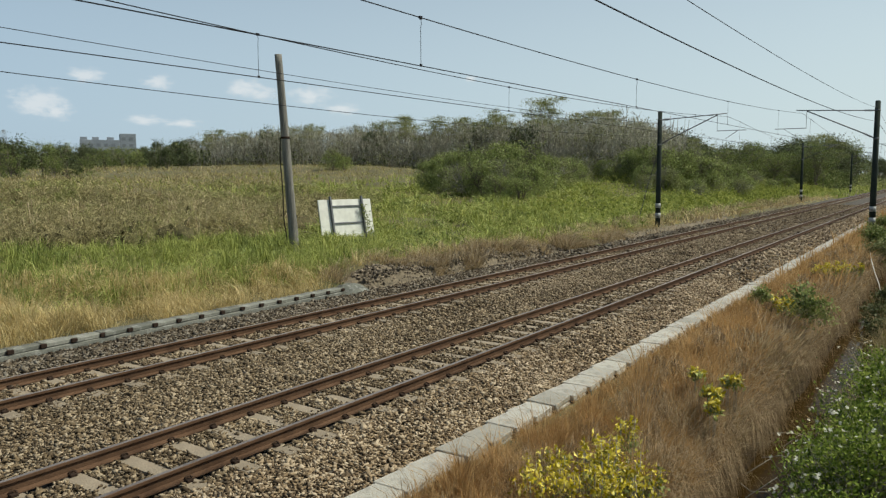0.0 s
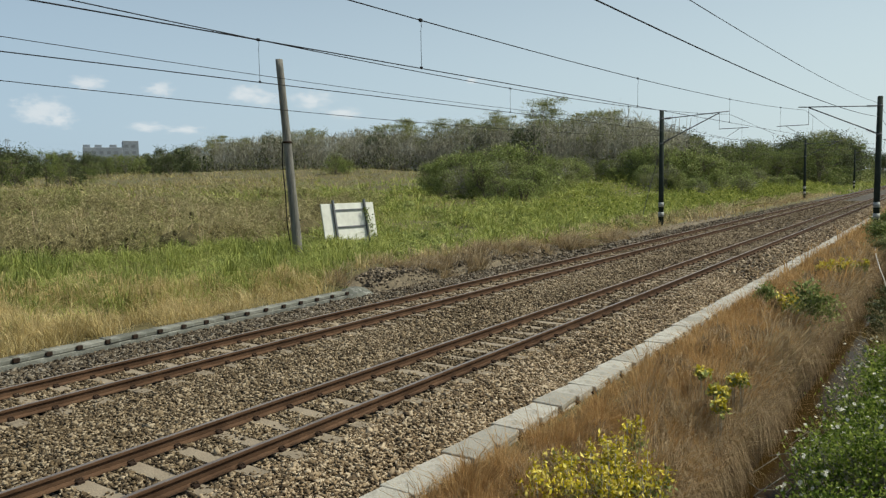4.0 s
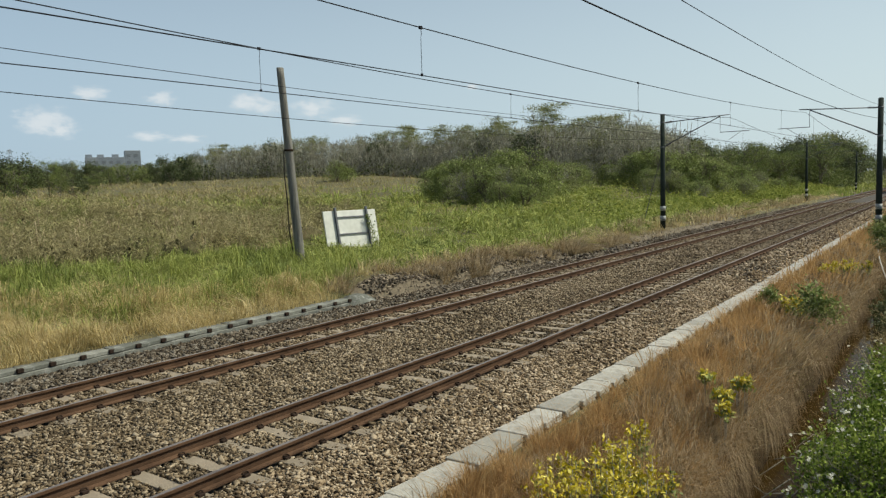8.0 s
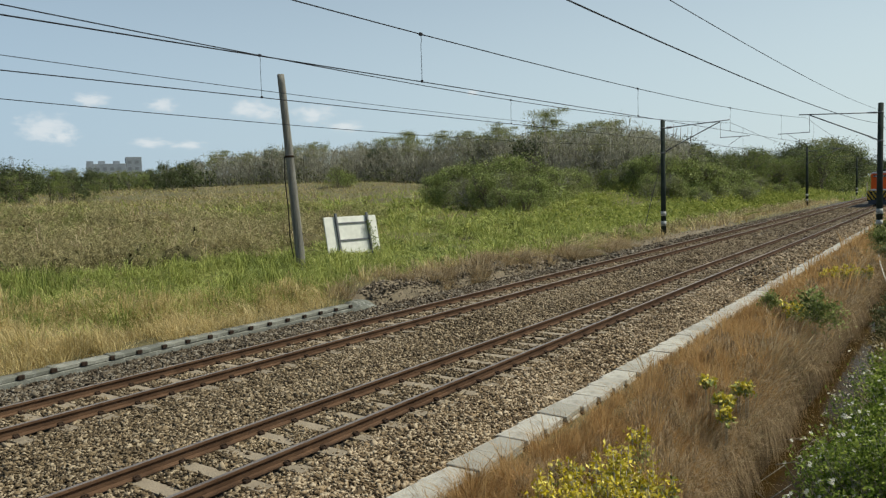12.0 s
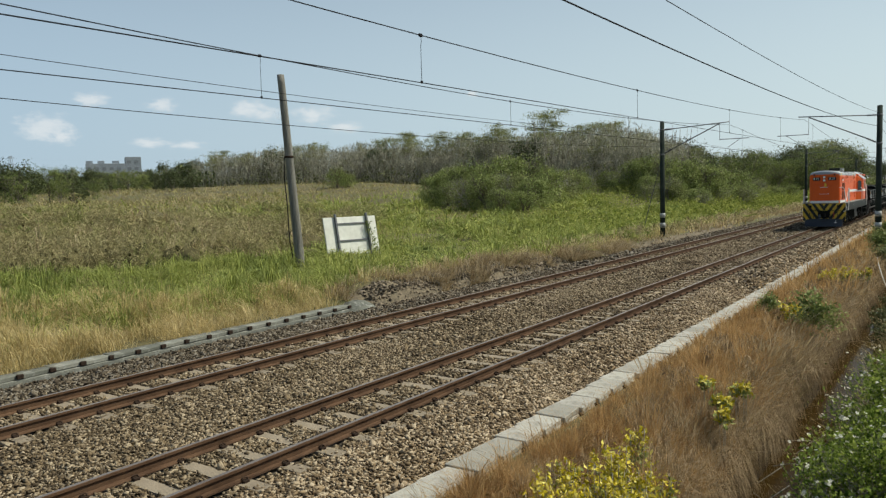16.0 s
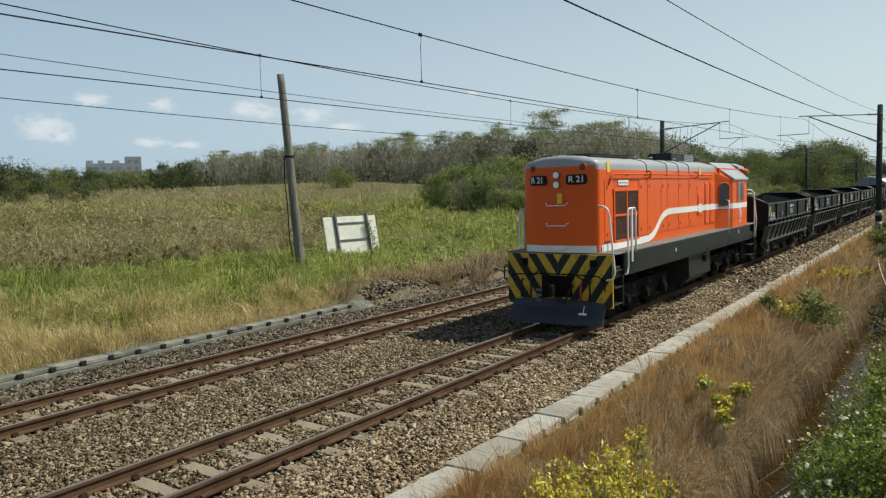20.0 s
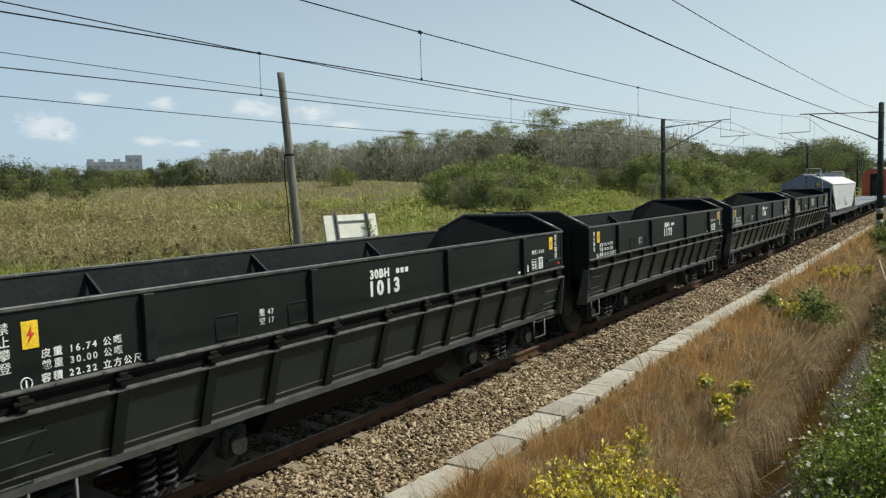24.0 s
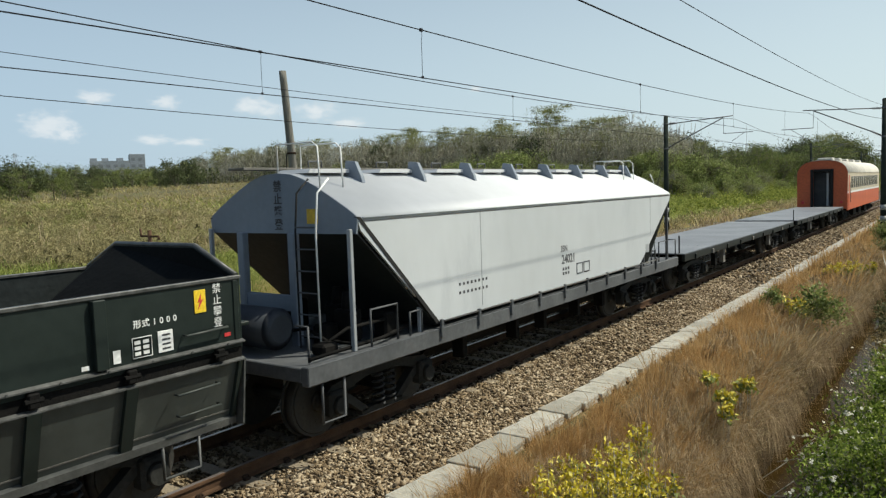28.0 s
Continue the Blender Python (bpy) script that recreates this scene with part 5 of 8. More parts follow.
# ---------------------------------------------------------------- near plants by the ditch
def near_shrub(name, label, x, y, h, leaves, size, mat, seed, clump=0.06, stems=6, low=0.0, splay=0.5, wide=0.45, dome=True):
    z = ground_z(x, y) - 0.02
    return make_tree(name, label, h, stems, leaves, size, mat, M["twig"], seed, clump=clump, spread=0.6, splay=splay, first=0.34, m=pose(x, y, z), low=low, thick=0.28, wide=wide, aspect=0.55, dome=leaves // 2 if dome else 0, dome_r=wide)


def sprig_shrub(name, label, x, y, radius, sprigs, low, high, leaf, seed, bare=0.35):
    """Upright stems that carry leaves in whorls towards their tips."""
    rng = np.random.default_rng(seed)
    root = thing(name, label, "shrub", pose(x, y, 0))
    bm = bmesh.new()
    C = []
    for k in range(sprigs):
        a, r = rng.uniform(0, 6.283), radius * math.sqrt(rng.random())
        px, py = r * math.cos(a), r * math.sin(a)
        g = ground_z(x + px * 0.4, y + py * 0.4)
        top = rng.uniform(low, high) - 0.25 * (r / radius) ** 2 * (high - low + 0.2)
        p0, p1 = Vector((px * 0.35, py * 0.35, g - 0.03)), Vector((px, py, max(top, g + 0.2)))
        mid = p0.lerp(p1, 0.5) + Vector((px * 0.2, py * 0.2, 0))
        tube(bm, [p0, mid, p1], 0.005, 4)
        n = int(26 + 16 * rng.random())
        f = bare + (1 - bare) * rng.random(n) ** 0.6
        w = 0.015 + 0.045 * (1 - (f - bare) / (1 - bare) * 0.5)
        for ff, ww in zip(f, w):
            q = p0.lerp(mid, ff * 2) if ff < 0.5 else mid.lerp(p1, ff * 2 - 1)
            C.append((q.x + rng.normal(0, ww), q.y + rng.normal(0, ww), q.z + rng.normal(0.01, 0.02)))
    part("trunk", bm, M["twig"], root)
    C = np.array(C)
    upper = C[:, 2] + rng.normal(0, 0.09, len(C)) > np.quantile(C[:, 2], 0.38)
    leaf_mesh("crown", C[upper], leaf, M["leaf_yellow"], root, rng, droop=-0.5, aspect=0.48)
    tagged(leaf_mesh("lower_leaves", C[~upper], leaf, M["leaf_mid"], root, rng, droop=-0.5, aspect=0.48), "older green leaves low on the stems")
    return root


for _k, (_x, _y, _r, _n, _lo, _hi) in enumerate(((-3.42, 6.78, 0.34, 30, -0.34, -0.04), (-3.62, 7.35, 0.30, 24, -0.40, -0.10), (-3.05, 7.1, 0.40, 40, -0.32, 0.0), (-2.72, 7.25, 0.34, 30, -0.36, -0.04), (-3.12, 7.85, 0.34, 30, -0.30, 0.02), (-3.13, 8.45, 0.16, 12, -0.15, 0.06), (-2.72, 7.8, 0.25, 16, -0.36, -0.08))):
    sprig_shrub("yellow_shrub", "leafy bright yellow-green shrub in the dry grass", _x, _y, _r, int(_n * 0.72), _lo, _hi, 0.064, 101 + _k, bare=0.4)
for _k, (_x, _y, _r, _n, _lo, _hi) in enumerate(((-3.21, 11.73, 0.08, 4, -0.14, -0.08), (-2.80, 11.1, 0.10, 6, -0.24, -0.15), (-2.68, 11.75, 0.11, 6, -0.14, -0.07), (-2.70, 10.75, 0.07, 4, -0.30, -0.22))):
    sprig_shrub("yellow_sprig", "small yellow-green sprig above the dry grass", _x, _y, _r, _n, _lo, _hi, 0.085, 110 + _k, bare=0.75)
for _k, (_x, _y) in enumerate(((-3.45, 27.5), (-3.2, 28.2), (-2.95, 28.8), (-2.8, 29.4))):
    sprig_shrub("yellow_sprig", "small yellow-green sprig above the dry grass", _x, _y, 0.4, 8, -0.25, 0.08, 0.10, 120 + _k, bare=0.6)
near_shrub("green_shrub", "dark green shrub on the ditch slope", -3.78, 19.6, 0.80, 420, 0.09, M["leaf_mid"], 130, clump=0.06, wide=0.34)
near_shrub("green_shrub", "dark green shrub on the ditch slope", -2.66, 18.7, 1.65, 1000, 0.10, M["leaf_mid"], 131, clump=0.10, stems=5, low=0.3, wide=0.26, dome=False)
sprig_shrub("yellow_shrub", "low yellow-green shrub between two green ones", -3.25, 19.6, 0.32, 14, -0.2, 0.05, 0.10, 132)
for _k, (_x, _y, _h) in enumerate(((-3.3, 45.0, 1.1), (-2.9, 42.0, 1.2), (-2.55, 38.0, 1.5), (-2.75, 47.0, 1.8))):
    near_shrub("green_shrub", "scruffy green shrub by the ditch", _x, _y, _h, 900, 0.13, M["leaf"] if _k % 2 else M["leaf_olive"], 140 + _k, clump=0.16)


for _k, (_x, _y, _h) in enumerate(((-1.75, 25.6, 0.85), (-1.45, 23.6, 0.7), (-1.6, 29.0, 0.9))):
    near_shrub("green_shrub", "dark green shrub hanging over the ditch water", _x, _y, _h, 700, 0.10, M["leaf_dark"], 150 + _k, clump=0.12)


def make_flower_bank():
    """Flowering shrubs on the near bank of the ditch."""
    rng = np.random.default_rng(77)
    bm = bmesh.new()
    cyl(bm, (0, 0, 0), (0, 0, 0.004), 0.008, 0.006, seg=6)
    for k in range(5):
        a = 2 * math.pi * k / 5
        c, s = math.cos(a), math.sin(a)
        p = [(0.005, 0), (0.014, 0.009), (0.022, 0.0), (0.014, -0.009)]
        bm.faces.new([bm.verts.new((q[0] * c - q[1] * s, q[0] * s + q[1] * c, 0.006)) for q in p])
    me = bpy.data.meshes.new("flower")
    bm.to_mesh(me)
    bm.free()
    me.materials.append(M["flower"])
    spots = ((-1.0, 8.3, 0.95), (-0.92, 9.2, 1.05), (-0.9, 10.2, 1.0), (-0.82, 11.2, 1.05), (-0.74, 12.3, 1.05), (-0.66, 13.4, 1.0), (-0.62, 8.6, 0.95), (-0.55, 9.8, 0.9), (-0.72, 7.4, 0.8), (-0.5, 11.0, 0.9))
    for k, (x, y, h) in enumerate(spots):
        t = near_shrub("flowering_shrub", "green shrub with small white flowers on the ditch bank", x, y, h, 1500, 0.05, M["leaf_fresh"], 160 + k, clump=0.11, stems=10, wide=0.52)
        tips = [v.co for v in t.children[0].data.vertices if v.co.z > h * 0.7]
        for j in range(22):
            p = tips[int(rng.integers(0, len(tips)))]
            shared("flower", me, t, pose(p.x + rng.normal(0, 0.04), p.y + rng.normal(0, 0.04), p.z + 0.05 + abs(rng.normal(0, 0.06)), rng.uniform(-40, 70), rng.uniform(-30, 30), rng.uniform(0, 360)))
    # single flower stalks that lean out over the water
    for k in range(34):
        x, y = rng.uniform(-1.25, -0.75), rng.uniform(7.6, 14.5)
        g = ground_z(x, y) + 0.55
        tip = Vector((x - rng.uniform(0.05, 0.4), y + rng.normal(0, 0.12), g + rng.uniform(0.35, 0.7)))
        bm = bmesh.new()
        tube(bm, [(x, y, g - 0.4), ((x + tip.x) / 2 + 0.04, y, g + 0.1), tip], 0.004, 4)
        stalk = tagged(part("flower_stalk", bm, M["leaf_fresh"]), "thin green stalk with small white flowers", "flower", group="flower stalks")
        for j in range(3):
            shared("flower", me, stalk, pose(tip.x + rng.normal(0, 0.022), tip.y + rng.normal(0, 0.022), tip.z + rng.normal(0.005, 0.015), rng.uniform(10, 70), rng.uniform(-30, 30), rng.uniform(0, 360)))
    # bare arching twigs over the water
    for k in range(16):
        x, y = rng.uniform(-1.5, -0.9), rng.uniform(7.5, 16)
        z = ground_z(x, y)
        d = rng.uniform(-0.9, -0.3)
        pts = [(x + d * f * 1.1, y + 0.5 * f * rng.uniform(-1, 1), z + 1.1 * f - 0.75 * f * f) for f in (0, 0.25, 0.5, 0.75, 1.0)]
        bm = bmesh.new()
        tube(bm, pts, 0.006, 4)
        tagged(part("dry_twig", bm, M["twig"]), "thin bare twig arching over the ditch", "twig")


make_flower_bank()


def make_creeper():
    rng = np.random.default_rng(9)
    c = np.array([BOARD @ Vector((-0.85 + rng.normal(0, 0.09) - 0.12 * math.sin(4 * f), 0.16 + abs(rng.normal(0, 0.05)), 1.75 * f)) for f in rng.random(260)])
    tagged(leaf_mesh("creeper", c, 0.10, M["leaf"], None, rng), "green creeper climbing the board's post", "plant")


make_creeper()


def make_hose():
    bm = bmesh.new()
    tube(bm, HOSE, 0.022, 6)
    tagged(part("hose", bm, M["hose"]), "pale plastic hose lying down the ditch slope", "hose")


M["hose"] = surf("pale_plastic_hose", (0.42, 0.41, 0.36), (0.52, 0.50, 0.45), 3, 0.6, fine=20)
HOSE = ((-3.44, 45.3, -0.35), (-2.98, 39.2, -0.42), (-2.62, 35.2, -0.52), (-2.3, 32.8, -0.78), (-2.05, 31.6, -1.1), (-1.95, 31.2, -1.45))
make_hose()


# ---------------------------------------------------------------- far buildings and clouds
def make_far_building():
    root = thing("apartment_building", "distant pale grey flat-roofed building behind the trees", "building", pose(-356.8, 221.6, 0, 0, 0, 60))
    for name, x0, x1, z in (("wing", -18.6, -0.02, 22.9), ("tower", 0, 7.6, 26.2)):
        bm = bmesh.new()
        rbox(bm, x0, x1, -6, 6, 0, z, 0.1)
        wall = part(name, bm, M["house"], root)
        for k in range(int((x1 - x0) / 3.4)):
            for j in range(2):
                bm = bmesh.new()
                xx = x0 + 0.9 + k * 3.4
                zz = z - 3.4 - j * 3.4
                box(bm, xx, xx + 1.8, -6.06, -5.98, zz, zz + 1.5)
                part("window", bm, M["far_window"], wall)
    for x in (-18.4, -13, -6):
        bm = bmesh.new()
        rbox(bm, x, x + 3.2, -3, 3, 22.9, 24.4, 0.05)
        part("roof_block", bm, M["house"], root)


make_far_building()


def make_pylon():
    """Faint lattice pylon far behind the field."""
    x, y = polar(65.2, 600)
    root = thing("lattice_pylon", "distant grey steel lattice pylon", "pylon", pose(x, y, 5, 0, 0, 20))
    for sx in (-1, 1):
        for sy in (-1, 1):
            bm = bmesh.new()
            cyl(bm, (3 * sx, 3 * sy, 0), (0.5 * sx, 0.5 * sy, 33), 0.16, 0.1, seg=4)
            part("leg", bm, M["pylon"], root)
    bm = bmesh.new()
    for k in range(9):
        z0, z1 = k * 3.6, k * 3.6 + 3.6
        w0, w1 = 3 - 2.5 * z0 / 33, 3 - 2.5 * z1 / 33
        for s in (-1, 1):
            cyl(bm, (-w0, s * w0, z0), (w1, s * w1, z1), 0.09, seg=3)
            cyl(bm, (w0, s * w0, z0), (-w1, s * w1, z1), 0.09, seg=3)
    part("bracing", bm, M["pylon"], root)
    for z, w in ((22, 5.0), (26.5, 4.2), (31, 3.4)):
        bm = bmesh.new()
        cyl(bm, (-w, 0, z), (w, 0, z), 0.14, seg=4)
        cyl(bm, (-w, 0, z), (0, 0, z + 1.5), 0.09, seg=3)
        cyl(bm, (w, 0, z), (0, 0, z + 1.5), 0.09, seg=3)
        part("cross_arm", bm, M["pylon"], root)


make_pylon()


def make_clouds():
    m = bpy.data.materials.new("cloud")
    m.use_nodes = True
    nt = m.node_tree
    nt.nodes.clear()
    out = nt.nodes.new("ShaderNodeOutputMaterial")
    mix = nt.nodes.new("ShaderNodeMixShader")
    tr = nt.nodes.new("ShaderNodeBsdfTransparent")
    em = nt.nodes.new("ShaderNodeEmission")
    em.inputs["Color"].default_value = (0.97, 0.96, 0.93, 1)
    em.inputs["Strength"].default_value = 0.95
    tc = nt.nodes.new("ShaderNodeTexCoord")
    info = nt.nodes.new("ShaderNodeObjectInfo")
    add = nt.nodes.new("ShaderNodeVectorMath")
    add.operation = "ADD"
    sc = nt.nodes.new("ShaderNodeVectorMath")
    sc.operation = "SCALE"
    sc.inputs["Scale"].default_value = 40
    comb = nt.nodes.new("ShaderNodeCombineXYZ")
    for k in range(3):
        nt.links.new(info.outputs["Random"], comb.inputs[k])
    nt.links.new(comb.outputs[0], sc.inputs[0])
    nt.links.new(tc.outputs["Object"], add.inputs[0])
    nt.links.new(sc.outputs[0], add.inputs[1])
    no = nt.nodes.new("ShaderNodeTexNoise")
    no.inputs["Scale"].default_value = 2.3
    no.inputs["Detail"].default_value = 7
    no.inputs["Roughness"].default_value = 0.66
    nt.links.new(add.outputs[0], no.inputs["Vector"])
    ln = nt.nodes.new("ShaderNodeVectorMath")
    ln.operation = "LENGTH"
    nt.links.new(tc.outputs["Object"], ln.inputs[0])
    fall = nt.nodes.new("ShaderNodeMapRange")
    fall.inputs["From Min"].default_value = 1.0
    fall.inputs["From Max"].default_value = 0.1
    fall.inputs["To Min"].default_value = -0.75
    fall.inputs["To Max"].default_value = 0.30
    nt.links.new(ln.outputs["Value"], fall.inputs["Value"])
    sm = nt.nodes.new("ShaderNodeMath")
    sm.operation = "MULTIPLY_ADD"
    sm.inputs[1].default_value = 1.5
    nt.links.new(no.outputs["Fac"], sm.inputs[0])
    nt.links.new(fall.outputs["Result"], sm.inputs[2])
    al = nt.nodes.new("ShaderNodeMapRange")
    al.interpolation_type = "SMOOTHSTEP"
    al.inputs["From Min"].default_value = 0.46
    al.inputs["From Max"].default_value = 1.12
    al.inputs["To Max"].default_value = 0.46
    nt.links.new(sm.outputs[0], al.inputs["Value"])
    nt.links.new(al.outputs["Result"], mix.inputs["Fac"])
    nt.links.new(tr.outputs[0], mix.inputs[1])
    nt.links.new(em.outputs[0], mix.inputs[2])
    nt.links.new(mix.outputs[0], out.inputs["Surface"])
    bm = bmesh.new()
    bmesh.ops.create_circle(bm, cap_ends=True, segments=24, radius=1.0)
    me = bpy.data.meshes.new("cloud")
    bm.to_mesh(me)
    bm.free()
    me.materials.append(m)
    for x, y, z, w, h in CLOUDS:
        ob = tagged(new("cloud", me), "small soft white cumulus cloud", "cloud", group="clouds", kind="structure")
        ob.matrix_basis = look((x, y, z), (x * 2, y * 2, z * 2)) @ Matrix.Diagonal((w * 1.2, h * 1.25, 1, 1))
        ob.visible_shadow = False


CLOUDS = ((-1331, 677, 139, 72, 39), (-1319, 704, 124, 39, 23), (-1289, 743, 190, 51, 23), (-1227, 844, 182, 46, 23), (-1130, 970, 177, 58, 30), (-1107, 999, 166, 46, 25), (-1047, 1062, 165, 65, 30), (-1004, 1106, 138, 51, 18), (-1247, 826, 112, 55, 14), (-1209, 882, 108, 53, 14), (-798, 1254, 198, 21, 9))
make_clouds()

# ---------------------------------------------------------------- rolling stock: paints and tools
M["orange"] = surf("orange_enamel", (0.66, 0.090, 0.006), (0.74, 0.112, 0.008), 0.5, 0.40, spec=0.3, bump=0.03, fine=5, wear=0.08, wear_col=(0.52, 0.075, 0.010), rough_var=0.06, grain=0.1)
M["orange_trim"] = surf("orange_trim", (0.50, 0.07, 0.008), (0.6, 0.10, 0.014), 3, 0.45, fine=20)
M["red_latch"] = surf("dark_red_latch", (0.16, 0.022, 0.008), (0.22, 0.03, 0.01), 8, 0.6)
M["screen_red"] = surf("dark_red_screen", (0.022, 0.008, 0.006), (0.04, 0.014, 0.010), 6, 0.9)
M["roof_grey"] = surf("grey_roof_paint", (0.27, 0.285, 0.295), (0.34, 0.355, 0.365), 0.8, 0.42, bump=0.03, fine=8, grain=0.15, wear=0.1, wear_col=(0.22, 0.225, 0.225))
M["white_paint"] = surf("white_stripe_paint", (0.7, 0.7, 0.67), (0.8, 0.8, 0.77), 2, 0.5, fine=18, grain=0.12, wear=0.1, wear_col=(0.5, 0.46, 0.4))
M["white_letter"] = surf("white_letter_paint", (0.7, 0.7, 0.68), (0.78, 0.78, 0.76), 3, 0.6, fine=18)
M["black_letter"] = surf("dark_letter_paint", (0.03, 0.03, 0.035), (0.05, 0.05, 0.055), 3, 0.6, fine=18)
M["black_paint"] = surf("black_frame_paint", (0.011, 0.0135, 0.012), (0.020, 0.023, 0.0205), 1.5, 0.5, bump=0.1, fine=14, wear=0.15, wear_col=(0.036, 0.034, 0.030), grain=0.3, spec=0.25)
# oily black, with the deep shade below the train put into the colour
M["underframe"] = surf("oily_shaded_underframe", (0.004, 0.004, 0.0038), (0.010, 0.009, 0.008), 3, 0.8, 0.0, 0.3, 26, wear=0.25, wear_col=(0.026, 0.021, 0.017), spec=0.12)
M["walkway"] = surf("walkway_grey", (0.12, 0.113, 0.10), (0.18, 0.17, 0.15), 3, 0.8, bump=0.3, fine=30)
M["yellow"] = surf("warning_yellow", (0.50, 0.31, 0.014), (0.62, 0.40, 0.022), 2.5, 0.5, fine=16, wear=0.35, wear_col=(0.16, 0.10, 0.02))
M["yellow_plate"] = surf("yellow_plate", (0.75, 0.50, 0.02), (0.82, 0.58, 0.03), 4, 0.5)
M["red_mark"] = surf("red_mark", (0.5, 0.03, 0.03), (0.6, 0.05, 0.04), 4, 0.6)
M["plough"] = surf("slate_blue_plough", (0.018, 0.022, 0.028), (0.032, 0.038, 0.047), 1.5, 0.6, fine=20, wear=0.25, wear_col=(0.07, 0.066, 0.06))
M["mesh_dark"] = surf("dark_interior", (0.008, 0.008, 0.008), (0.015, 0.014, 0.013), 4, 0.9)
M["hopper_upper"] = surf("black_hopper_paint", (0.00644, 0.00975, 0.00838), (0.0113, 0.016, 0.014), 0.8, 0.5, bump=0.12, fine=9, wear=0.06, wear_col=(0.0276, 0.0325, 0.0287), grain=0.25, rough_var=0.06, spec=0.2)
M["hopper_lower"] = surf("black_door_paint", (0.0125, 0.0168, 0.0143), (0.0265, 0.033, 0.0286), 0.9, 0.5, bump=0.1, fine=7, wear=0.22, wear_col=(0.045, 0.0504, 0.0429), grain=0.3, spec=0.28)
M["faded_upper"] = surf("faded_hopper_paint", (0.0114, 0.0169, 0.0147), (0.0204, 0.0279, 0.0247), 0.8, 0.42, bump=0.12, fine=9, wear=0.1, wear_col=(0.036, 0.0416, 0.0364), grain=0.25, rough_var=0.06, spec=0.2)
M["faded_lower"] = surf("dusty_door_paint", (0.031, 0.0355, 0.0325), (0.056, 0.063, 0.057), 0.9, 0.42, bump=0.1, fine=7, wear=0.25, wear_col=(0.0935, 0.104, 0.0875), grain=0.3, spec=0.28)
M["hopper_in"] = surf("hopper_lining", (0.0069, 0.0101, 0.0108), (0.0149, 0.0202, 0.0209), 1.2, 0.6, bump=0.3, fine=14, wear=0.2, wear_col=(0.0345, 0.0403, 0.0392), spec=0.3)
M["dust"] = surf("pale_dust", (0.16, 0.16, 0.14), (0.28, 0.28, 0.25), 5, 0.9, fine=30)
M["grain_white"] = surf("white_wagon_paint", (0.45, 0.47, 0.475), (0.54, 0.56, 0.57), 0.4, 0.55, bump=0.02, fine=4, wear=0.35, wear_col=(0.40, 0.42, 0.435), stretch=(1, 1, 0.4), grain=0.08)
M["grain_roof"] = surf("white_roof_paint", (0.54, 0.55, 0.56), (0.62, 0.63, 0.645), 0.5, 0.5, bump=0.02, fine=5, wear=0.08, wear_col=(0.45, 0.45, 0.45), grain=0.06)
M["grain_grey"] = surf("blue_grey_wagon_paint", (0.17, 0.20, 0.24), (0.22, 0.25, 0.29), 1, 0.6, fine=12, grain=0.15, wear=0.1, wear_col=(0.14, 0.15, 0.16))
M["grain_frame"] = surf("grey_frame_paint", (0.06, 0.063, 0.066), (0.10, 0.104, 0.108), 2, 0.7, fine=18, wear=0.3, wear_col=(0.07, 0.065, 0.06))
M["deck_steel"] = surf("bare_deck_steel", (0.15, 0.157, 0.17), (0.23, 0.24, 0.255), 0.7, 0.55, 0.15, 0.15, 14, wear=0.2, wear_col=(0.18, 0.17, 0.165))
M["coach_orange"] = surf("coach_orange_paint", (0.46, 0.085, 0.022), (0.54, 0.11, 0.03), 0.8, 0.5, fine=10, wear=0.15, wear_col=(0.35, 0.07, 0.025))
M["coach_cream"] = surf("coach_cream_paint", (0.50, 0.43, 0.30), (0.58, 0.5, 0.36), 0.8, 0.5, fine=10)
M["coach_roof"] = surf("coach_roof_paint", (0.52, 0.49, 0.42), (0.62, 0.58, 0.5), 0.6, 0.7, fine=8, wear=0.2, wear_col=(0.36, 0.33, 0.28))
M["wheel"] = surf("dusty_wheel_steel", (0.024, 0.023, 0.021), (0.052, 0.050, 0.044), 3, 0.7, 0.0, 0.2, 20, wear=0.25, wear_col=(0.05, 0.042, 0.033), spec=0.3)
M["bogie_dusty"] = surf("dusty_bogie_paint", (0.012, 0.0125, 0.0115), (0.028, 0.028, 0.025), 3, 0.75, 0.0, 0.3, 24, wear=0.3, wear_col=(0.05, 0.047, 0.040), spec=0.25)
M["spring"] = surf("spring_steel", (0.018, 0.019, 0.020), (0.036, 0.038, 0.040), 8, 0.6, 0.1, spec=0.3)


def lamp_material():
    m = bpy.data.materials.new("lit_headlamp")
    m.use_nodes = True
    b = m.node_tree.nodes["Principled BSDF"]
    b.inputs["Base Color"].default_value = (0.55, 0.56, 0.55, 1)
    b.inputs["Roughness"].default_value = 0.15
    b.inputs["Emission Color"].default_value = (1, 0.86, 0.6, 1)
    b.inputs["Emission Strength"].default_value = 0.08
    return m


M["headlamp"] = lamp_material()


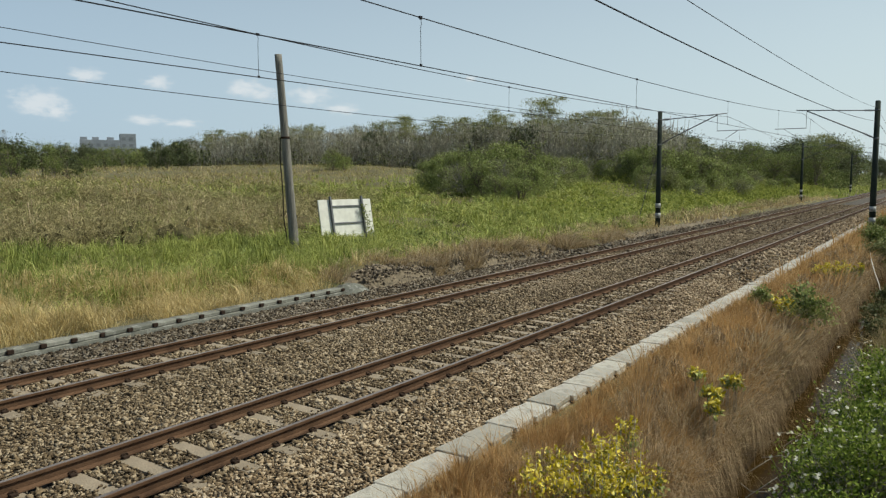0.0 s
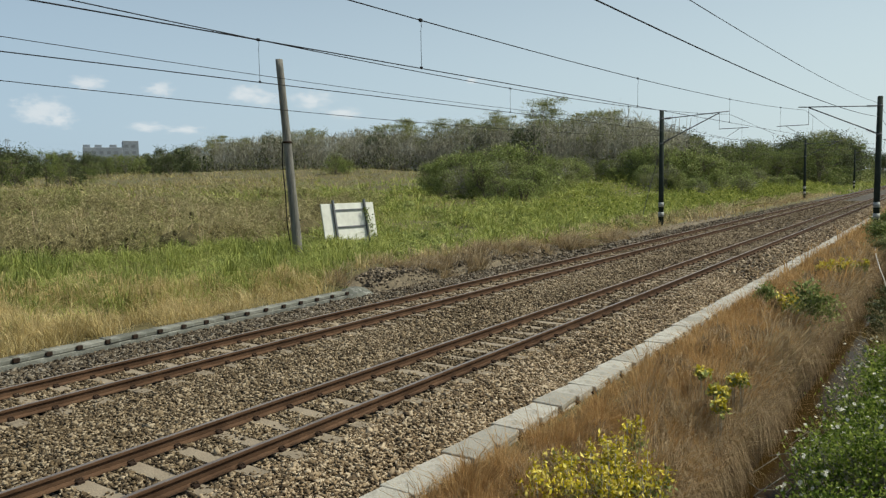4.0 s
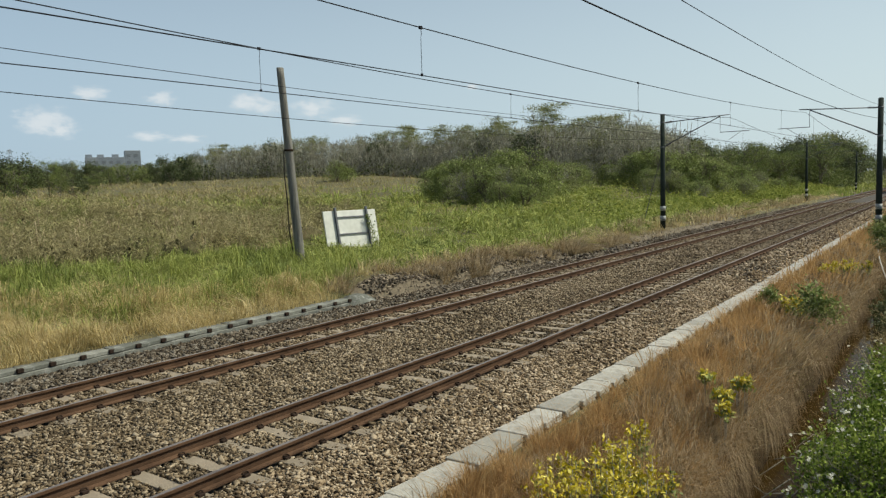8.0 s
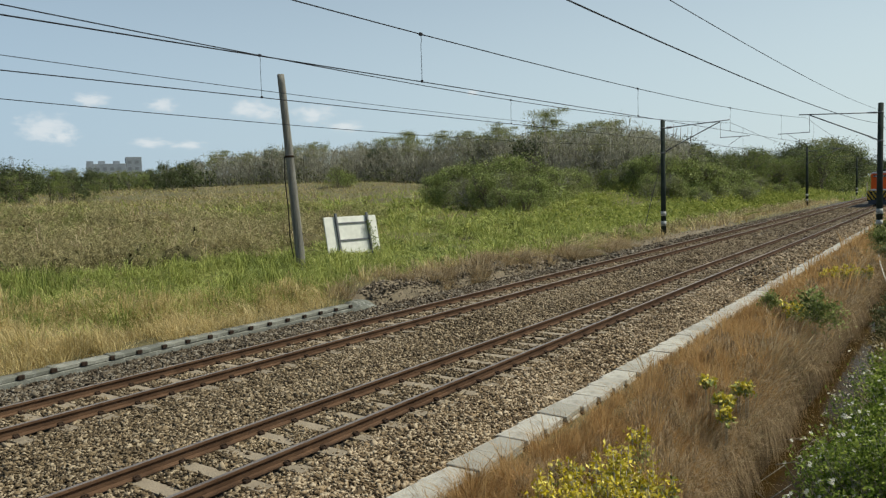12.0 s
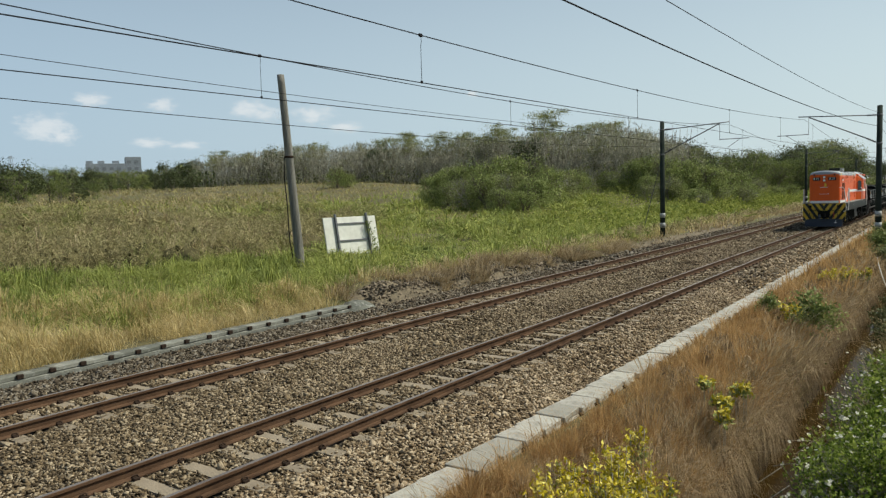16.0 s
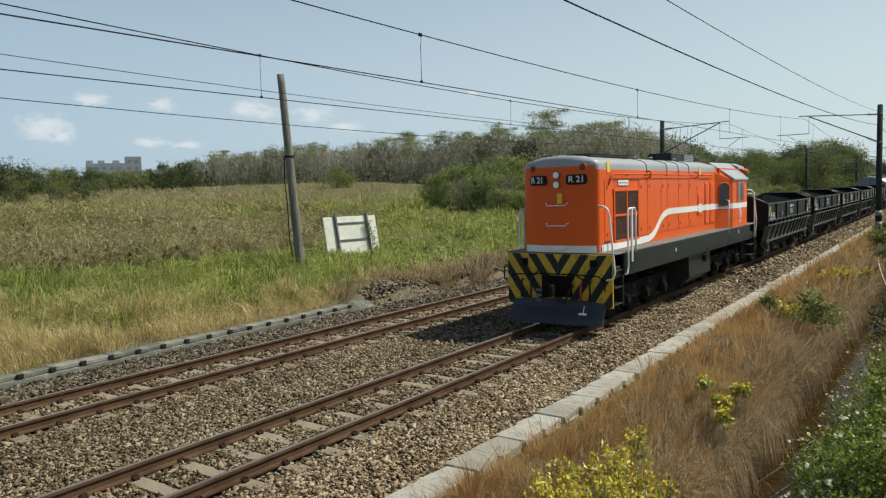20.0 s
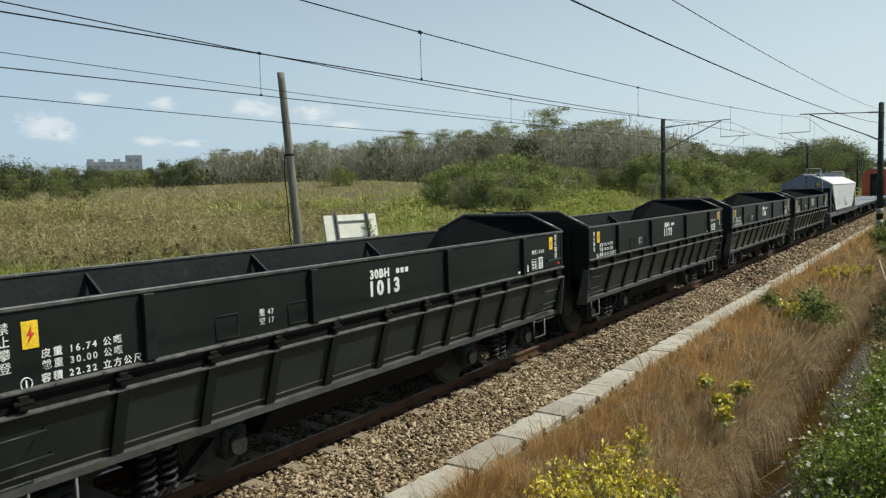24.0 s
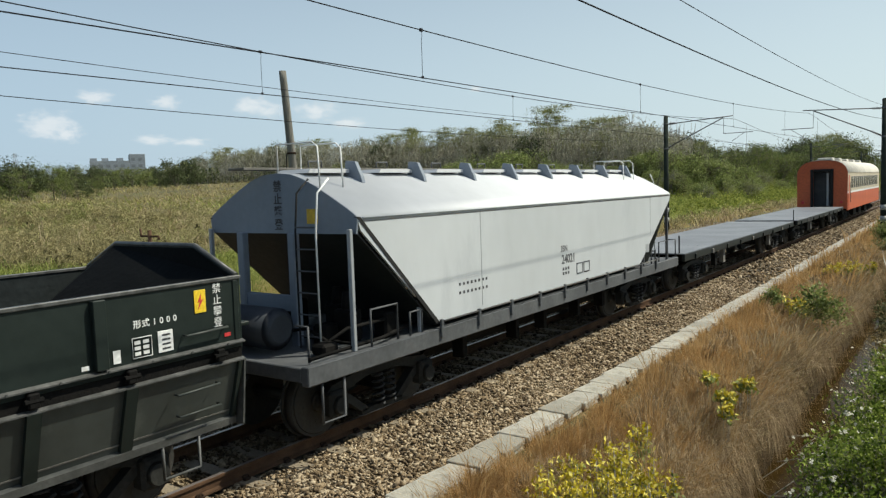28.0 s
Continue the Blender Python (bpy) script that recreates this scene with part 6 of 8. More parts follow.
def words(name, text, size, parent, m, mat, spacing=1.0, bold=0.0):
    """Raised lettering in the built-in font, centred at m, one part for each line."""
    lines = text.split("\n")
    out = None
    for k, line in enumerate(lines):
        cu = bpy.data.curves.new(name, "FONT")
        cu.body = line
        cu.size = size
        cu.align_x, cu.align_y = "CENTER", "CENTER"
        cu.extrude = 0.002
        cu.space_character = spacing
        cu.offset = bold
        cu.resolution_u = 3
        ob = bpy.data.objects.new(name, cu)
        scene.collection.objects.link(ob)
        me = bpy.data.meshes.new_from_object(ob.evaluated_get(bpy.context.evaluated_depsgraph_get()))
        bpy.data.objects.remove(ob)
        me.materials.clear()
        me.materials.append(mat)
        out = new(name, me)
        out.parent = parent
        out.matrix_basis = m @ Matrix.Translation((0, ((len(lines) - 1) / 2 - k) * size * 1.06, 0))
    return out


def on_side(x, y, z):
    """Facing +x, reading towards +y."""
    return Matrix(((0, 0, 1, x), (1, 0, 0, y), (0, 1, 0, z), (0, 0, 0, 1)))


def on_front(x, y, z, turn=0):
    return Matrix(((1, 0, 0, x), (0, 0, -1, y), (0, 1, 0, z), (0, 0, 0, 1))) @ pose(0, 0, 0, 0, turn, 0)


def clipped(poly, x0, x1, z0, z1):
    """The part of a polygon inside a rectangle."""
    for axis, lim, sign in ((0, x0, 1), (0, x1, -1), (1, z0, 1), (1, z1, -1)):
        out = []
        for k in range(len(poly)):
            a, b = poly[k - 1], poly[k]
            da, db = (a[axis] - lim) * sign, (b[axis] - lim) * sign
            if (da >= 0) != (db >= 0):
                t = da / (da - db)
                out.append((a[0] + (b[0] - a[0]) * t, a[1] + (b[1] - a[1]) * t))
            if db >= 0:
                out.append(b)
        poly = out
        if not poly:
            return []
    return poly


WHEELS = []


def make_wheelset(parent, y, r, mat=None):
    """Two flanged wheels on an axle; it rolls about its own middle."""
    bm = bmesh.new()
    cyl(bm, (-0.75, 0, 0), (0.75, 0, 0), 0.07, seg=10)
    for s in (-1, 1):
        a, b = 0.5 * s, 0.63 * s
        cyl(bm, (0.472 * s, 0, 0), (0.502 * s, 0, 0), r + 0.027, seg=28)
        cyl(bm, (a, 0, 0), (b, 0, 0), r, seg=28)
        cyl(bm, (b, 0, 0), (b + 0.012 * s, 0, 0), r * 0.93, r * 0.90, seg=28)
        cyl(bm, (b, 0, 0), (b + 0.05 * s, 0, 0), 0.13, 0.11, seg=14)
        for k in range(5):
            a0 = 2 * math.pi * k / 5
            cyl(bm, (b, 0.24 * math.cos(a0), 0.24 * math.sin(a0)), (b + 0.018 * s, 0.24 * math.cos(a0), 0.24 * math.sin(a0)), 0.03, seg=6)
    ob = part("wheelset", bm, mat or M["wheel"], parent)
    ob.location = (0, y, r)
    WHEELS.append((ob, y, r))
    return ob


def make_bogie(root, y, base, r, axles=2, coils=True, heavy=False):
    bogie = new("bogie")
    bogie.parent = root
    bogie.location = (0, y, 0)
    ys = [-base / 2, base / 2] if axles == 2 else [-base / 2, 0, base / 2]
    for a in ys:
        make_wheelset(bogie, a, r, M["underframe"] if heavy else None)
    for s in (-1, 1):
        bm = bmesh.new()
        x0, x1 = 0.86 * s - 0.06, 0.86 * s + 0.06
        h = base / 2
        if heavy:
            prism(bm, [(-h - 0.45, 0.62), (-h - 0.45, 0.78), (h + 0.45, 0.78), (h + 0.45, 0.62), (h + 0.2, 0.55), (h * 0.5, 0.42), (-h * 0.5, 0.42), (-h - 0.2, 0.55)], "x", x0, x1)
        else:
            # arch-bar side frame: top bow, two diagonals and a bottom tie
            prism(bm, [(-h - 0.16, 0.56), (-h - 0.05, 0.66), (-0.35, 0.74), (0.35, 0.74), (h + 0.05, 0.66), (h + 0.16, 0.56), (h - 0.1, 0.52), (0.3, 0.64), (-0.3, 0.64), (-h + 0.1, 0.52)], "x", x0, x1)
            prism(bm, [(-h + 0.05, 0.52), (-h + 0.2, 0.54), (-0.25, 0.22), (-0.38, 0.20)], "x", x0, x1)
            prism(bm, [(h - 0.05, 0.52), (h - 0.2, 0.54), (0.25, 0.22), (0.38, 0.20)], "x", x0, x1)
            prism(bm, [(-0.4, 0.16), (-0.4, 0.23), (0.4, 0.23), (0.4, 0.16)], "x", x0, x1)
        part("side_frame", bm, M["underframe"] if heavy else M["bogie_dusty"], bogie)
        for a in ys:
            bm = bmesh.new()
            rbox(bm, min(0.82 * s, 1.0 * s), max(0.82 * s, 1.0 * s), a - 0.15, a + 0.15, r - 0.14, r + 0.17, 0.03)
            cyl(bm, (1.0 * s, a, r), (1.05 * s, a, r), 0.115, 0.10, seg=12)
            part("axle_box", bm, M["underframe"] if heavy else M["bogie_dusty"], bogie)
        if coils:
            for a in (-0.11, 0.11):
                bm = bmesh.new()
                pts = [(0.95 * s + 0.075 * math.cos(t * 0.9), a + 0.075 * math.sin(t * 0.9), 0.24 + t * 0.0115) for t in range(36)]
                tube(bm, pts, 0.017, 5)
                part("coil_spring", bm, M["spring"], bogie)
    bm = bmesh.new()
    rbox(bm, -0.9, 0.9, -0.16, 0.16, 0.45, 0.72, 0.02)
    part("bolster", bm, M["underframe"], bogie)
    return bogie


def make_coupler(root, y, d):
    """A knuckle coupler head on its shank; d: -1 faces -y, +1 faces +y."""
    bm = bmesh.new()
    ya, yb = sorted((y, y + 0.42 * d))
    rbox(bm, -0.07, 0.07, ya, yb, 0.78, 0.92, 0.015)
    yc, yd = sorted((y + 0.36 * d, y + 0.52 * d))
    rbox(bm, -0.14, 0.06, yc, yd, 0.70, 0.99, 0.04)
    ye, yf = sorted((y + 0.40 * d, y + 0.60 * d))
    rbox(bm, 0.05, 0.15, ye, yf, 0.72, 0.97, 0.03)
    part("coupler", bm, M["underframe"], root)
    bm = bmesh.new()
    tube(bm, [(0.35, y, 0.9), (0.36, y + 0.18 * d, 0.8), (0.30, y + 0.32 * d, 0.55), (0.2, y + 0.42 * d, 0.62)], 0.022, 6)
    part("brake_hose", bm, M["mesh_dark"], root)
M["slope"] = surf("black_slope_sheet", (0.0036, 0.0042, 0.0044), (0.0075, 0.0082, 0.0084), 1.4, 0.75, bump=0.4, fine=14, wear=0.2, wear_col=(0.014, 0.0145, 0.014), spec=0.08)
M["flare"] = surf("worn_grey_plate", (0.045, 0.047, 0.045), (0.095, 0.097, 0.092), 4, 0.55, 0.1, fine=30, wear=0.3, wear_col=(0.03, 0.028, 0.025))
M["screen_wire"] = surf("dusty_screen_wire", (0.16, 0.06, 0.03), (0.24, 0.10, 0.055), 6, 0.7)
M["edge_worn"] = surf("worn_bright_edge", (0.045, 0.046, 0.044), (0.12, 0.12, 0.115), 9, 0.45, 0.3, fine=50)

# ---------------------------------------------------------------- diesel locomotive
VEHICLES = []


def hood_section(half, z0, z1, z2):
    """Half outline of the hood from sill to roof ridge: upright side, tight shoulder, nearly flat roof."""
    pts = [(half, z0), (half, z1), (half, z1 + 0.075), (half - 0.012, z1 + 0.19), (half - 0.05, z1 + 0.255), (half - 0.14, z1 + 0.30), (half - 0.42, z2 - 0.035)]
    pts.append((0.0, z2))
    return pts


def make_loco():
    root = thing("locomotive", "orange diesel locomotive with white stripe, grey roof and striped front", "locomotive", pose(XN, 213, 0))
    O, W = M["orange"], M["white_paint"]
    H = 0.88
    # frame
    for s in (-1, 1):
        bm = bmesh.new()
        x0, x1 = sorted((1.20 * s, 1.27 * s))
        rbox(bm, x0, x1, 0.55, 12.0, 1.08, 1.56, 0.012)
        part("side_sill", bm, M["black_paint"], root)
    bm = bmesh.new()
    rbox(bm, -1.19, 1.19, 0.05, 12.75, 1.05, 1.30, 0.02)
    part("underframe", bm, M["black_paint"], root)
    bm = bmesh.new()
    rbox(bm, -1.275, 1.275, 0.02, 12.78, 1.56, 1.595, 0.01)
    part("walkway", bm, M["walkway"], root, "grey walkway plate")
    # front end plate with chevrons
    bm = bmesh.new()
    rbox(bm, -1.23, 1.23, -0.03, 0.03, 0.45, 1.565, 0.012)
    plate = part("end_plate", bm, M["yellow"], root, "yellow and black striped end plate")
    for s in (-1, 1):
        for k in range(-1, 7):
            c = 0.12 + k * 0.40
            # bars rise outwards from the middle
            poly = [(c, 0.30), (c + 0.20, 0.30), (c + 0.20 + 0.95, 1.70), (c + 0.95, 1.70)]
            poly = [(p[0] - 0.95 * 0.9, p[1]) for p in poly]
            poly = clipped(poly, 0.003, 1.225, 0.455, 1.56)
            if len(poly) < 3:
                continue
            bm = bmesh.new()
            prism(bm, [(p[0] * s, p[1]) for p in poly], "y", -0.0335, -0.0295)
            part("black_bar", bm, M["black_paint"], plate)
    # rear end plate
    bm = bmesh.new()
    rbox(bm, -1.23, 1.23, 12.74, 12.80, 0.55, 1.565, 0.012)
    part("rear_plate", bm, M["black_paint"], root)
    # plough
    bm = bmesh.new()
    rows = []
    for z, out in ((0.60, 0.03), (0.42, 0.10), (0.22, 0.28), (0.11, 0.36)):
        rows.append([bm.verts.new((x, -0.04 - out * (1 - 0.42 * (abs(x) / 1.1) ** 1.6), z - (0.10 * max(0, abs(x) - 0.55) if z > 0.5 else 0))) for x in (-1.08, -0.9, -0.6, -0.3, 0.0, 0.3, 0.6, 0.9, 1.08)])
    for a, b in zip(rows, rows[1:]):
        for k in range(8):
            bm.faces.new((a[k], a[k + 1], b[k + 1], b[k]))
    ext = bmesh.ops.extrude_face_region(bm, geom=list(bm.faces))
    bmesh.ops.translate(bm, vec=(0, 0.07, 0), verts=[v for v in ext["geom"] if isinstance(v, bmesh.types.BMVert)])
    part("plough", bm, M["plough"], root, "dark slate snow plough")
    make_coupler(root, -0.05, -1)
    make_coupler(root, 12.78, 1)
    bm = bmesh.new()
    rbox(bm, -0.34, 0.34, -0.16, -0.03, 0.66, 1.10, 0.03)
    part("coupler_housing", bm, M["underframe"], root)
    for x, col in ((-0.85, M["mesh_dark"]), (0.55, M["red_mark"]), (0.75, M["mesh_dark"]), (-0.62, M["mesh_dark"])):
        bm = bmesh.new()
        tube(bm, [(x, -0.035, 1.0), (x + 0.02, -0.14, 0.96), (x + 0.05, -0.2, 0.8), (x + 0.03, -0.17, 0.62)], 0.022, 6)
        part("air_hose", bm, col, root)
    bm = bmesh.new()
    tube(bm, [(-1.12, -0.06, 1.02), (-1.05, -0.09, 1.10), (-0.4, -0.10, 1.14), (0.3, -0.10, 1.14), (0.95, -0.09, 1.12), (1.08, -0.08, 1.0), (1.09, -0.09, 0.80)], 0.014, 6)
    part("uncoupling_lever", bm, M["underframe"], root)
    for x in (-0.78, 0.82):
        bm = bmesh.new()
        rbox(bm, x - 0.07, x + 0.07, -0.10, -0.03, 1.30, 1.46, 0.02)
        part("jumper_socket", bm, M["underframe"], root)
        bm = bmesh.new()
        tube(bm, [(x, -0.08, 1.34), (x * 0.97, -0.16, 1.22), (x * 0.80, -0.20, 1.05), (x * 0.62, -0.18, 1.12), (x * 0.55, -0.08, 1.22)], 0.018, 6)
        part("jumper_cable", bm, M["mesh_dark"], root)
    bm = bmesh.new()
    tube(bm, [(-1.25, -0.02, 1.30), (-1.31, -0.04, 1.26), (-1.32, -0.04, 0.98), (-1.25, -0.02, 0.94)], 0.014, 6)
    part("corner_handle", bm, M["underframe"], root)
    for z0, z1 in ((0.62, 0.68), (0.72, 0.78), (0.82, 0.88)):
        bm = bmesh.new()
        rbox(bm, -0.24, -0.10, -0.62, -0.55, z0, z1, 0.01)
        part("coupler_rib", bm, M["steel"], root)
    bm = bmesh.new()
    cyl(bm, (0.62, -0.36, 0.36), (0.78, -0.36, 0.36), 0.025, seg=6)
    tube(bm, [(0.70, -0.34, 0.36), (0.72, -0.30, 0.52)], 0.01, 5)
    part("air_cock", bm, M["white_paint"], root)
    # long hood, its nose bowed in plan
    half = hood_section(H, 1.595, 3.26, 3.67)
    outline = half + [(-x, z) for x, z in half[-2::-1]]
    bm = bmesh.new()
    rings = []
    for y in (0.22, 3.05, 4.52, 5.45, 6.4, 7.35, 9.2):
        rings.append([bm.verts.new((x, y, z)) for x, z in outline])
    for a, b in zip(rings, rings[1:]):
        for k in range(len(outline) - 1):
            bm.faces.new((a[k], a[k + 1], b[k + 1], b[k])).smooth = True
    # nose: the section drawn forward towards the middle
    prev = rings[0]
    for f in (0.985, 0.94, 0.84, 0.66, 0.40, 0.12):
        fwd = 0.22 * math.sqrt(max(0.0, 1 - f * f)) + 0.02
        ring = []
        for x, z in outline:
            zz = z if z < 3.2 else 3.2 + (z - 3.2) * (0.75 + 0.25 * f)
            ring.append(bm.verts.new((x * f, 0.22 - fwd, zz if f > 0.5 or z < 3.2 else min(zz, 3.58))))
        for k in range(len(outline) - 1):
            bm.faces.new((prev[k], prev[k + 1], ring[k + 1], ring[k])).smooth = True
        prev = ring
    bm.faces.new(prev)
    bmesh.ops.bisect_plane(bm, geom=list(bm.verts) + list(bm.edges) + list(bm.faces), plane_co=(0, 0, 3.42), plane_no=(0, 0, 1))
    hood = part("hood", bm, O, root)
    hood.data.materials.append(M["roof_grey"])
    for p in hood.data.polygons:
        if p.center.z > 3.338 and (p.normal.z > 0.05 or (p.center.y < 0.23 and p.center.z > 3.421)):
            p.material_index = 1
    # roof joints, radiator screen, boxes
    for y in (3.02, 4.52, 5.45, 6.4):
        bm = bmesh.new()
        tube(bm, [(x * 1.004, y, z + 0.004) for x, z in outline if z > 3.0], 0.012, 5)
        part("roof_seam", bm, M["mesh_dark"], hood)
    bm = bmesh.new()
    rbox(bm, -0.55, 0.55, 0.45, 2.8, 3.62, 3.675, 0.02)
    rs = part("radiator_screen", bm, M["mesh_dark"], hood, "black roof radiator screen")
    bm = bmesh.new()
    box(bm, -0.56, 0.56, 0.0, 0.018, 3.674, 3.69)
    slat = part("slat", bm, M["black_paint"], rs)
    slat.location.y = 0.5
    for k in range(1, 28):
        shared("slat", slat.data, rs, pose(0, 0.5 + k * 0.08, 0))
    bm = bmesh.new()
    rbox(bm, -0.72, -0.02, 7.7, 9.9, 3.6, 3.93, 0.02)
    rb = part("roof_box", bm, M["black_paint"], root, "dark roof equipment box")
    for k in range(5):
        bm = bmesh.new()
        box(bm, -0.019, 0.002, 8.9, 9.85, 3.66 + k * 0.05, 3.685 + k * 0.05)
        part("louvre", bm, M["roof_grey"], rb)
    for y in (3.9, 5.0, 7.0):
        bm = bmesh.new()
        tube(bm, [(0.3, y - 0.1, 3.66), (0.3, y - 0.08, 3.72), (0.3, y + 0.08, 3.72), (0.3, y + 0.1, 3.66)], 0.012, 5)
        part("lifting_eye", bm, M["roof_grey"], hood)
    # side doors with latches and hinges (both sides)
    for s in (-1, 1):
        edges = (0.42, 0.88, 2.47, 3.05, 4.03, 4.50, 5.43, 6.34, 7.15, 7.9, 8.42, 9.0)
        for a, b in zip(edges, edges[1:]):
            if abs(a - 0.88) < 0.01 or a > 7.0:
                continue
            bm = bmesh.new()
            x0, x1 = sorted(((H - 0.004) * s, (H + 0.012) * s))
            rbox(bm, x0, x1, a + 0.008, b - 0.008, 1.80, 3.12, 0.005)
            door = part("hood_door", bm, O, hood)
            for z in (1.95, 2.95):
                bm = bmesh.new()
                x2, x3 = sorted(((H + 0.010) * s, (H + 0.022) * s))
                rbox(bm, x2, x3, a + 0.1, a + 0.15, z - 0.04, z + 0.04, 0.008)
                part("latch", bm, M["red_latch"], door)
            for z in (2.12, 2.85):
                bm = bmesh.new()
                cyl(bm, ((H + 0.015) * s, b - 0.03, z - 0.05), ((H + 0.015) * s, b - 0.03, z + 0.05), 0.011, seg=6)
                part("hinge", bm, M["orange_trim"], door)
        # mesh screen in a frame
        bm = bmesh.new()
        x0, x1 = sorted(((H - 0.002) * s, (H + 0.008) * s))
        box(bm, x0, x1, 0.95, 2.40, 1.78, 2.88)
        screen = part("air_screen", bm, M["screen_red"], hood, "dark wire mesh air screen")
        for y0, y1, z0, z1 in ((0.91, 0.97, 1.74, 2.92), (2.38, 2.44, 1.74, 2.92), (1.65, 1.70, 1.78, 2.88), (0.97, 2.38, 2.86, 2.92), (0.97, 2.38, 1.74, 1.79), (0.97, 2.38, 2.31, 2.36)):
            bm = bmesh.new()
            x2, x3 = sorted(((H + 0.005) * s, (H + 0.028) * s))
            rbox(bm, x2, x3, y0, y1, z0, z1, 0.005)
            part("screen_frame", bm, O, screen)
        bm = bmesh.new()
        for k in range(-14, 27):
            for sg in (-1, 1):
                c = 0.97 + k * 0.068
                p = clipped([(c, 1.79), (c + 0.006, 1.79), (c + 0.006 + sg * 1.07 * 0.6, 2.86), (c + sg * 1.07 * 0.6, 2.86)], 0.97, 2.38, 1.79, 2.86)
                if len(p) >= 3:
                    prism(bm, p, "x", (H + 0.012) * s, (H + 0.016) * s)
        tagged(part("wire_mesh", bm, M["screen_wire"], screen), kind="stuff")
        # louvred doors
        for a, b, z0, z1 in ((7.2, 7.62, 2.08, 2.70), (7.93, 8.36, 1.80, 3.02), (8.46, 8.98, 1.80, 3.02)):
            bm = bmesh.new()
            x0, x1 = sorted(((H - 0.004) * s, (H + 0.010) * s))
            rbox(bm, x0, x1, a, b, z0 - 0.02, z1 + 0.02, 0.004)
            pan = part("louvre_door", bm, O, hood)
            n = int((z1 - z0) / 0.062)
            for k in range(n):
                z = z0 + 0.03 + k * 0.062
                bm = bmesh.new()
                prism(bm, [((H + 0.009) * s, z), ((H + 0.036) * s, z), ((H + 0.009) * s, z + 0.045)], "y", a + 0.04, b - 0.04)
                part("louvre", bm, W if 2.17 < z < 2.36 else O, pan)
        # hood rail and stand-offs
        bm = bmesh.new()
        tube(bm, [((H + 0.02) * s, 0.62, 3.0), ((H + 0.07) * s, 0.66, 3.22), ((H + 0.07) * s, 0.8, 3.24), ((H + 0.07) * s, 8.6, 3.24)], 0.016, 6)
        rail = part("hood_rail", bm, M["orange_trim"], hood)
        for y in (0.8, 1.7, 2.9, 3.1, 4.4, 5.5, 6.6, 7.6, 8.5):
            bm = bmesh.new()
            cyl(bm, ((H - 0.02) * s, y, 3.2), ((H + 0.07) * s, y, 3.24), 0.014, seg=6)
            part("stand_off", bm, M["orange_trim"], rail)
        for y in (3.02, 6.95):
            bm = bmesh.new()
            tube(bm, [((H + 0.0) * s, y - 0.02, 3.31), ((H + 0.09) * s, y - 0.02, 3.32), ((H + 0.10) * s, y, 3.27), ((H + 0.09) * s, y + 0.02, 3.18), ((H + 0.0) * s, y + 0.02, 3.14)], 0.02, 5)
            part("rail_bracket", bm, M["orange_trim"], rail)
        # white stripe: low band, S-bend, high band, along the hood and cab
        path = [(0.23, 1.675), (2.4, 1.685), (3.1, 1.70), (3.35, 1.745), (3.6, 1.86), (3.8, 2.0), (4.0, 2.13), (4.2, 2.22), (4.5, 2.285), (5.0, 2.295), (7.0, 2.285), (9.04, 2.27)]
        bm = bmesh.new()
        up, dn = [], []
        for k, (y, z) in enumerate(path):
            a, b = path[max(k - 1, 0)], path[min(k + 1, len(path) - 1)]
            t = Vector((b[0] - a[0], b[1] - a[1])).normalized()
            w = 0.078
            up.append((y - t.y * w, z + t.x * w))
            dn.append((y + t.y * w, z - t.x * w))
        for k in range(len(path) - 1):
            for xx in (H + 0.0165,):
                bm.faces.new([bm.verts.new((xx * s, p[0], p[1])) for p in (dn[k], dn[k + 1], up[k + 1], up[k])])
        bmesh.ops.remove_doubles(bm, verts=list(bm.verts), dist=0.0005)
        ext = bmesh.ops.extrude_face_region(bm, geom=list(bm.faces))
        bmesh.ops.translate(bm, vec=(0.004 * s, 0, 0), verts=[v for v in ext["geom"] if isinstance(v, bmesh.types.BMVert)])
        part("white_stripe", bm, W, hood, "white painted stripe")
    # white foot band round the nose
    bm = bmesh.new()
    arc = []
    for k in range(25):
        f = -1 + 2 * k / 24
        fwd = 0.22 * math.sqrt(max(0.0, 1 - f * f)) + 0.02
        arc.append((f * H * 1.003, 0.22 - fwd - 0.006))
    for a, b in zip(arc, arc[1:]):
        bm.faces.new([bm.verts.new(p) for p in ((a[0], a[1], 1.597), (b[0], b[1], 1.597), (b[0], b[1], 1.745), (a[0], a[1], 1.745))])
    bmesh.ops.remove_doubles(bm, verts=list(bm.verts), dist=0.0005)
    part("white_stripe", bm, W, hood, "white painted stripe")
    # nose: number boxes, twin lamp, marker lamps, grab bars, plates
    for s in (-1, 1):
        bm = bmesh.new()
        rbox(bm, -0.225, 0.225, -0.03, 0.06, -0.105, 0.105, 0.03, 3)
        nb = part("number_box", bm, M["mesh_dark"], hood, "black illuminated number box")
        nb.matrix_basis = pose(0.45 * s, -0.002, 3.14, 0, 0, 13 * s)
        words("number", "R 21", 0.185, nb, on_front(0, -0.032, 0), M["white_letter"], 1.0, 0.002)
        bm = bmesh.new()
        cyl(bm, (0.58 * s, 0.14, 3.39), (0.58 * s, 0.012, 3.39), 0.092, 0.085, seg=18)
        case = part("marker_lamp", bm, O, hood)
        bm = bmesh.new()
        cyl(bm, (0.58 * s, 0.014, 3.39), (0.58 * s, 0.004, 3.39), 0.068, 0.05, seg=18)
        part("lens", bm, M["insulator"], case, "dark marker lens")
    for z in (3.245, 3.04):
        bm = bmesh.new()
        cyl(bm, (0, 0.0, z), (0, -0.06, z), 0.082, 0.086, seg=20)
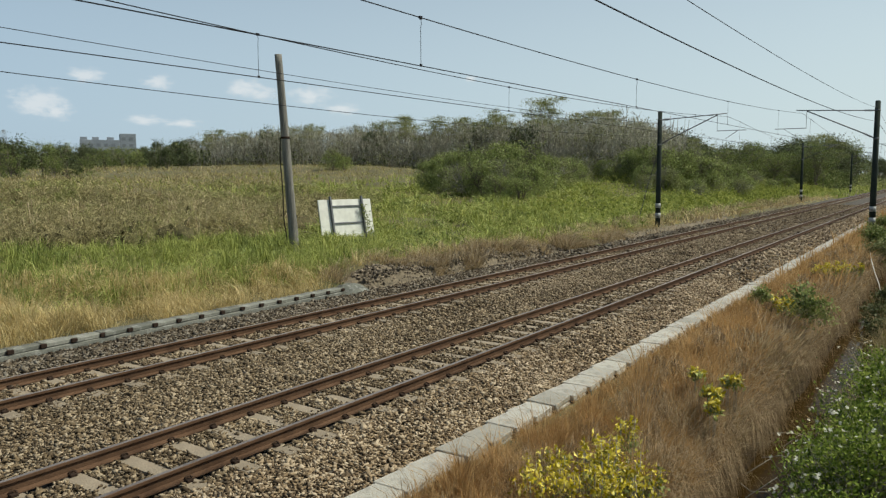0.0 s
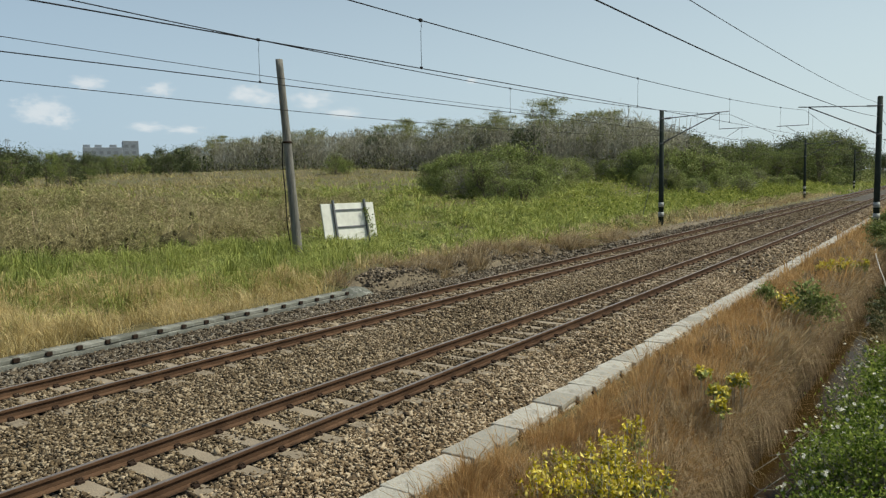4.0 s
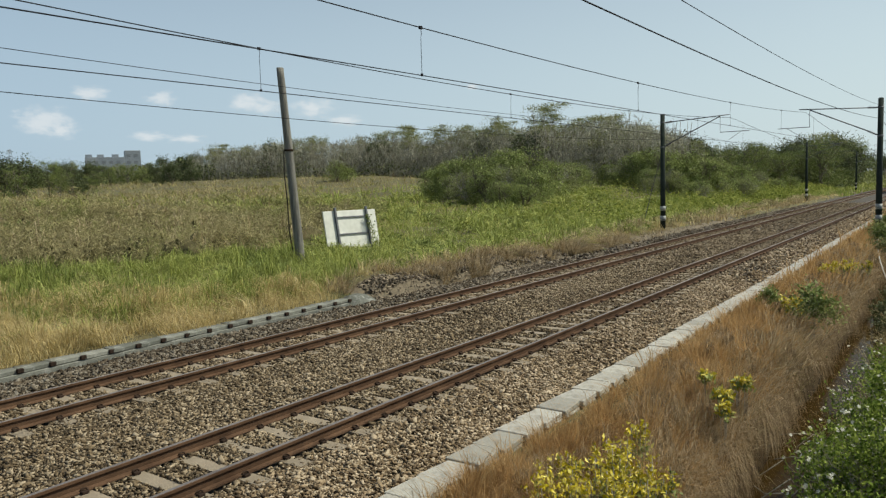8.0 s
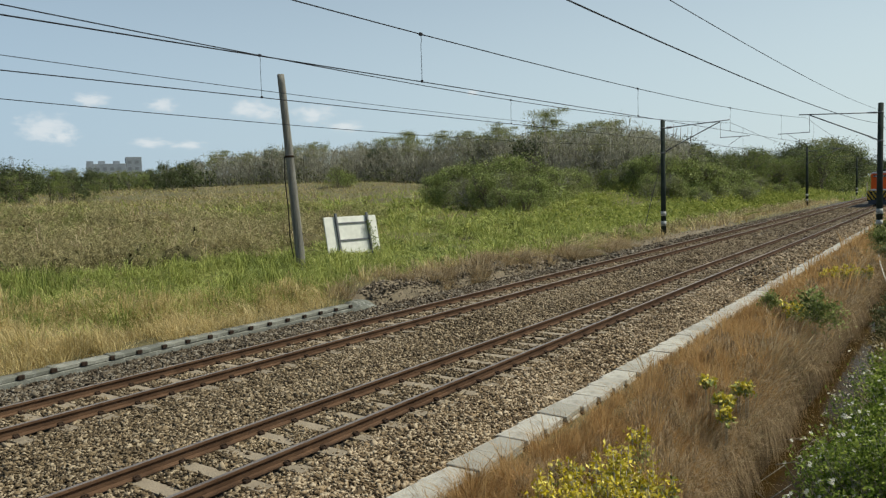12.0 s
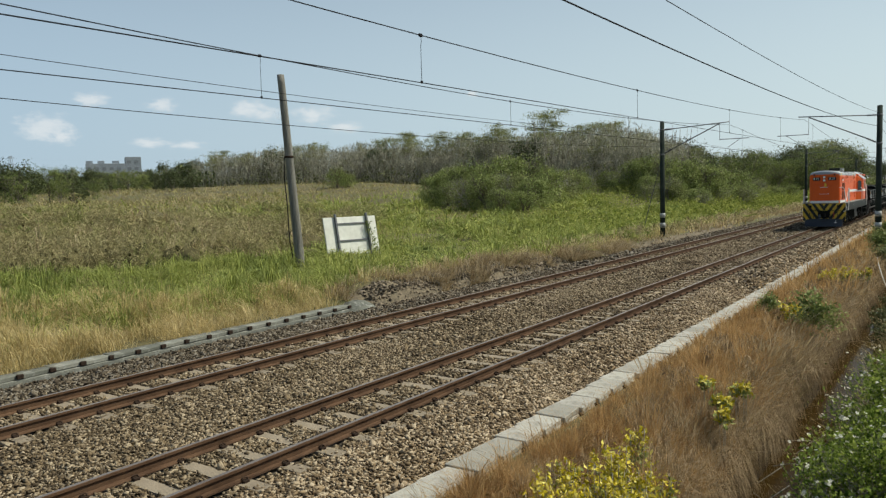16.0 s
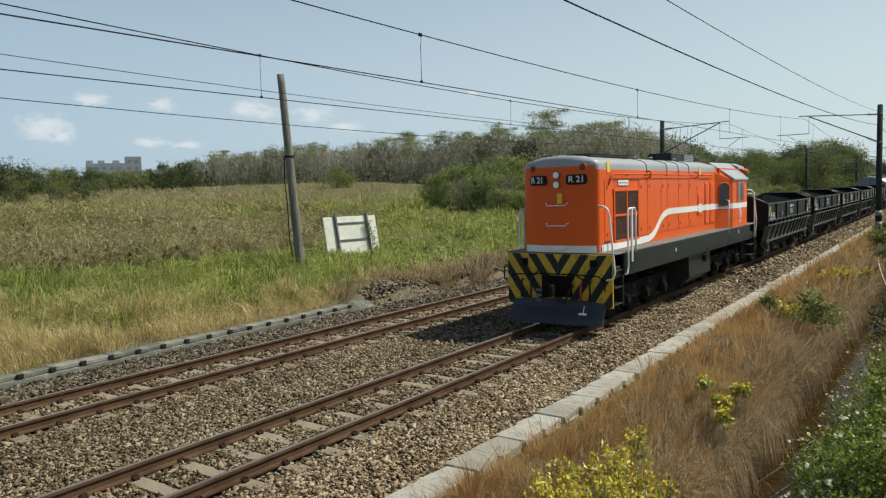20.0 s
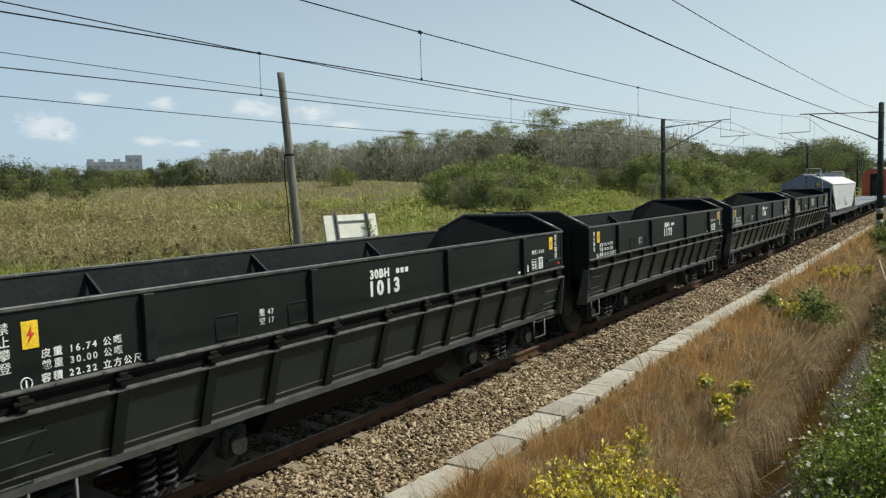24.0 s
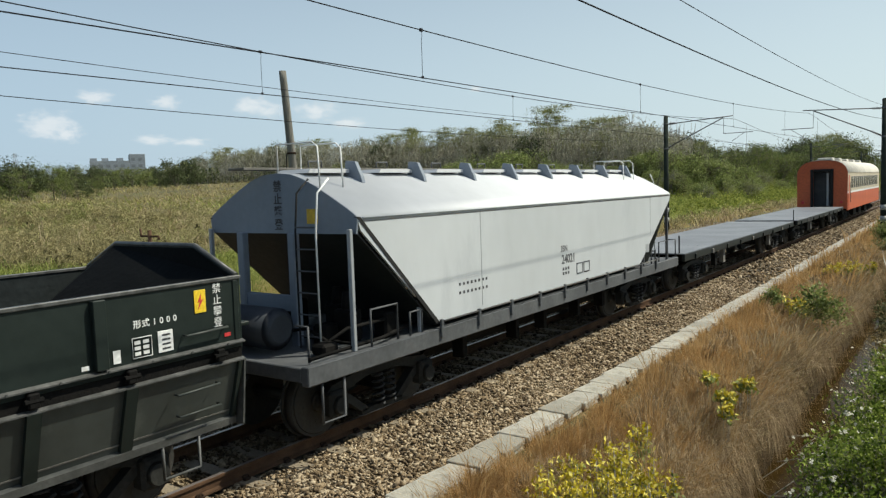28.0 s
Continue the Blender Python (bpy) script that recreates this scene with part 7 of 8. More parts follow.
        lamp = part("headlamp", bm, M["steel"], hood, "chrome-rimmed headlamp")
        bm = bmesh.new()
        cyl(bm, (0, -0.058, z), (0, -0.068, z), 0.074, 0.055, seg=20)
        part("lens", bm, M["headlamp"], lamp, "glowing headlamp lens")
    for z in (2.60, 2.17, 1.66):
        bm = bmesh.new()
        w = 0.25
        tube(bm, [(-w, 0.02, z + 0.05), (-w, -0.06, z + 0.05), (-w * 0.85, -0.09, z), (w * 0.85, -0.09, z), (w, -0.06, z + 0.05), (w, 0.02, z + 0.05)], 0.012, 6)
        part("grab_bar", bm, M["white_paint"], hood)
    bm = bmesh.new()
    rbox(bm, 0.02, 0.13, -0.06, -0.03, 2.64, 2.86, 0.004)
    part("warning_plate", bm, M["yellow_plate"], hood, "small yellow warning plate")
    for y, z in ((0.95, 3.4), (7.75, 3.36)):
        bm = bmesh.new()
        rbox(bm, -0.075, 0.075, -0.006, 0.006, -0.115, 0.115, 0.003)
        pl = part("warning_plate", bm, M["yellow_plate"], hood, "small yellow warning plate")
        pl.matrix_basis = pose(0.884, y - 0.30, z - 0.01, -2, 0, 90)
    bm = bmesh.new()
    rbox(bm, H + 0.012, H + 0.02, 1.18, 1.78, 2.99, 3.10, 0.004)
    pl = part("notice_plate", bm, M["white_letter"], hood, "white notice plate with lettering bars")
    for k in range(7):
        bm = bmesh.new()
        box(bm, H + 0.0195, H + 0.0225, 1.23 + k * 0.075, 1.275 + k * 0.075, 3.03, 3.065)
        part("letter_bar", bm, M["grain_grey"], pl)
    # cab
    plan = [(H, 9.05), (1.265, 9.65), (1.265, 11.52), (1.0, 11.52), (1.0, 12.32)]
    full = plan + [(-x, y) for x, y in plan[::-1]]
    bm = bmesh.new()
    prism(bm, full, "z", 1.597, 3.09)
    prism(bm, [(-0.98, 9.2), (0.98, 9.2), (0.98, 12.31), (-0.98, 12.31)], "z", 3.08, 3.45)
    cab = part("cab", bm, O, root)
    bm = bmesh.new()
    sec = [(1.31, 3.07), (1.31, 3.12), (0.72, 3.63), (0.0, 3.69), (-0.72, 3.63), (-1.31, 3.12), (-1.31, 3.07)]
    fr = [bm.verts.new((x, 9.0 + 0.66 * max(0.0, (abs(x) - 0.72) / 0.59), z)) for x, z in sec]
    bk = [bm.verts.new((x, 11.55, z)) for x, z in sec]
    for k in range(len(sec)):
        bm.faces.new((fr[k], fr[(k + 1) % len(sec)], bk[(k + 1) % len(sec)], bk[k]))
    bm.faces.new(fr[::-1])
    bm.faces.new(bk)
    part("cab_roof", bm, M["roof_grey"], cab)
    bm = bmesh.new()
    prism(bm, [(1.0, 3.44), (0.98, 3.52), (0.72, 3.63), (0.0, 3.69), (-0.72, 3.63), (-0.98, 3.52), (-1.0, 3.44)], "y", 11.55, 12.36)
    part("cab_roof", bm, M["roof_grey"], cab)
    for s in (-1, 1):
        bm = bmesh.new()
        f = [bm.verts.new(p) for p in ((H * s, 9.045, 3.05), (1.268 * s, 9.645, 3.05), (1.268 * s, 9.645, 3.14), (0.76 * s, 9.04, 3.58), (H * s, 9.04, 3.3))]
        bm.faces.new(f)
        part("cab_shoulder", bm, O, cab)
    for s in (-1, 1):
        # side window: frame, two panes with a pale curtain
        bm = bmesh.new()
        x0, x1 = sorted((1.255 * s, 1.285 * s))
        rbox(bm, x0, x1, 10.17, 11.03, 2.36, 3.04, 0.01)
        win = part("side_window", bm, M["orange_trim"], cab)
        for y0, y1 in ((10.24, 10.58), (10.63, 10.96)):
            bm = bmesh.new()
            x2, x3 = sorted((1.284 * s, 1.289 * s))
            rbox(bm, x2, x3, y0, y1, 2.43, 2.98, 0.002)
            part("pane", bm, M["dark_glass"], win)
        bm = bmesh.new()
        x2, x3 = sorted((1.288 * s, 1.291 * s))
        box(bm, x2, x3, 10.28, 10.46, 2.43, 2.97)
        part("blind", bm, M["grain_grey"], win, "pale grey window blind")
        # slanted front window with arched head
        d = Vector((1.265 * s - H * s, 0.60, 0)).normalized()
        nrm = Vector((d.y * s, -abs(d.x), 0)).normalized()
        arch = [(0.16, 2.28), (0.56, 2.28), (0.56, 2.85)] + [(0.36 + 0.2 * math.cos(a), 2.85 + 0.15 * math.sin(a)) for a in [math.pi * k / 8 for k in range(1, 8)]] + [(0.16, 2.85)]
        bm = bmesh.new()
        f = [bm.verts.new(Vector((H * s, 9.05, 0)) + d * a + nrm * 0.006 + Vector((0, 0, z))) for a, z in arch]
        bm.faces.new(f)
        ext = bmesh.ops.extrude_face_region(bm, geom=list(bm.faces))
        bmesh.ops.translate(bm, vec=nrm * 0.004, verts=[v for v in ext["geom"] if isinstance(v, bmesh.types.BMVert)])
        part("front_window", bm, M["dark_glass"], cab)
        bm = bmesh.new()
        ring = [Vector((H * s, 9.05, 0)) + d * a + nrm * 0.010 + Vector((0, 0, z)) for a, z in arch]
        tube(bm, ring + [ring[0]], 0.016, 5)
        part("window_seal", bm, M["orange_trim"], cab)
        # stripe over the cab
        bm = bmesh.new()
        w0, w1 = 2.185, 2.35
        q = [(H * s, 9.05), (1.265 * s, 9.65), (1.265 * s, 11.52)]
        off = [nrm * 0.004, Vector((0.004 * s, -0.003, 0)), Vector((0.004 * s, 0, 0))]
        for a, b, oa, ob in ((q[0], q[1], off[0], off[1]), (q[1], q[2], off[1], off[2])):
            bm.faces.new([bm.verts.new(Vector(p)) for p in ((a[0] + oa.x, a[1] + oa.y, w0), (b[0] + ob.x, b[1] + ob.y, w0), (b[0] + ob.x, b[1] + ob.y, w1), (a[0] + oa.x, a[1] + oa.y, w1))])
        box(bm, *sorted((1.0 * s, 1.005 * s)), 11.53, 12.32, 2.22, 2.39)
        part("white_stripe", bm, W, cab, "white painted stripe")
        # emblem of plain shapes with the number under it
        bm = bmesh.new()
        pts = [(10.6 + 0.135 * math.cos(a), 2.03 + 0.165 * math.sin(a)) for a in [2 * math.pi * k / 24 for k in range(25)]]
        tube(bm, [(1.268 * s, y, z) for y, z in pts], 0.014, 4)
        for z, w in ((2.12, 0.07), (2.06, 0.09), (2.0, 0.05), (1.94, 0.09)):
            box(bm, *sorted((1.263 * s, 1.272 * s)), 10.6 - w, 10.6 + w, z - 0.012, z + 0.012)
        box(bm, *sorted((1.263 * s, 1.271 * s)), 10.588, 10.612, 1.89, 2.17)
        part("emblem", bm, W, cab, "round white emblem")
        words("number", "R 21", 0.15, cab, on_side(1.268, 10.62, 1.76) if s > 0 else Matrix(((0, 0, -1, -1.268), (-1, 0, 0, 10.62), (0, 1, 0, 1.76), (0, 0, 0, 1))), M["white_letter"], 1.0, 0.004)
        # horn, door post rails
        bm = bmesh.new()
        cyl(bm, (1.02 * s, 11.7, 3.42), (1.1 * s, 12.05, 3.36), 0.03, 0.10, seg=12)
        part("horn", bm, M["orange_trim"], cab)
        for pts in ([(1.0 * s, 9.62, 2.46), (1.24 * s, 9.3, 2.44), (1.26 * s, 9.2, 2.38), (1.26 * s, 9.2, 1.45)],):
            bm = bmesh.new()
            tube(bm, pts, 0.019, 6)
            part("grab_rail", bm, W, cab, "white grab rail")
        # rails at the rear and the front steps
        for pts in ([(1.0 * s, 12.3, 2.74), (1.15 * s, 12.72, 2.72), (1.24 * s, 12.74, 2.62), (1.25 * s, 12.74, 1.3), (1.2 * s, 12.74, 1.0)],
                    [(1.0 * s, 12.3, 2.6), (1.1 * s, 12.9, 2.6), (1.18 * s, 12.98, 2.5), (1.26 * s, 12.98, 1.7), (1.24 * s, 12.9, 1.1)],
                    [(0.86 * s, 0.14, 2.56), (1.02 * s, 0.04, 2.57), (1.11 * s, 0.02, 2.52), (1.15 * s, 0.02, 2.40), (1.22 * s, 0.02, 1.70), (1.26 * s, 0.03, 1.2), (1.24 * s, 0.0, 1.08), (1.10 * s, -0.05, 1.04)],
                    [(1.255 * s, 0.56, 1.12), (1.30 * s, 0.62, 1.12), (1.31 * s, 0.66, 1.3), (1.30 * s, 0.66, 2.4), (1.30 * s, 0.74, 2.5), (1.30 * s, 1.06, 2.5), (1.30 * s, 1.13, 2.42), (1.30 * s, 1.13, 1.55)]):
            if s < 0 and pts[0][1] < 0.2:
                continue
            bm = bmesh.new()
            tube(bm, pts, 0.02, 7)
            part("grab_rail", bm, W, root, "white grab rail")
        bm = bmesh.new()
        rbox(bm, 1.30 * s - 0.02, 1.30 * s + 0.02, 0.86, 0.93, 1.35, 2.49, 0.01)
        part("stanchion", bm, W, root, "white stanchion")
        # steps in the corners
        for y0, y1 in ((0.05, 0.52), (12.05, 12.74)):
            bm = bmesh.new()
            box(bm, *sorted((0.92 * s, 0.96 * s)), y0, y1, 0.45, 1.56)
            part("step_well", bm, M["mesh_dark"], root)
            for z in (0.50, 0.85, 1.2):
                bm = bmesh.new()
                rbox(bm, *sorted((0.96 * s, 1.24 * s)), y0 + 0.02, y1 - 0.02, z, z + 0.03, 0.008)
                part("step", bm, M["black_paint"], root)
            bm = bmesh.new()
            rbox(bm, *sorted((0.98 * s, 1.25 * s)), y1 - 0.03, y1 + 0.03, 0.45, 1.1, 0.01)
            part("step_side", bm, M["black_paint"], root)
    for y, z in ((4.0, 1.36), (10.4, 1.42)):
        bm = bmesh.new()
        rbox(bm, 1.268, 1.276, y - 0.025, y + 0.025, z - 0.05, z + 0.05, 0.002)
        part("label_plate", bm, M["white_letter"], root, "tiny white label plate")
    # tank, boxes, bogies
    bm = bmesh.new()
    prism(bm, [(-1.16, 1.06), (1.16, 1.06), (1.18, 0.5), (1.02, 0.33), (-1.02, 0.33), (-1.18, 0.5)], "y", 5.4, 7.0)
    part("fuel_tank", bm, M["black_paint"], root)
    bm = bmesh.new()
    rbox(bm, -1.1, 1.1, 7.05, 7.75, 0.42, 1.05, 0.03)
    part("battery_box", bm, M["black_paint"], root)
    bm = bmesh.new()
    cyl(bm, (1.18, 6.75, 1.05), (1.24, 6.75, 1.2), 0.06, seg=8)
    cyl(bm, (1.2, 6.75, 0.82), (1.22, 6.75, 1.0), 0.05, seg=8)
    part("filler", bm, M["underframe"], root)
    make_bogie(root, 2.65, 2.5, 0.45, 3, False, True)
    make_bogie(root, 10.0, 2.5, 0.45, 3, False, True)
    for y in (1.6, 2.6, 3.6, 9.0, 10.0, 11.0):
        for s in (-1, 1):
            bm = bmesh.new()
            tube(bm, [(1.0 * s, y - 0.35, 0.98), (1.08 * s, y - 0.2, 0.8), (1.06 * s, y, 0.66), (1.02 * s, y + 0.25, 0.72)], 0.02, 5)
            part("brake_pipe", bm, M["underframe"], root)
    VEHICLES.append((root, 0.0))


make_loco()

# ---------------------------------------------------------------- hopper wagons
def make_hopper(number, behind, dusty, first):
    root = thing("hopper_wagon", "black steel ballast hopper wagon with white lettering" + (", dusty inside" if dusty else ""), "wagon", pose(XN, 200, 0), group="hopper wagons")
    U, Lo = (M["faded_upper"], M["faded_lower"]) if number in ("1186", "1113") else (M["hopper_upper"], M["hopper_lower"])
    L, W, TOP = 9.49, 1.33, 2.19
    # upper sides with thickness
    for s in (-1, 1):
        bm = bmesh.new()
        rbox(bm, *sorted(((W - 0.03) * s, (W - 0.012) * s)), 0.0, L, 1.50, TOP - 0.02, 0.003)
        side = part("upper_side", bm, U, root)
        bm = bmesh.new()
        rbox(bm, *sorted(((W - 0.05) * s, (W + 0.005) * s)), -0.01, L + 0.01, TOP - 0.035, TOP, 0.006)
        part("top_rim", bm, M["edge_worn"], side)
        for y in (0.02, 1.42, 3.39, 5.94, 8.05, L - 0.06):
            bm = bmesh.new()
            w = 0.055 if 0.5 < y < 9 else 0.03
            rbox(bm, *sorted(((W - 0.014) * s, (W + 0.045 if w > 0.04 else W + 0.0) * s)), y - w if y > 0.1 else 0.0, y + w, 1.58, TOP - 0.04, 0.006)
            part("stake", bm, U, side)
        # lower edge angle and joint angle, with bolts
        for z0, z1, out in ((1.545, 1.575, 0.03), (1.37, 1.40, 0.026)):
            bm = bmesh.new()
            prism(bm, [((W - 0.03) * s, z0), ((W + out) * s, z0), ((W + out) * s, z0 + 0.012), ((W - 0.01) * s, z1)], "y", 0.0, L)
            part("edge_angle", bm, M["edge_worn"], side)
        bm = bmesh.new()
        rbox(bm, *sorted(((W - 0.05) * s, (W - 0.025) * s)), 0.0, L, 1.38, 1.55, 0.004)
        part("hinge_band", bm, M["underframe"], side)
        for y in (0.35, 1.15, 2.05, 2.85, 3.7, 4.6, 5.4, 6.05, 6.75, 7.5, 8.3, 9.2):
            bm = bmesh.new()
            rbox(bm, *sorted(((W - 0.02) * s, (W + 0.045) * s)), y - 0.045, y + 0.045, 1.41, 1.53, 0.012)
            cyl(bm, ((W + 0.03) * s, y - 0.07, 1.47), ((W + 0.03) * s, y + 0.07, 1.47), 0.022, seg=6)
            part("door_hinge", bm, M["underframe"], side)
        # lower discharge doors, leaning inwards
        bm = bmesh.new()
        prism(bm, [((W - 0.03) * s, 1.385), ((W - 0.005) * s, 1.385), (1.13 * s, 0.74), (1.105 * s, 0.74)], "y", 0.02, L - 0.02)
        low = part("lower_door", bm, Lo, root)
        for y in (0.06, 1.15, 2.05, 2.85, 3.7, 4.6, 5.4, 6.05, 6.75, 7.5, 8.3, L - 0.06):
            bm = bmesh.new()
            d = 0.055 if 0.5 < y < 9 else 0.02
            v = []
            for yy, w0 in ((y - d, 1), (y + d, 1)):
                v.append([bm.verts.new(p) for p in (((W - 0.008) * s, yy, 1.37), ((W + 0.03) * s, yy, 1.37), (1.19 * s, yy, 0.80), (1.13 * s, yy, 0.78))])
            for k in range(4):
                bm.faces.new((v[0][k], v[0][(k + 1) % 4], v[1][(k + 1) % 4], v[1][k]))
            bm.faces.new(v[0])
            bm.faces.new(v[1][::-1])
            part("rib", bm, U, low)
        bm = bmesh.new()
        prism(bm, [(1.135 * s, 0.815), (1.19 * s, 0.79), (1.18 * s, 0.72), (1.10 * s, 0.72)], "y", 0.02, L - 0.02)
        part("bottom_angle", bm, M["flare"], low)
        bm = bmesh.new()
        prism(bm, [(1.165 * s, 0.875), (1.178 * s, 0.875), (1.172 * s, 0.86), (1.16 * s, 0.86)], "y", 0.1, L - 0.1)
        part("weld_line", bm, M["walkway"], low)
        # grab bars near the ends
        for y, z in ((0.28, 1.22), (0.35, 1.0), (8.95, 1.2), (9.0, 0.98), (9.05, 1.72)):
            x = (1.13 + (W - 1.135) * (z - 0.74) / 0.645 + 0.03) if z < 1.4 else W
            bm = bmesh.new()
            tube(bm, [(x * s, y - 0.22, z), ((x + 0.06) * s, y - 0.22, z), ((x + 0.06) * s, y + 0.22, z + 0.01), (x * s, y + 0.22, z + 0.01)], 0.012, 5)
            part("grab_bar", bm, Lo, low)
        for y in (0.42, 8.66):
            bm = bmesh.new()
            tube(bm, [(1.16 * s, y, 0.74), (1.17 * s, y, 0.42), (1.17 * s, y + 0.38, 0.42), (1.16 * s, y + 0.38, 0.74)], 0.018, 5)
            part("foot_step", bm, M["flare"], low)
        for y in (-0.012, L - 0.008):
            bm = bmesh.new()
            prism(bm, [((W - 0.12) * s, 1.38), ((W + 0.01) * s, 1.38), (1.27 * s, 0.72), (1.06 * s, 0.70)], "y", y, y + 0.02)
            part("end_flare", bm, M["flare"], low, "worn grey end plate")
        # bolt heads along the lower edge angle
        for k in range(24):
            bm = bmesh.new()
            y = 0.2 + k * 0.395
            cyl(bm, ((W + 0.028) * s, y, 1.558), ((W + 0.04) * s, y, 1.558), 0.012, seg=6)
            part("bolt", bm, M["edge_worn"], side)
        # small frame on the side
        for y, h in ((2.25, 0.11), (3.16, 0.11)):
            bm = bmesh.new()
            q = [((W - 0.008) * s, y + a, 1.72 + b) for a, b in ((-0.13, -h), (0.13, -h), (0.13, h), (-0.13, h), (-0.13, -h))]
            tube(bm, q, 0.008, 4)
            part("label_holder", bm, M["mesh_dark"], side)
    # ends, with a raised flat middle
    for y, d in ((0.0, 1), (L, -1)):
        end = [(-W + 0.03, 1.2), (W - 0.03, 1.2), (W - 0.03, TOP), (0.70, 2.46), (-0.70, 2.46), (-W + 0.03, TOP)]
        bm = bmesh.new()
        prism(bm, end, "y", y + 0.02 * d, y + 0.05 * d)
        ew = part("end_wall", bm, U, root)
        bm = bmesh.new()
        tube(bm, [(x, y + 0.03 * d, z) for x, z in ((W - 0.02, TOP), (0.70, 2.465), (-0.70, 2.465), (-W + 0.02, TOP))], 0.028, 6)
        part("end_rim", bm, M["edge_worn"], ew)
        for x in (-0.9, -0.3, 0.3, 0.9):
            bm = bmesh.new()
            rbox(bm, x - 0.025, x + 0.025, *sorted((y + 0.02 * d, y - 0.03 * d)), 1.0, 2.2, 0.006)
            part("end_stake", bm, U, ew)
        # slope sheet inside
        bm = bmesh.new()
        a, b, c, e = y + 0.06 * d, y + 2.25 * d, 2.44, 0.72
        v = [bm.verts.new(p) for p in ((-0.70, a, c), (0.70, a, c), (W - 0.04, a, TOP - 0.02), (W - 0.20, b, e), (-W + 0.20, b, e), (-W + 0.04, a, TOP - 0.02))]
        bm.faces.new((v[5], v[0], v[1], v[2], v[3], v[4]))
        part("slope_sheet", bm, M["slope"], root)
    # interior ridge, cross plates and floor slopes
    bm = bmesh.new()
    prism(bm, [(-0.75, 0.72), (0.0, 1.25), (0.75, 0.72)], "y", 1.9, L - 1.9)
    part("inner_ridge", bm, M["hopper_in"], root)
    for y in (2.35, 4.8, 7.3):
        bm = bmesh.new()
        prism(bm, [(-W + 0.04, 2.02), (-W + 0.04, 2.12), (-W + 0.35, 1.9), (0, 1.84), (W - 0.35, 1.9), (W - 0.04, 2.12), (W - 0.04, 2.02), (0.9, 1.2), (-0.9, 1.2)], "y", y - 0.015, y + 0.015)
        part("cross_plate", bm, M["hopper_in"], root)
    for s in (-1, 1):
        bm = bmesh.new()
        rbox(bm, *sorted(((W - 0.035) * s, (W - 0.03) * s)), 0.06, L - 0.06, 1.40, TOP - 0.03, 0.001)
        part("lining", bm, M["hopper_in"], root)
        if dusty:
            bm = bmesh.new()
            for k in range(300):
                y = random.uniform(0.8, L - 1.2)
                z = random.uniform(1.72, 1.93) + 0.07 * math.sin(y * 3.1)
                h = random.uniform(0.08, 0.4)
                w = random.uniform(0.012, 0.05)
                box(bm, *sorted(((W - 0.0395) * s, (W - 0.0345) * s)), y, y + w, z - h, z)
            tagged(part("dust_streak", bm, M["dust"], root), kind="stuff")
    # end gear: platform, brake staff, cylinder box, coupler
    for y, d in ((0.0, -1), (L, 1)):
        bm = bmesh.new()
        rbox(bm, -1.0, 0.35 if d < 0 else 1.0, *sorted((y + 0.02 * d, y + 0.36 * d)), 1.62, 1.66, 0.01)
        part("end_platform", bm, U, root)
        make_coupler(root, y - 0.1 * d, d)
    for x0, y0, z0 in ((-0.05, -0.2, 1.0), (-0.35, L + 0.16, 1.66)):
        bm = bmesh.new()
        cyl(bm, (x0, y0, z0), (x0, y0, 2.60), 0.022, seg=8)
        tube(bm, [(x0 - 0.17, y0, 2.62), (x0 - 0.16, y0, 2.535), (x0 + 0.16, y0, 2.535), (x0 + 0.17, y0, 2.50)], 0.013, 5)
        part("brake_staff", bm, M["rail"], root, "rusty brake staff with a crossbar")
    bm = bmesh.new()
    rbox(bm, 0.25, 0.92, -0.28, 0.12, 0.52, 1.18, 0.03)
    part("valve_box", bm, U, root)
    bm = bmesh.new()
    cyl(bm, (-0.8, -0.1, 0.95), (0.0, -0.1, 0.95), 0.18, seg=14)
    part("brake_cylinder", bm, M["underframe"], root)
    bm = bmesh.new()
    rbox(bm, -0.30, 0.30, 0.0, L, 0.72, 1.05, 0.02)
    part("centre_sill", bm, M["underframe"], root)
    bm = bmesh.new()
    prism(bm, [(-1.08, 0.73), (1.08, 0.73), (0.8, 0.36), (-0.8, 0.36)], "y", 3.0, L - 3.0)
    part("discharge_gear", bm, M["underframe"], root)
    make_bogie(root, 1.67, 1.75, 0.43)
    make_bogie(root, 7.82, 1.75, 0.43)
    # lettering on the camera-ward side
    WL = M["white_letter"]
    x = W - 0.0095
    words("lettering", "禁\n止\n攀\n登", 0.092, root, on_side(x, 0.26, 1.885), WL)
    for text, y, z in (("皮重 16.74 公噸", 0.85, 1.80), ("載重 30.00 公噸", 0.85, 1.71), ("容積 22.22 立方公尺", 0.93, 1.612)):
        words("lettering", text, 0.076, root, on_side(x, y, z), WL, 1.38, 0.001)
    bm = bmesh.new()
    tube(bm, [(x + 0.002, 0.40 + 0.042 * math.cos(a), 1.60 + 0.048 * math.sin(a)) for a in [2 * math.pi * k / 16 for k in range(17)]], 0.006, 4)
    box(bm, x, x + 0.004, 0.394, 0.406, 1.57, 1.63)
    part("round_mark", bm, WL, root)
    words("lettering", "重 47\n空 17", 0.080, root, on_side(x, 2.74, 1.74), WL, 1.1)
    words("lettering", "30BH", 0.14, root, on_side(x, 4.52, 1.975), WL, 1.2, 0.007)
    if first:
        for k in range(4):
            bm = bmesh.new()
            box(bm, x, x + 0.004, 4.40 + k * 0.16, 4.44 + k * 0.16, 1.68, 1.88)
            part("number_bar", bm, WL, root)
    else:
        words("number", number, 0.24, root, on_side(x, 4.60, 1.80), WL, 1.32, 0.010)
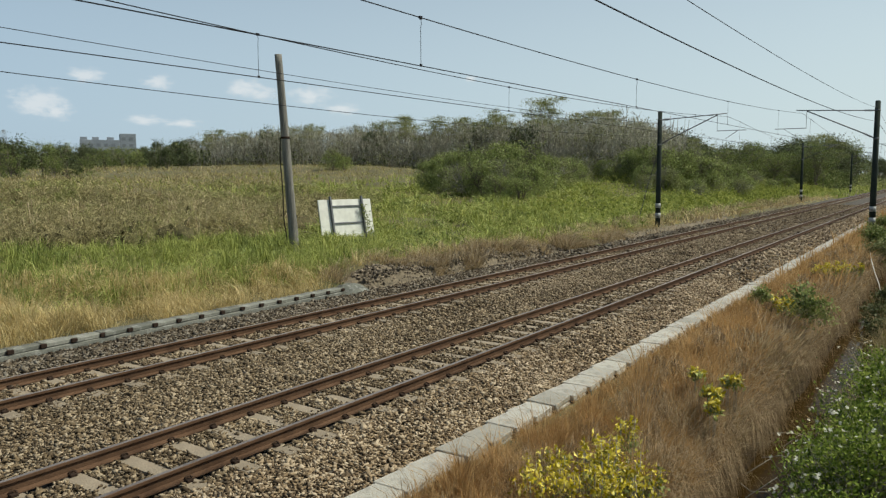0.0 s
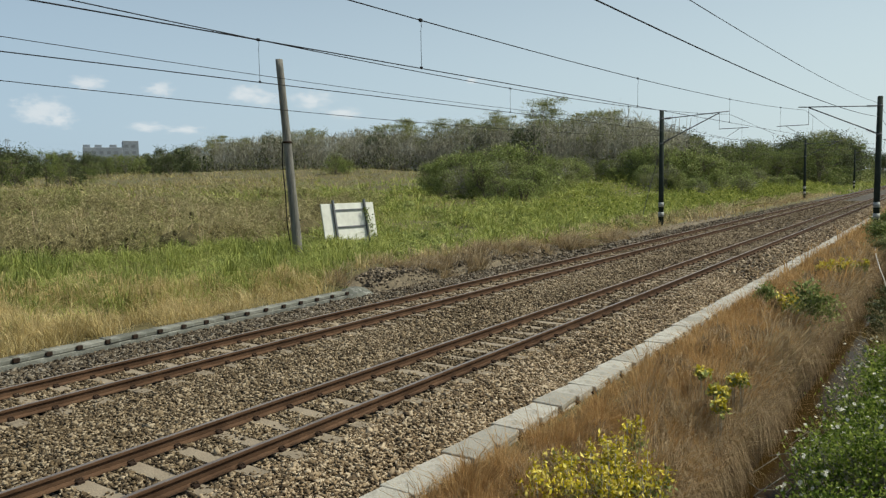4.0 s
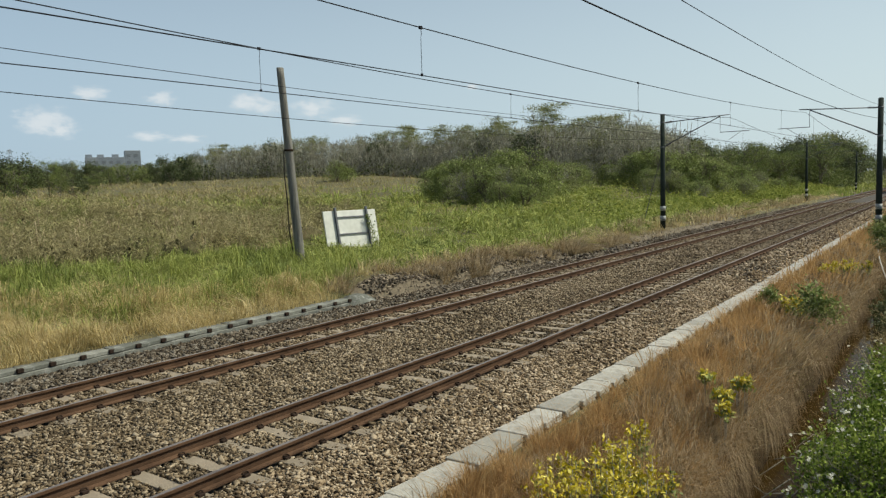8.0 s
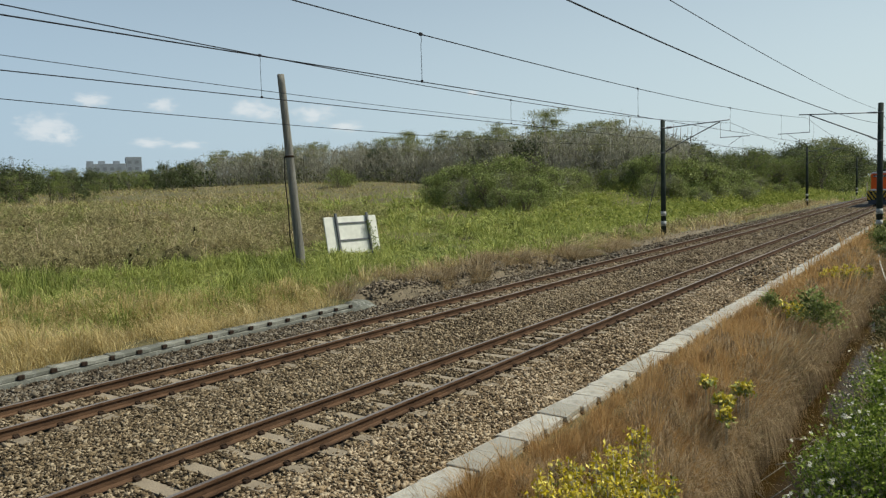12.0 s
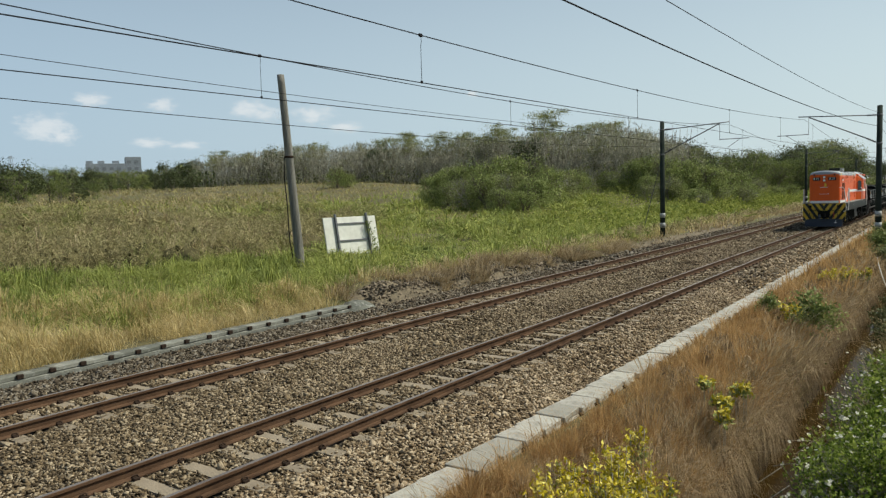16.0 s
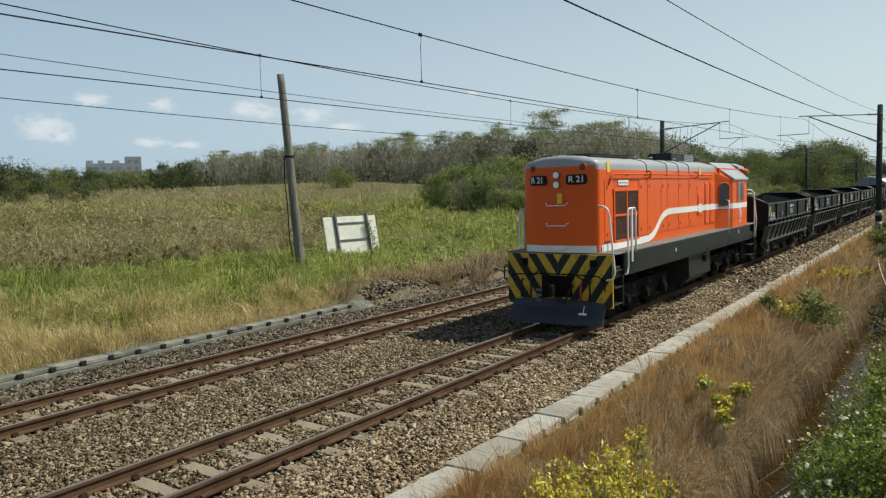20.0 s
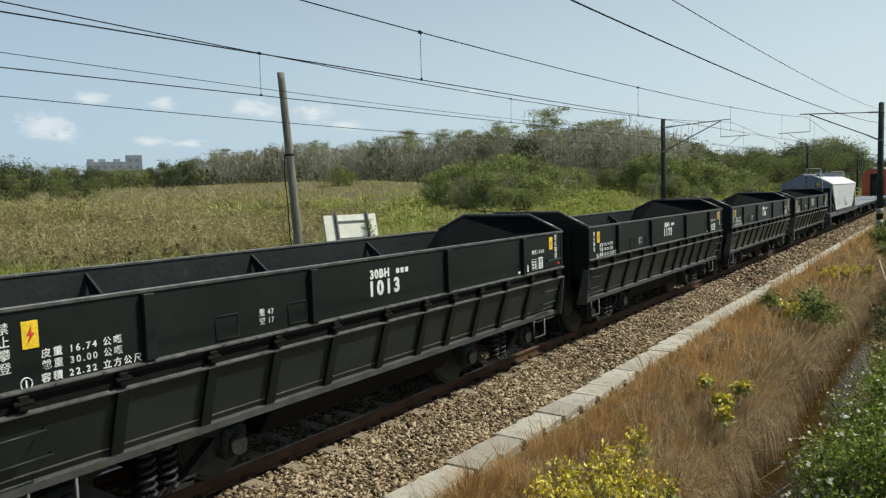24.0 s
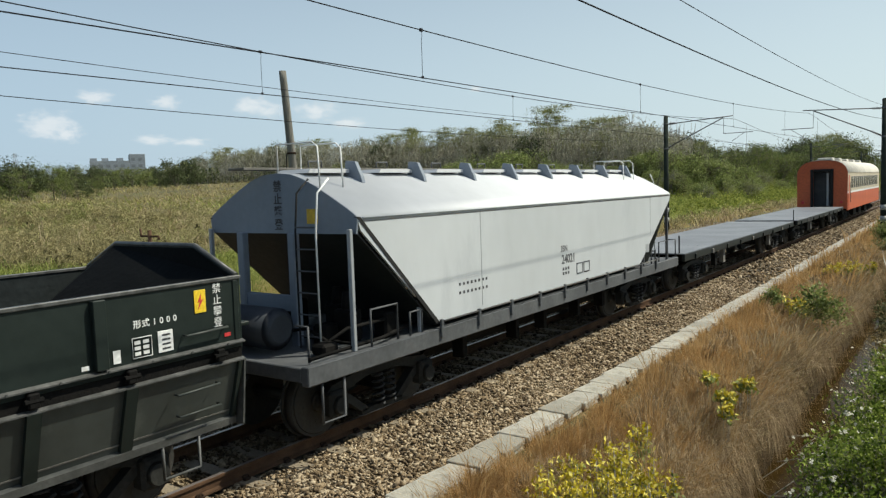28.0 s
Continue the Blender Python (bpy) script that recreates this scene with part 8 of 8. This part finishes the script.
    for k in range(3):
        bm = bmesh.new()
        box(bm, x, x + 0.003, 4.83 + k * 0.09, 4.89 + k * 0.09, 1.95, 2.01)
        part("letter_bar", bm, WL, root)
    words("lettering", "形式 1 0 0 0", 0.076, root, on_side(x, 8.57, 1.89), WL, 1.1, 0.001)
    words("lettering", "禁\n止\n攀\n登", 0.10, root, on_side(x, 9.22, 1.93), WL)
    for y, z in ((0.45, 1.965), (9.03, 2.0)):
        bm = bmesh.new()
        rbox(bm, x, x + 0.006, y - 0.062, y + 0.062, z - 0.105, z + 0.105, 0.002)
        pl = part("warning_plate", bm, M["yellow_plate"], root, "yellow warning plate")
        bm = bmesh.new()
        prism(bm, [(y + 0.01, z + 0.07), (y - 0.03, z - 0.01), (y - 0.005, z - 0.005), (y - 0.03, z - 0.08), (y + 0.035, z + 0.015), (y + 0.01, z + 0.012)], "x", x + 0.005, x + 0.008)
        part("flash_sign", bm, M["red_mark"], pl)
    bm = bmesh.new()
    rbox(bm, x, x + 0.006, 8.58, 8.73, 1.61, 1.80, 0.003)
    card = part("white_card", bm, WL, root, "white card")
    for k in range(4):
        bm = bmesh.new()
        box(bm, x + 0.0055, x + 0.0085, 8.62, 8.70, 1.635 + k * 0.04, 1.65 + k * 0.04)
        part("letter_bar", bm, M["black_letter"], card)
    bm = bmesh.new()
    tube(bm, [(x + 0.004, y, z) for y, z in ((8.34, 1.61), (8.52, 1.61), (8.52, 1.78), (8.34, 1.78), (8.34, 1.61))], 0.005, 4)
    panel = part("test_panel", bm, WL, root)
    for k in range(3):
        for j in range(2):
            bm = bmesh.new()
            box(bm, x, x + 0.004, 8.36 + j * 0.08, 8.415 + j * 0.08, 1.63 + k * 0.047, 1.66 + k * 0.047)
            part("letter_bar", bm, WL, panel)
    for y, h in ((8.2, 0.11), (8.06, 0.075), (7.93, 0.035)):
        bm = bmesh.new()
        box(bm, x, x + 0.004, y - 0.035, y + 0.03, 1.60, 1.60 + h)
        part("letter_bar", bm, WL, root)
    bm = bmesh.new()
    box(bm, x, x + 0.004, 9.28, 9.35, 1.625, 1.66)
    part("red_mark", bm, M["red_mark"], root)
    VEHICLES.append((root, behind))
    return root


U0 = 14.60
for _k, _num in enumerate(("", "1013", "1173", "1186", "1113")):
    make_hopper(_num, U0 + 10.6 * _k, _num == "1113", _k == 0)


# ---------------------------------------------------------------- covered hopper
def make_grain():
    root = thing("covered_hopper", "white covered grain hopper wagon with blue-grey ends and roof hatches", "wagon", pose(XN, 240, 0))
    G, Wh, F = M["grain_grey"], M["grain_white"], M["grain_frame"]
    L = 12.45
    for s in (-1, 1):
        bm = bmesh.new()
        rbox(bm, *sorted((1.24 * s, 1.35 * s)), 0.0, L, 0.88, 1.10, 0.012)
        part("side_sill", bm, F, root)
    bm = bmesh.new()
    rbox(bm, -1.24, 1.24, 0.0, L, 0.92, 1.08, 0.01)
    part("floor_frame", bm, F, root)
    # body shell: sides, arched roof, sloped ends
    arch = [(1.32, 2.62), (1.30, 2.68), (1.12, 2.79), (0.92, 2.90), (0.70, 3.02), (0.48, 3.12), (0.25, 3.19), (0.0, 3.21)]
    arch = arch + [(-x, z) for x, z in arch[-2::-1]]
    bm = bmesh.new()
    n = len(arch)
    a = [bm.verts.new((x, 0.92, z)) for x, z in arch]
    b = [bm.verts.new((x, 11.95, z)) for x, z in arch]
    for k in range(n - 1):
        bm.faces.new((a[k], a[k + 1], b[k + 1], b[k])).smooth = True
    ext = bmesh.ops.extrude_face_region(bm, geom=list(bm.faces))
    bmesh.ops.translate(bm, vec=(0, 0, -0.02), verts=[v for v in ext["geom"] if isinstance(v, bmesh.types.BMVert)])
    roof = part("roof", bm, M["grain_roof"], root)
    for s in (-1, 1):
        bm = bmesh.new()
        prism(bm, [(0.92, 2.64), (11.95, 2.64), (11.9, 2.5), (9.95, 1.18), (2.42, 1.18), (0.97, 2.5)], "x", 1.285 * s, 1.318 * s)
        side = part("side_sheet", bm, Wh, root)
        for y in (3.55, 10.6):
            bm = bmesh.new()
            box(bm, *sorted((1.3175 * s, 1.321 * s)), y - 0.006, y + 0.006, 1.25 if y < 9 else 1.75, 2.62)
            part("weld_seam", bm, M["roof_grey"], side)
        bm = bmesh.new()
        prism(bm, [(0.90, 2.66), (0.96, 2.66), (2.47, 1.17), (2.39, 1.17)], "x", 1.28 * s, 1.326 * s)
        part("edge_strip", bm, M["mesh_dark"], side)
        bm = bmesh.new()
        tube(bm, [(1.33 * s, 1.0, 2.645), (1.33 * s, 11.9, 2.645)], 0.015, 5)
        part("gutter", bm, Wh, side)
        # side rail on stakes
        bm = bmesh.new()
        tube(bm, [(1.37 * s, 2.5, 1.19), (1.37 * s, 11.0, 1.19)], 0.014, 5)
        part("side_rail", bm, M["walkway"], root)
        for k in range(10):
            y = 2.45 + k * 0.93
            bm = bmesh.new()
            rbox(bm, *sorted((1.345 * s, 1.385 * s)), y - 0.03, y + 0.03, 0.98, 1.22, 0.006)
            part("stake", bm, F, root)
        # posts
        for y in (0.85, 2.12, 10.3, 11.9):
            bm = bmesh.new()
            rbox(bm, 1.25 * s - 0.028, 1.25 * s + 0.028, y - 0.028, y + 0.028, 1.1, 2.52 if y in (0.85, 11.9) else 1.55, 0.008)
            part("post", bm, M["roof_grey"] if y < 5 else F, root)
    for y, d in ((0.92, 1), (11.95, -1)):
        bm = bmesh.new()
        prism(bm, [(x, z) for x, z in arch] + [(-1.30, 2.46), (1.30, 2.46)], "y", y - 0.012, y + 0.012)
        cap = part("end_cap", bm, G, root)
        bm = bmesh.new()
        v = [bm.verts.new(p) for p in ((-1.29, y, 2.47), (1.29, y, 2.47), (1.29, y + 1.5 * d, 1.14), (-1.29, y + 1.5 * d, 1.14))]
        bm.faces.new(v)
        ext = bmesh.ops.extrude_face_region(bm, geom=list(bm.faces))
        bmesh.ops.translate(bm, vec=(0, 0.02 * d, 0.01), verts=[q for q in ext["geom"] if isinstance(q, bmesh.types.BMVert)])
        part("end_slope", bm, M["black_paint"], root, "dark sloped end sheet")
        for x in (-0.62, 0.32):
            bm = bmesh.new()
            rbox(bm, x - 0.06, x + 0.06, *sorted((y - 0.12 * d, y - 0.02 * d)), 1.08, 2.47, 0.01)
            part("end_post", bm, G, root)
        bm = bmesh.new()
        rbox(bm, -0.56, 0.26, *sorted((y - 0.1 * d, y - 0.03 * d)), 1.50, 1.70, 0.01)
        part("cross_brace", bm, G, root)
        make_coupler(root, 0.05 if d > 0 else L - 0.05, -d)
        # ladder
        lad = new("ladder")
        lad.parent = root
        yl = y - 0.22 * d
        for x in (0.52, 0.86):
            bm = bmesh.new()
            tube(bm, [(x, yl, 1.1), (x, yl, 2.5), (x, yl + 0.05 * d, 2.95), (x, yl + 0.25 * d, 3.12)], 0.013, 5)
            part("stile", bm, M["white_paint"] if x > 0.6 else M["mesh_dark"], lad)
        for k in range(6):
            bm = bmesh.new()
            cyl(bm, (0.52, yl, 1.25 + k * 0.26), (0.86, yl, 1.25 + k * 0.26), 0.011, seg=5)
            part("rung", bm, F, lad)
        for pts in ([(1.2, y - 0.75 * d, 1.1), (1.2, y - 0.75 * d, 1.5), (1.0, y - 0.75 * d, 1.5)], [(1.28, y + 0.2 * d, 1.1), (1.28, y + 0.2 * d, 1.55), (1.28, y + 0.7 * d, 1.55), (1.28, y + 0.7 * d, 1.1)], [(1.28, y + 0.95 * d, 1.1), (1.28, y + 0.95 * d, 1.4), (1.28, y + 1.2 * d, 1.4), (1.28, y + 1.2 * d, 1.1)]):
            bm = bmesh.new()
            tube(bm, pts, 0.016, 5)
            part("grab_rail", bm, F, root)
    words("lettering", "禁\n止\n攀\n登", 0.15, root, on_front(0.02, 0.903, 2.8), M["black_letter"], 1.0, 0.002)
    bm = bmesh.new()
    rbox(bm, 0.52, 0.70, 0.898, 0.908, 2.58, 2.76, 0.002)
    part("warning_plate", bm, M["yellow"], root, "faded yellow warning plate")
    # gear on the end platform: air tank, valves
    bm = bmesh.new()
    cyl(bm, (-0.95, 0.42, 1.37), (0.44, 0.42, 1.37), 0.25, seg=20)
    cyl(bm, (-1.0, 0.42, 1.37), (-0.95, 0.42, 1.37), 0.16, 0.25, seg=20)
    cyl(bm, (0.44, 0.42, 1.37), (0.50, 0.42, 1.37), 0.25, 0.16, seg=20)
    part("air_tank", bm, M["plough"], root, "dark blue-grey air tank")
    for x, y in ((0.75, 1.3), (0.3, 1.6), (-0.6, 1.7)):
        bm = bmesh.new()
        rbox(bm, x - 0.14, x + 0.14, y - 0.12, y + 0.12, 1.1, 1.5, 0.03)
        cyl(bm, (x, y, 1.45), (x, y, 1.72), 0.09, 0.06, seg=10)
        part("valve", bm, M["underframe"], root)
    # brake rigging along the end platform
    for pts in ([(-1.1, 0.95, 1.14), (0.2, 1.0, 1.16), (1.15, 1.0, 1.14)], [(1.22, 0.15, 1.14), (1.22, 1.4, 1.16), (1.05, 2.3, 1.2)], [(0.95, 0.5, 1.13), (1.0, 1.0, 1.32), (1.08, 1.9, 1.34)], [(-0.2, 0.75, 1.2), (0.55, 0.78, 1.32), (1.0, 0.8, 1.14)]):
        bm = bmesh.new()
        tube(bm, pts, 0.022, 6)
        part("brake_pipe", bm, M["underframe"], root)
    for x, y, z0, z1 in ((0.98, 1.75, 1.09, 1.42), (0.6, 1.05, 1.09, 1.34), (1.0, 0.62, 1.09, 1.22)):
        bm = bmesh.new()
        rbox(bm, x - 0.11, x + 0.11, y - 0.13, y + 0.13, z0, z1, 0.03)
        part("gear_box", bm, M["underframe"], root)
    # roof walkway, hatches, rails
    bm = bmesh.new()
    rbox(bm, -0.52, -0.22, 0.6, 12.2, 3.26, 3.29, 0.004)
    part("roof_walk", bm, M["walkway"], root)
    for k in range(8):
        y = 1.5 + k * 1.35
        bm = bmesh.new()
        prism(bm, [(y - 0.42, 3.20), (y + 0.42, 3.20), (y + 0.38, 3.25), (y - 0.38, 3.25)], "x", -0.15, 0.40)
        hatch = part("hatch", bm, M["grain_roof"], roof)
        bm = bmesh.new()
        prism(bm, [(0.30, 3.16), (0.62, 3.06), (0.60, 3.14), (0.50, 3.34), (0.34, 3.36)], "y", y + 0.325, y + 0.385)
        part("hatch_clamp", bm, G, hatch)
        bm = bmesh.new()
        tube(bm, [(0.1, y - 0.12, 3.28), (0.1, y - 0.12, 3.36), (0.1, y + 0.12, 3.36), (0.1, y + 0.12, 3.28)], 0.012, 5)
        part("handle", bm, F, hatch)
    for y in (0.95, 1.35, 10.6, 11.2):
        bm = bmesh.new()
        hgt = 3.56 if y < 5 else 3.45
        tube(bm, [(0.0, y, 3.2), (0.0, y, hgt), (0.62, y, hgt), (0.70, y, hgt - 0.06), (0.72, y, 3.0)], 0.011, 5)
        part("roof_rail", bm, M["white_paint"], roof)
    # lettering
    K = M["black_letter"]
    words("number", "24021", 0.22, root, on_side(1.3185, 6.42, 1.64), K, 1.0, 0.004)
    words("lettering", "35N", 0.15, root, on_side(1.3185, 6.25, 1.83), K, 1.0, 0.003)
    for y, z in ((6.32, 1.48), (6.32, 1.40)):
        for k in range(3):
            bm = bmesh.new()
            box(bm, 1.3175, 1.3205, y - 0.14 + k * 0.1, y - 0.08 + k * 0.1, z - 0.025, z + 0.025)
            part("letter_bar", bm, K, root)
    for y0 in (6.75, 7.05):
        bm = bmesh.new()
        tube(bm, [(1.319, y, z) for y, z in ((y0, 1.34), (y0 + 0.24, 1.34), (y0 + 0.24, 1.52), (y0, 1.52), (y0, 1.34))], 0.012, 4)
        part("test_panel", bm, K, root)
    for z in (1.62, 1.50):
        for k in range(8):
            bm = bmesh.new()
            box(bm, 1.3175, 1.3205, 2.95 + k * 0.1, 2.995 + k * 0.1, z - 0.02, z + 0.02)
            part("letter_bar", bm, K, root)
    bm = bmesh.new()
    rbox(bm, 1.3175, 1.322, 10.3, 10.5, 1.40, 1.58, 0.002)
    part("test_panel", bm, M["roof_grey"], root)
    make_bogie(root, 1.7, 1.75, 0.43)
    make_bogie(root, L - 1.7, 1.75, 0.43)
    for y in (3.6, 5.2, 6.2, 7.6, 8.8):
        bm = bmesh.new()
        rbox(bm, 0.75, 0.95, y - 0.06, y + 0.06, 0.42, 0.92, 0.01)
        part("hanger", bm, M["underframe"], root)
    for s in (-1, 1):
        bm = bmesh.new()
        tube(bm, [(1.3 * s, 0.25, 0.88), (1.3 * s, 0.25, 0.42), (1.3 * s, 0.6, 0.42), (1.3 * s, 0.6, 0.88)], 0.018, 5)
        part("foot_step", bm, F, root)
    bm = bmesh.new()
    for s in (-1, 1):
        prism(bm, [(s * 0.25, 1.1), (s * 1.2, 1.16), (s * 0.6, 0.5), (s * 0.2, 0.5)], "y", 2.9, 9.5)
    part("discharge_chute", bm, M["underframe"], root)
    VEHICLES.append((root, 67.3))


make_grain()


# ---------------------------------------------------------------- flat wagons
def make_flat(behind, L):
    root = thing("flat_wagon", "flat wagon with a bare grey steel deck", "wagon", pose(XN, 255, 0), group="flat wagons")
    n = 6
    for k in range(n):
        bm = bmesh.new()
        rbox(bm, -1.27, 1.27, k * L / n + 0.003, (k + 1) * L / n - 0.003, 1.075, 1.105, 0.004)
        part("deck_plate", bm, M["deck_steel"], root)
    for s in (-1, 1):
        bm = bmesh.new()
        rbox(bm, *sorted((1.2 * s, 1.28 * s)), 0, L, 0.90, 1.08, 0.008)
        part("side_sill", bm, M["black_paint"], root)
        for k in range(9):
            y = 0.9 + k * (L - 1.8) / 8
            bm = bmesh.new()
            rbox(bm, *sorted((1.275 * s, 1.32 * s)), y - 0.06, y + 0.06, 0.90, 1.03, 0.006)
            part("stake_pocket", bm, M["walkway"] if k % 3 == 1 else M["black_paint"], root)
        for y in (3.3, 4.2, 10.6):
            bm = bmesh.new()
            rbox(bm, *sorted((1.02 * s, 1.14 * s)), y, y + 0.22, 0.45, 0.85, 0.01)
            part("hanger", bm, M["walkway"] if y > 4 else M["underframe"], root)
    bm = bmesh.new()
    rbox(bm, -0.35, 0.35, 0, L, 0.7, 1.07, 0.01)
    for k in range(9):
        y = 0.6 + k * (L - 1.2) / 8
        box(bm, -1.2, 1.2, y - 0.06, y + 0.06, 0.88, 1.07)
    part("floor_frame", bm, M["underframe"], root)
    make_bogie(root, 1.9, 1.75, 0.43)
    make_bogie(root, L - 1.9, 1.75, 0.43)
    make_coupler(root, 0.05, -1)
    make_coupler(root, L - 0.05, 1)
    bm = bmesh.new()
    cyl(bm, (1.1, 0.12, 1.1), (1.1, 0.12, 1.55), 0.02, seg=6)
    part("brake_staff", bm, M["underframe"], root)
    VEHICLES.append((root, behind))


make_flat(80.5, 14.6)
make_flat(96.0, 14.6)


# ---------------------------------------------------------------- passenger coach
def make_coach():
    root = thing("passenger_coach", "old orange and cream passenger coach with an open gangway door", "coach", pose(XN, 290, 0))
    L, W = 19.8, 1.38
    Og, Cr = M["coach_orange"], M["coach_cream"]
    sec = [(W - 0.05, 0.85), (W, 1.0), (W, 3.05)]
    arch = [(W * math.cos(a) ** 0.7, 3.05 + 0.85 * math.sin(a)) for a in [math.pi / 2 * k / 8 for k in range(1, 8)]] + [(0, 3.90)]
    for s in (-1, 1):
        for name, z0, z1, m in (("lower_side", 0.85, 1.86, Og), ("window_band", 1.98, 3.10, Cr)):
            bm = bmesh.new()
            rbox(bm, *sorted(((W - 0.06) * s, W * s)), 0.05, L - 0.05, z0, z1, 0.01)
            part(name, bm, m, root)
        bm = bmesh.new()
        rbox(bm, *sorted(((W - 0.06) * s, (W + 0.004) * s)), 0.05, L - 0.05, 1.86, 1.98, 0.004)
        part("belt_line", bm, M["white_paint"], root)
        for k in range(15):
            y = 1.7 + k * 1.12
            bm = bmesh.new()
            rbox(bm, *sorted((W * s - 0.01 * s, (W + 0.012) * s)), y, y + 0.88, 2.16, 2.86, 0.006)
            win = part("window", bm, M["walkway"], root)
            for j in range(2):
                bm = bmesh.new()
                rbox(bm, *sorted(((W + 0.011) * s, (W + 0.016) * s)), y + 0.05 + j * 0.41, y + 0.42 + j * 0.41, 2.21, 2.81, 0.002)
                part("pane", bm, M["dark_glass"], win)
        bm = bmesh.new()
        rbox(bm, *sorted(((W + 0.0) * s, (W + 0.012) * s)), 0.35, 0.95, 0.95, 2.95, 0.006)
        part("door", bm, Og, root)
        bm = bmesh.new()
        cyl(bm, ((W + 0.03) * s, 1.15, 1.3), ((W + 0.03) * s, 1.15, 2.5), 0.016, seg=6)
        part("grab_rail", bm, M["steel"], root)
    outline = [(W, 3.08)] + arch + [(-x, z) for x, z in arch[-2::-1]] + [(-W, 3.08)]
    bm = bmesh.new()
    a = [bm.verts.new((x, 0.0, z)) for x, z in outline]
    b = [bm.verts.new((x, L, z)) for x, z in outline]
    for k in range(len(outline) - 1):
        bm.faces.new((a[k], a[k + 1], b[k + 1], b[k])).smooth = True
    ext = bmesh.ops.extrude_face_region(bm, geom=list(bm.faces))
    bmesh.ops.translate(bm, vec=(0, 0, -0.04), verts=[v for v in ext["geom"] if isinstance(v, bmesh.types.BMVert)])
    roof = part("roof", bm, M["coach_roof"], root)
    for y in (1.6, 4.9, 8.4, 12.0, 16.0):
        bm = bmesh.new()
        rbox(bm, -0.42, 0.42, y - 0.5, y + 0.5, 3.80, 4.05, 0.05)
        part("roof_vent", bm, M["coach_roof"], roof)
    # ends with the gangway opening through them
    for y, d in ((0.0, 1), (L, -1)):
        for poly in ([(0.46, 0.95), (W - 0.02, 0.95), (W, 3.05)] + [p for p in arch if p[0] > 0.46] + [(0.46, 3.86)], [(-0.46, 0.95), (-W + 0.02, 0.95), (-W, 3.05)] + [(-p[0], p[1]) for p in arch if p[0] > 0.46] + [(-0.46, 3.86)], [(-0.46, 3.2), (0.46, 3.2), (0.46, 3.86), (0, 3.89), (-0.46, 3.86)]):
            bm = bmesh.new()
            prism(bm, poly, "y", y, y + 0.05 * d)
            part("end_wall", bm, Og, root)
        for x0, x1, z0, z1 in ((-0.62, -0.46, 1.0, 3.35), (0.46, 0.62, 1.0, 3.35), (-0.46, 0.46, 3.2, 3.35)):
            bm = bmesh.new()
            rbox(bm, x0, x1, *sorted((y - 0.12 * d, y + 0.02 * d)), z0, z1, 0.03)
            part("gangway_bellows", bm, M["mesh_dark"], root)
        bm = bmesh.new()
        rbox(bm, -1.3, 1.3, *sorted((y + 0.9 * d, y + 0.94 * d)), 1.0, 3.2, 0.005)
        part("vestibule_wall", bm, M["grain_frame"], root)
        bm = bmesh.new()
        rbox(bm, 0.18, 0.30, *sorted((y + 0.5 * d, y + 0.53 * d)), 1.1, 3.1, 0.005)
        part("inner_door", bm, M["grain_white"], root)
        for x in (-1.05, 1.05):
            bm = bmesh.new()
            cyl(bm, (x, y, 1.35), (x, y - 0.05 * d, 1.35), 0.09, seg=14)
            part("tail_lamp", bm, M["red_mark"], root)
        make_coupler(root, y + 0.1 * d, -d)
    bm = bmesh.new()
    rbox(bm, -1.3, 1.3, 0.05, L - 0.05, 0.85, 1.0, 0.01)
    part("floor", bm, M["underframe"], root)
    for y in (5.0, 8.0, 11.5):
        bm = bmesh.new()
        rbox(bm, -1.15, 1.15, y, y + 1.5, 0.35, 0.84, 0.03)
        part("underfloor_box", bm, M["underframe"], root)
    make_bogie(root, 2.6, 2.3, 0.43)
    make_bogie(root, L - 2.6, 2.3, 0.43)
    VEHICLES.append((root, 111.6))


make_coach()

# ---------------------------------------------------------------- what moves
TRAIN = ((0.0, 213.0), (12.0, 92.8), (12.5, 88.0), (14.5, 67.9), (15.0, 62.8), (16.0, 52.6), (17.0, 42.75), (18.0, 33.2), (19.0, 23.65), (20.0, 14.25), (21.0, 4.85), (21.5, 0.45),
         (23.5, -18.07), (24.0, -22.98), (25.0, -32.7), (26.0, -42.3), (27.0, -51.95), (28.0, -61.86))


def train_at(t):
    return float(np.interp(t, [r[0] for r in TRAIN], [r[1] for r in TRAIN]))


def motions():
    for ob, behind in VEHICLES:
        walk(ob, [(t, pose(XN, y + behind, 0)) for t, y in TRAIN])
    # the wheels roll: a row every other picture from just before the train comes in
    for ob, y, r in WHEELS:
        rows = [(0.0, pose(0, y, r))]
        for k in range(int(16.4 * 15) + 1):
            t = 28.0 - k / 15.0
            rows.append((t, pose(0, y, r, math.degrees(train_at(11.6) - train_at(t)) / r, 0, 0)))
        rows.sort(key=lambda q: q[0])
        walk(ob, rows)


motions()
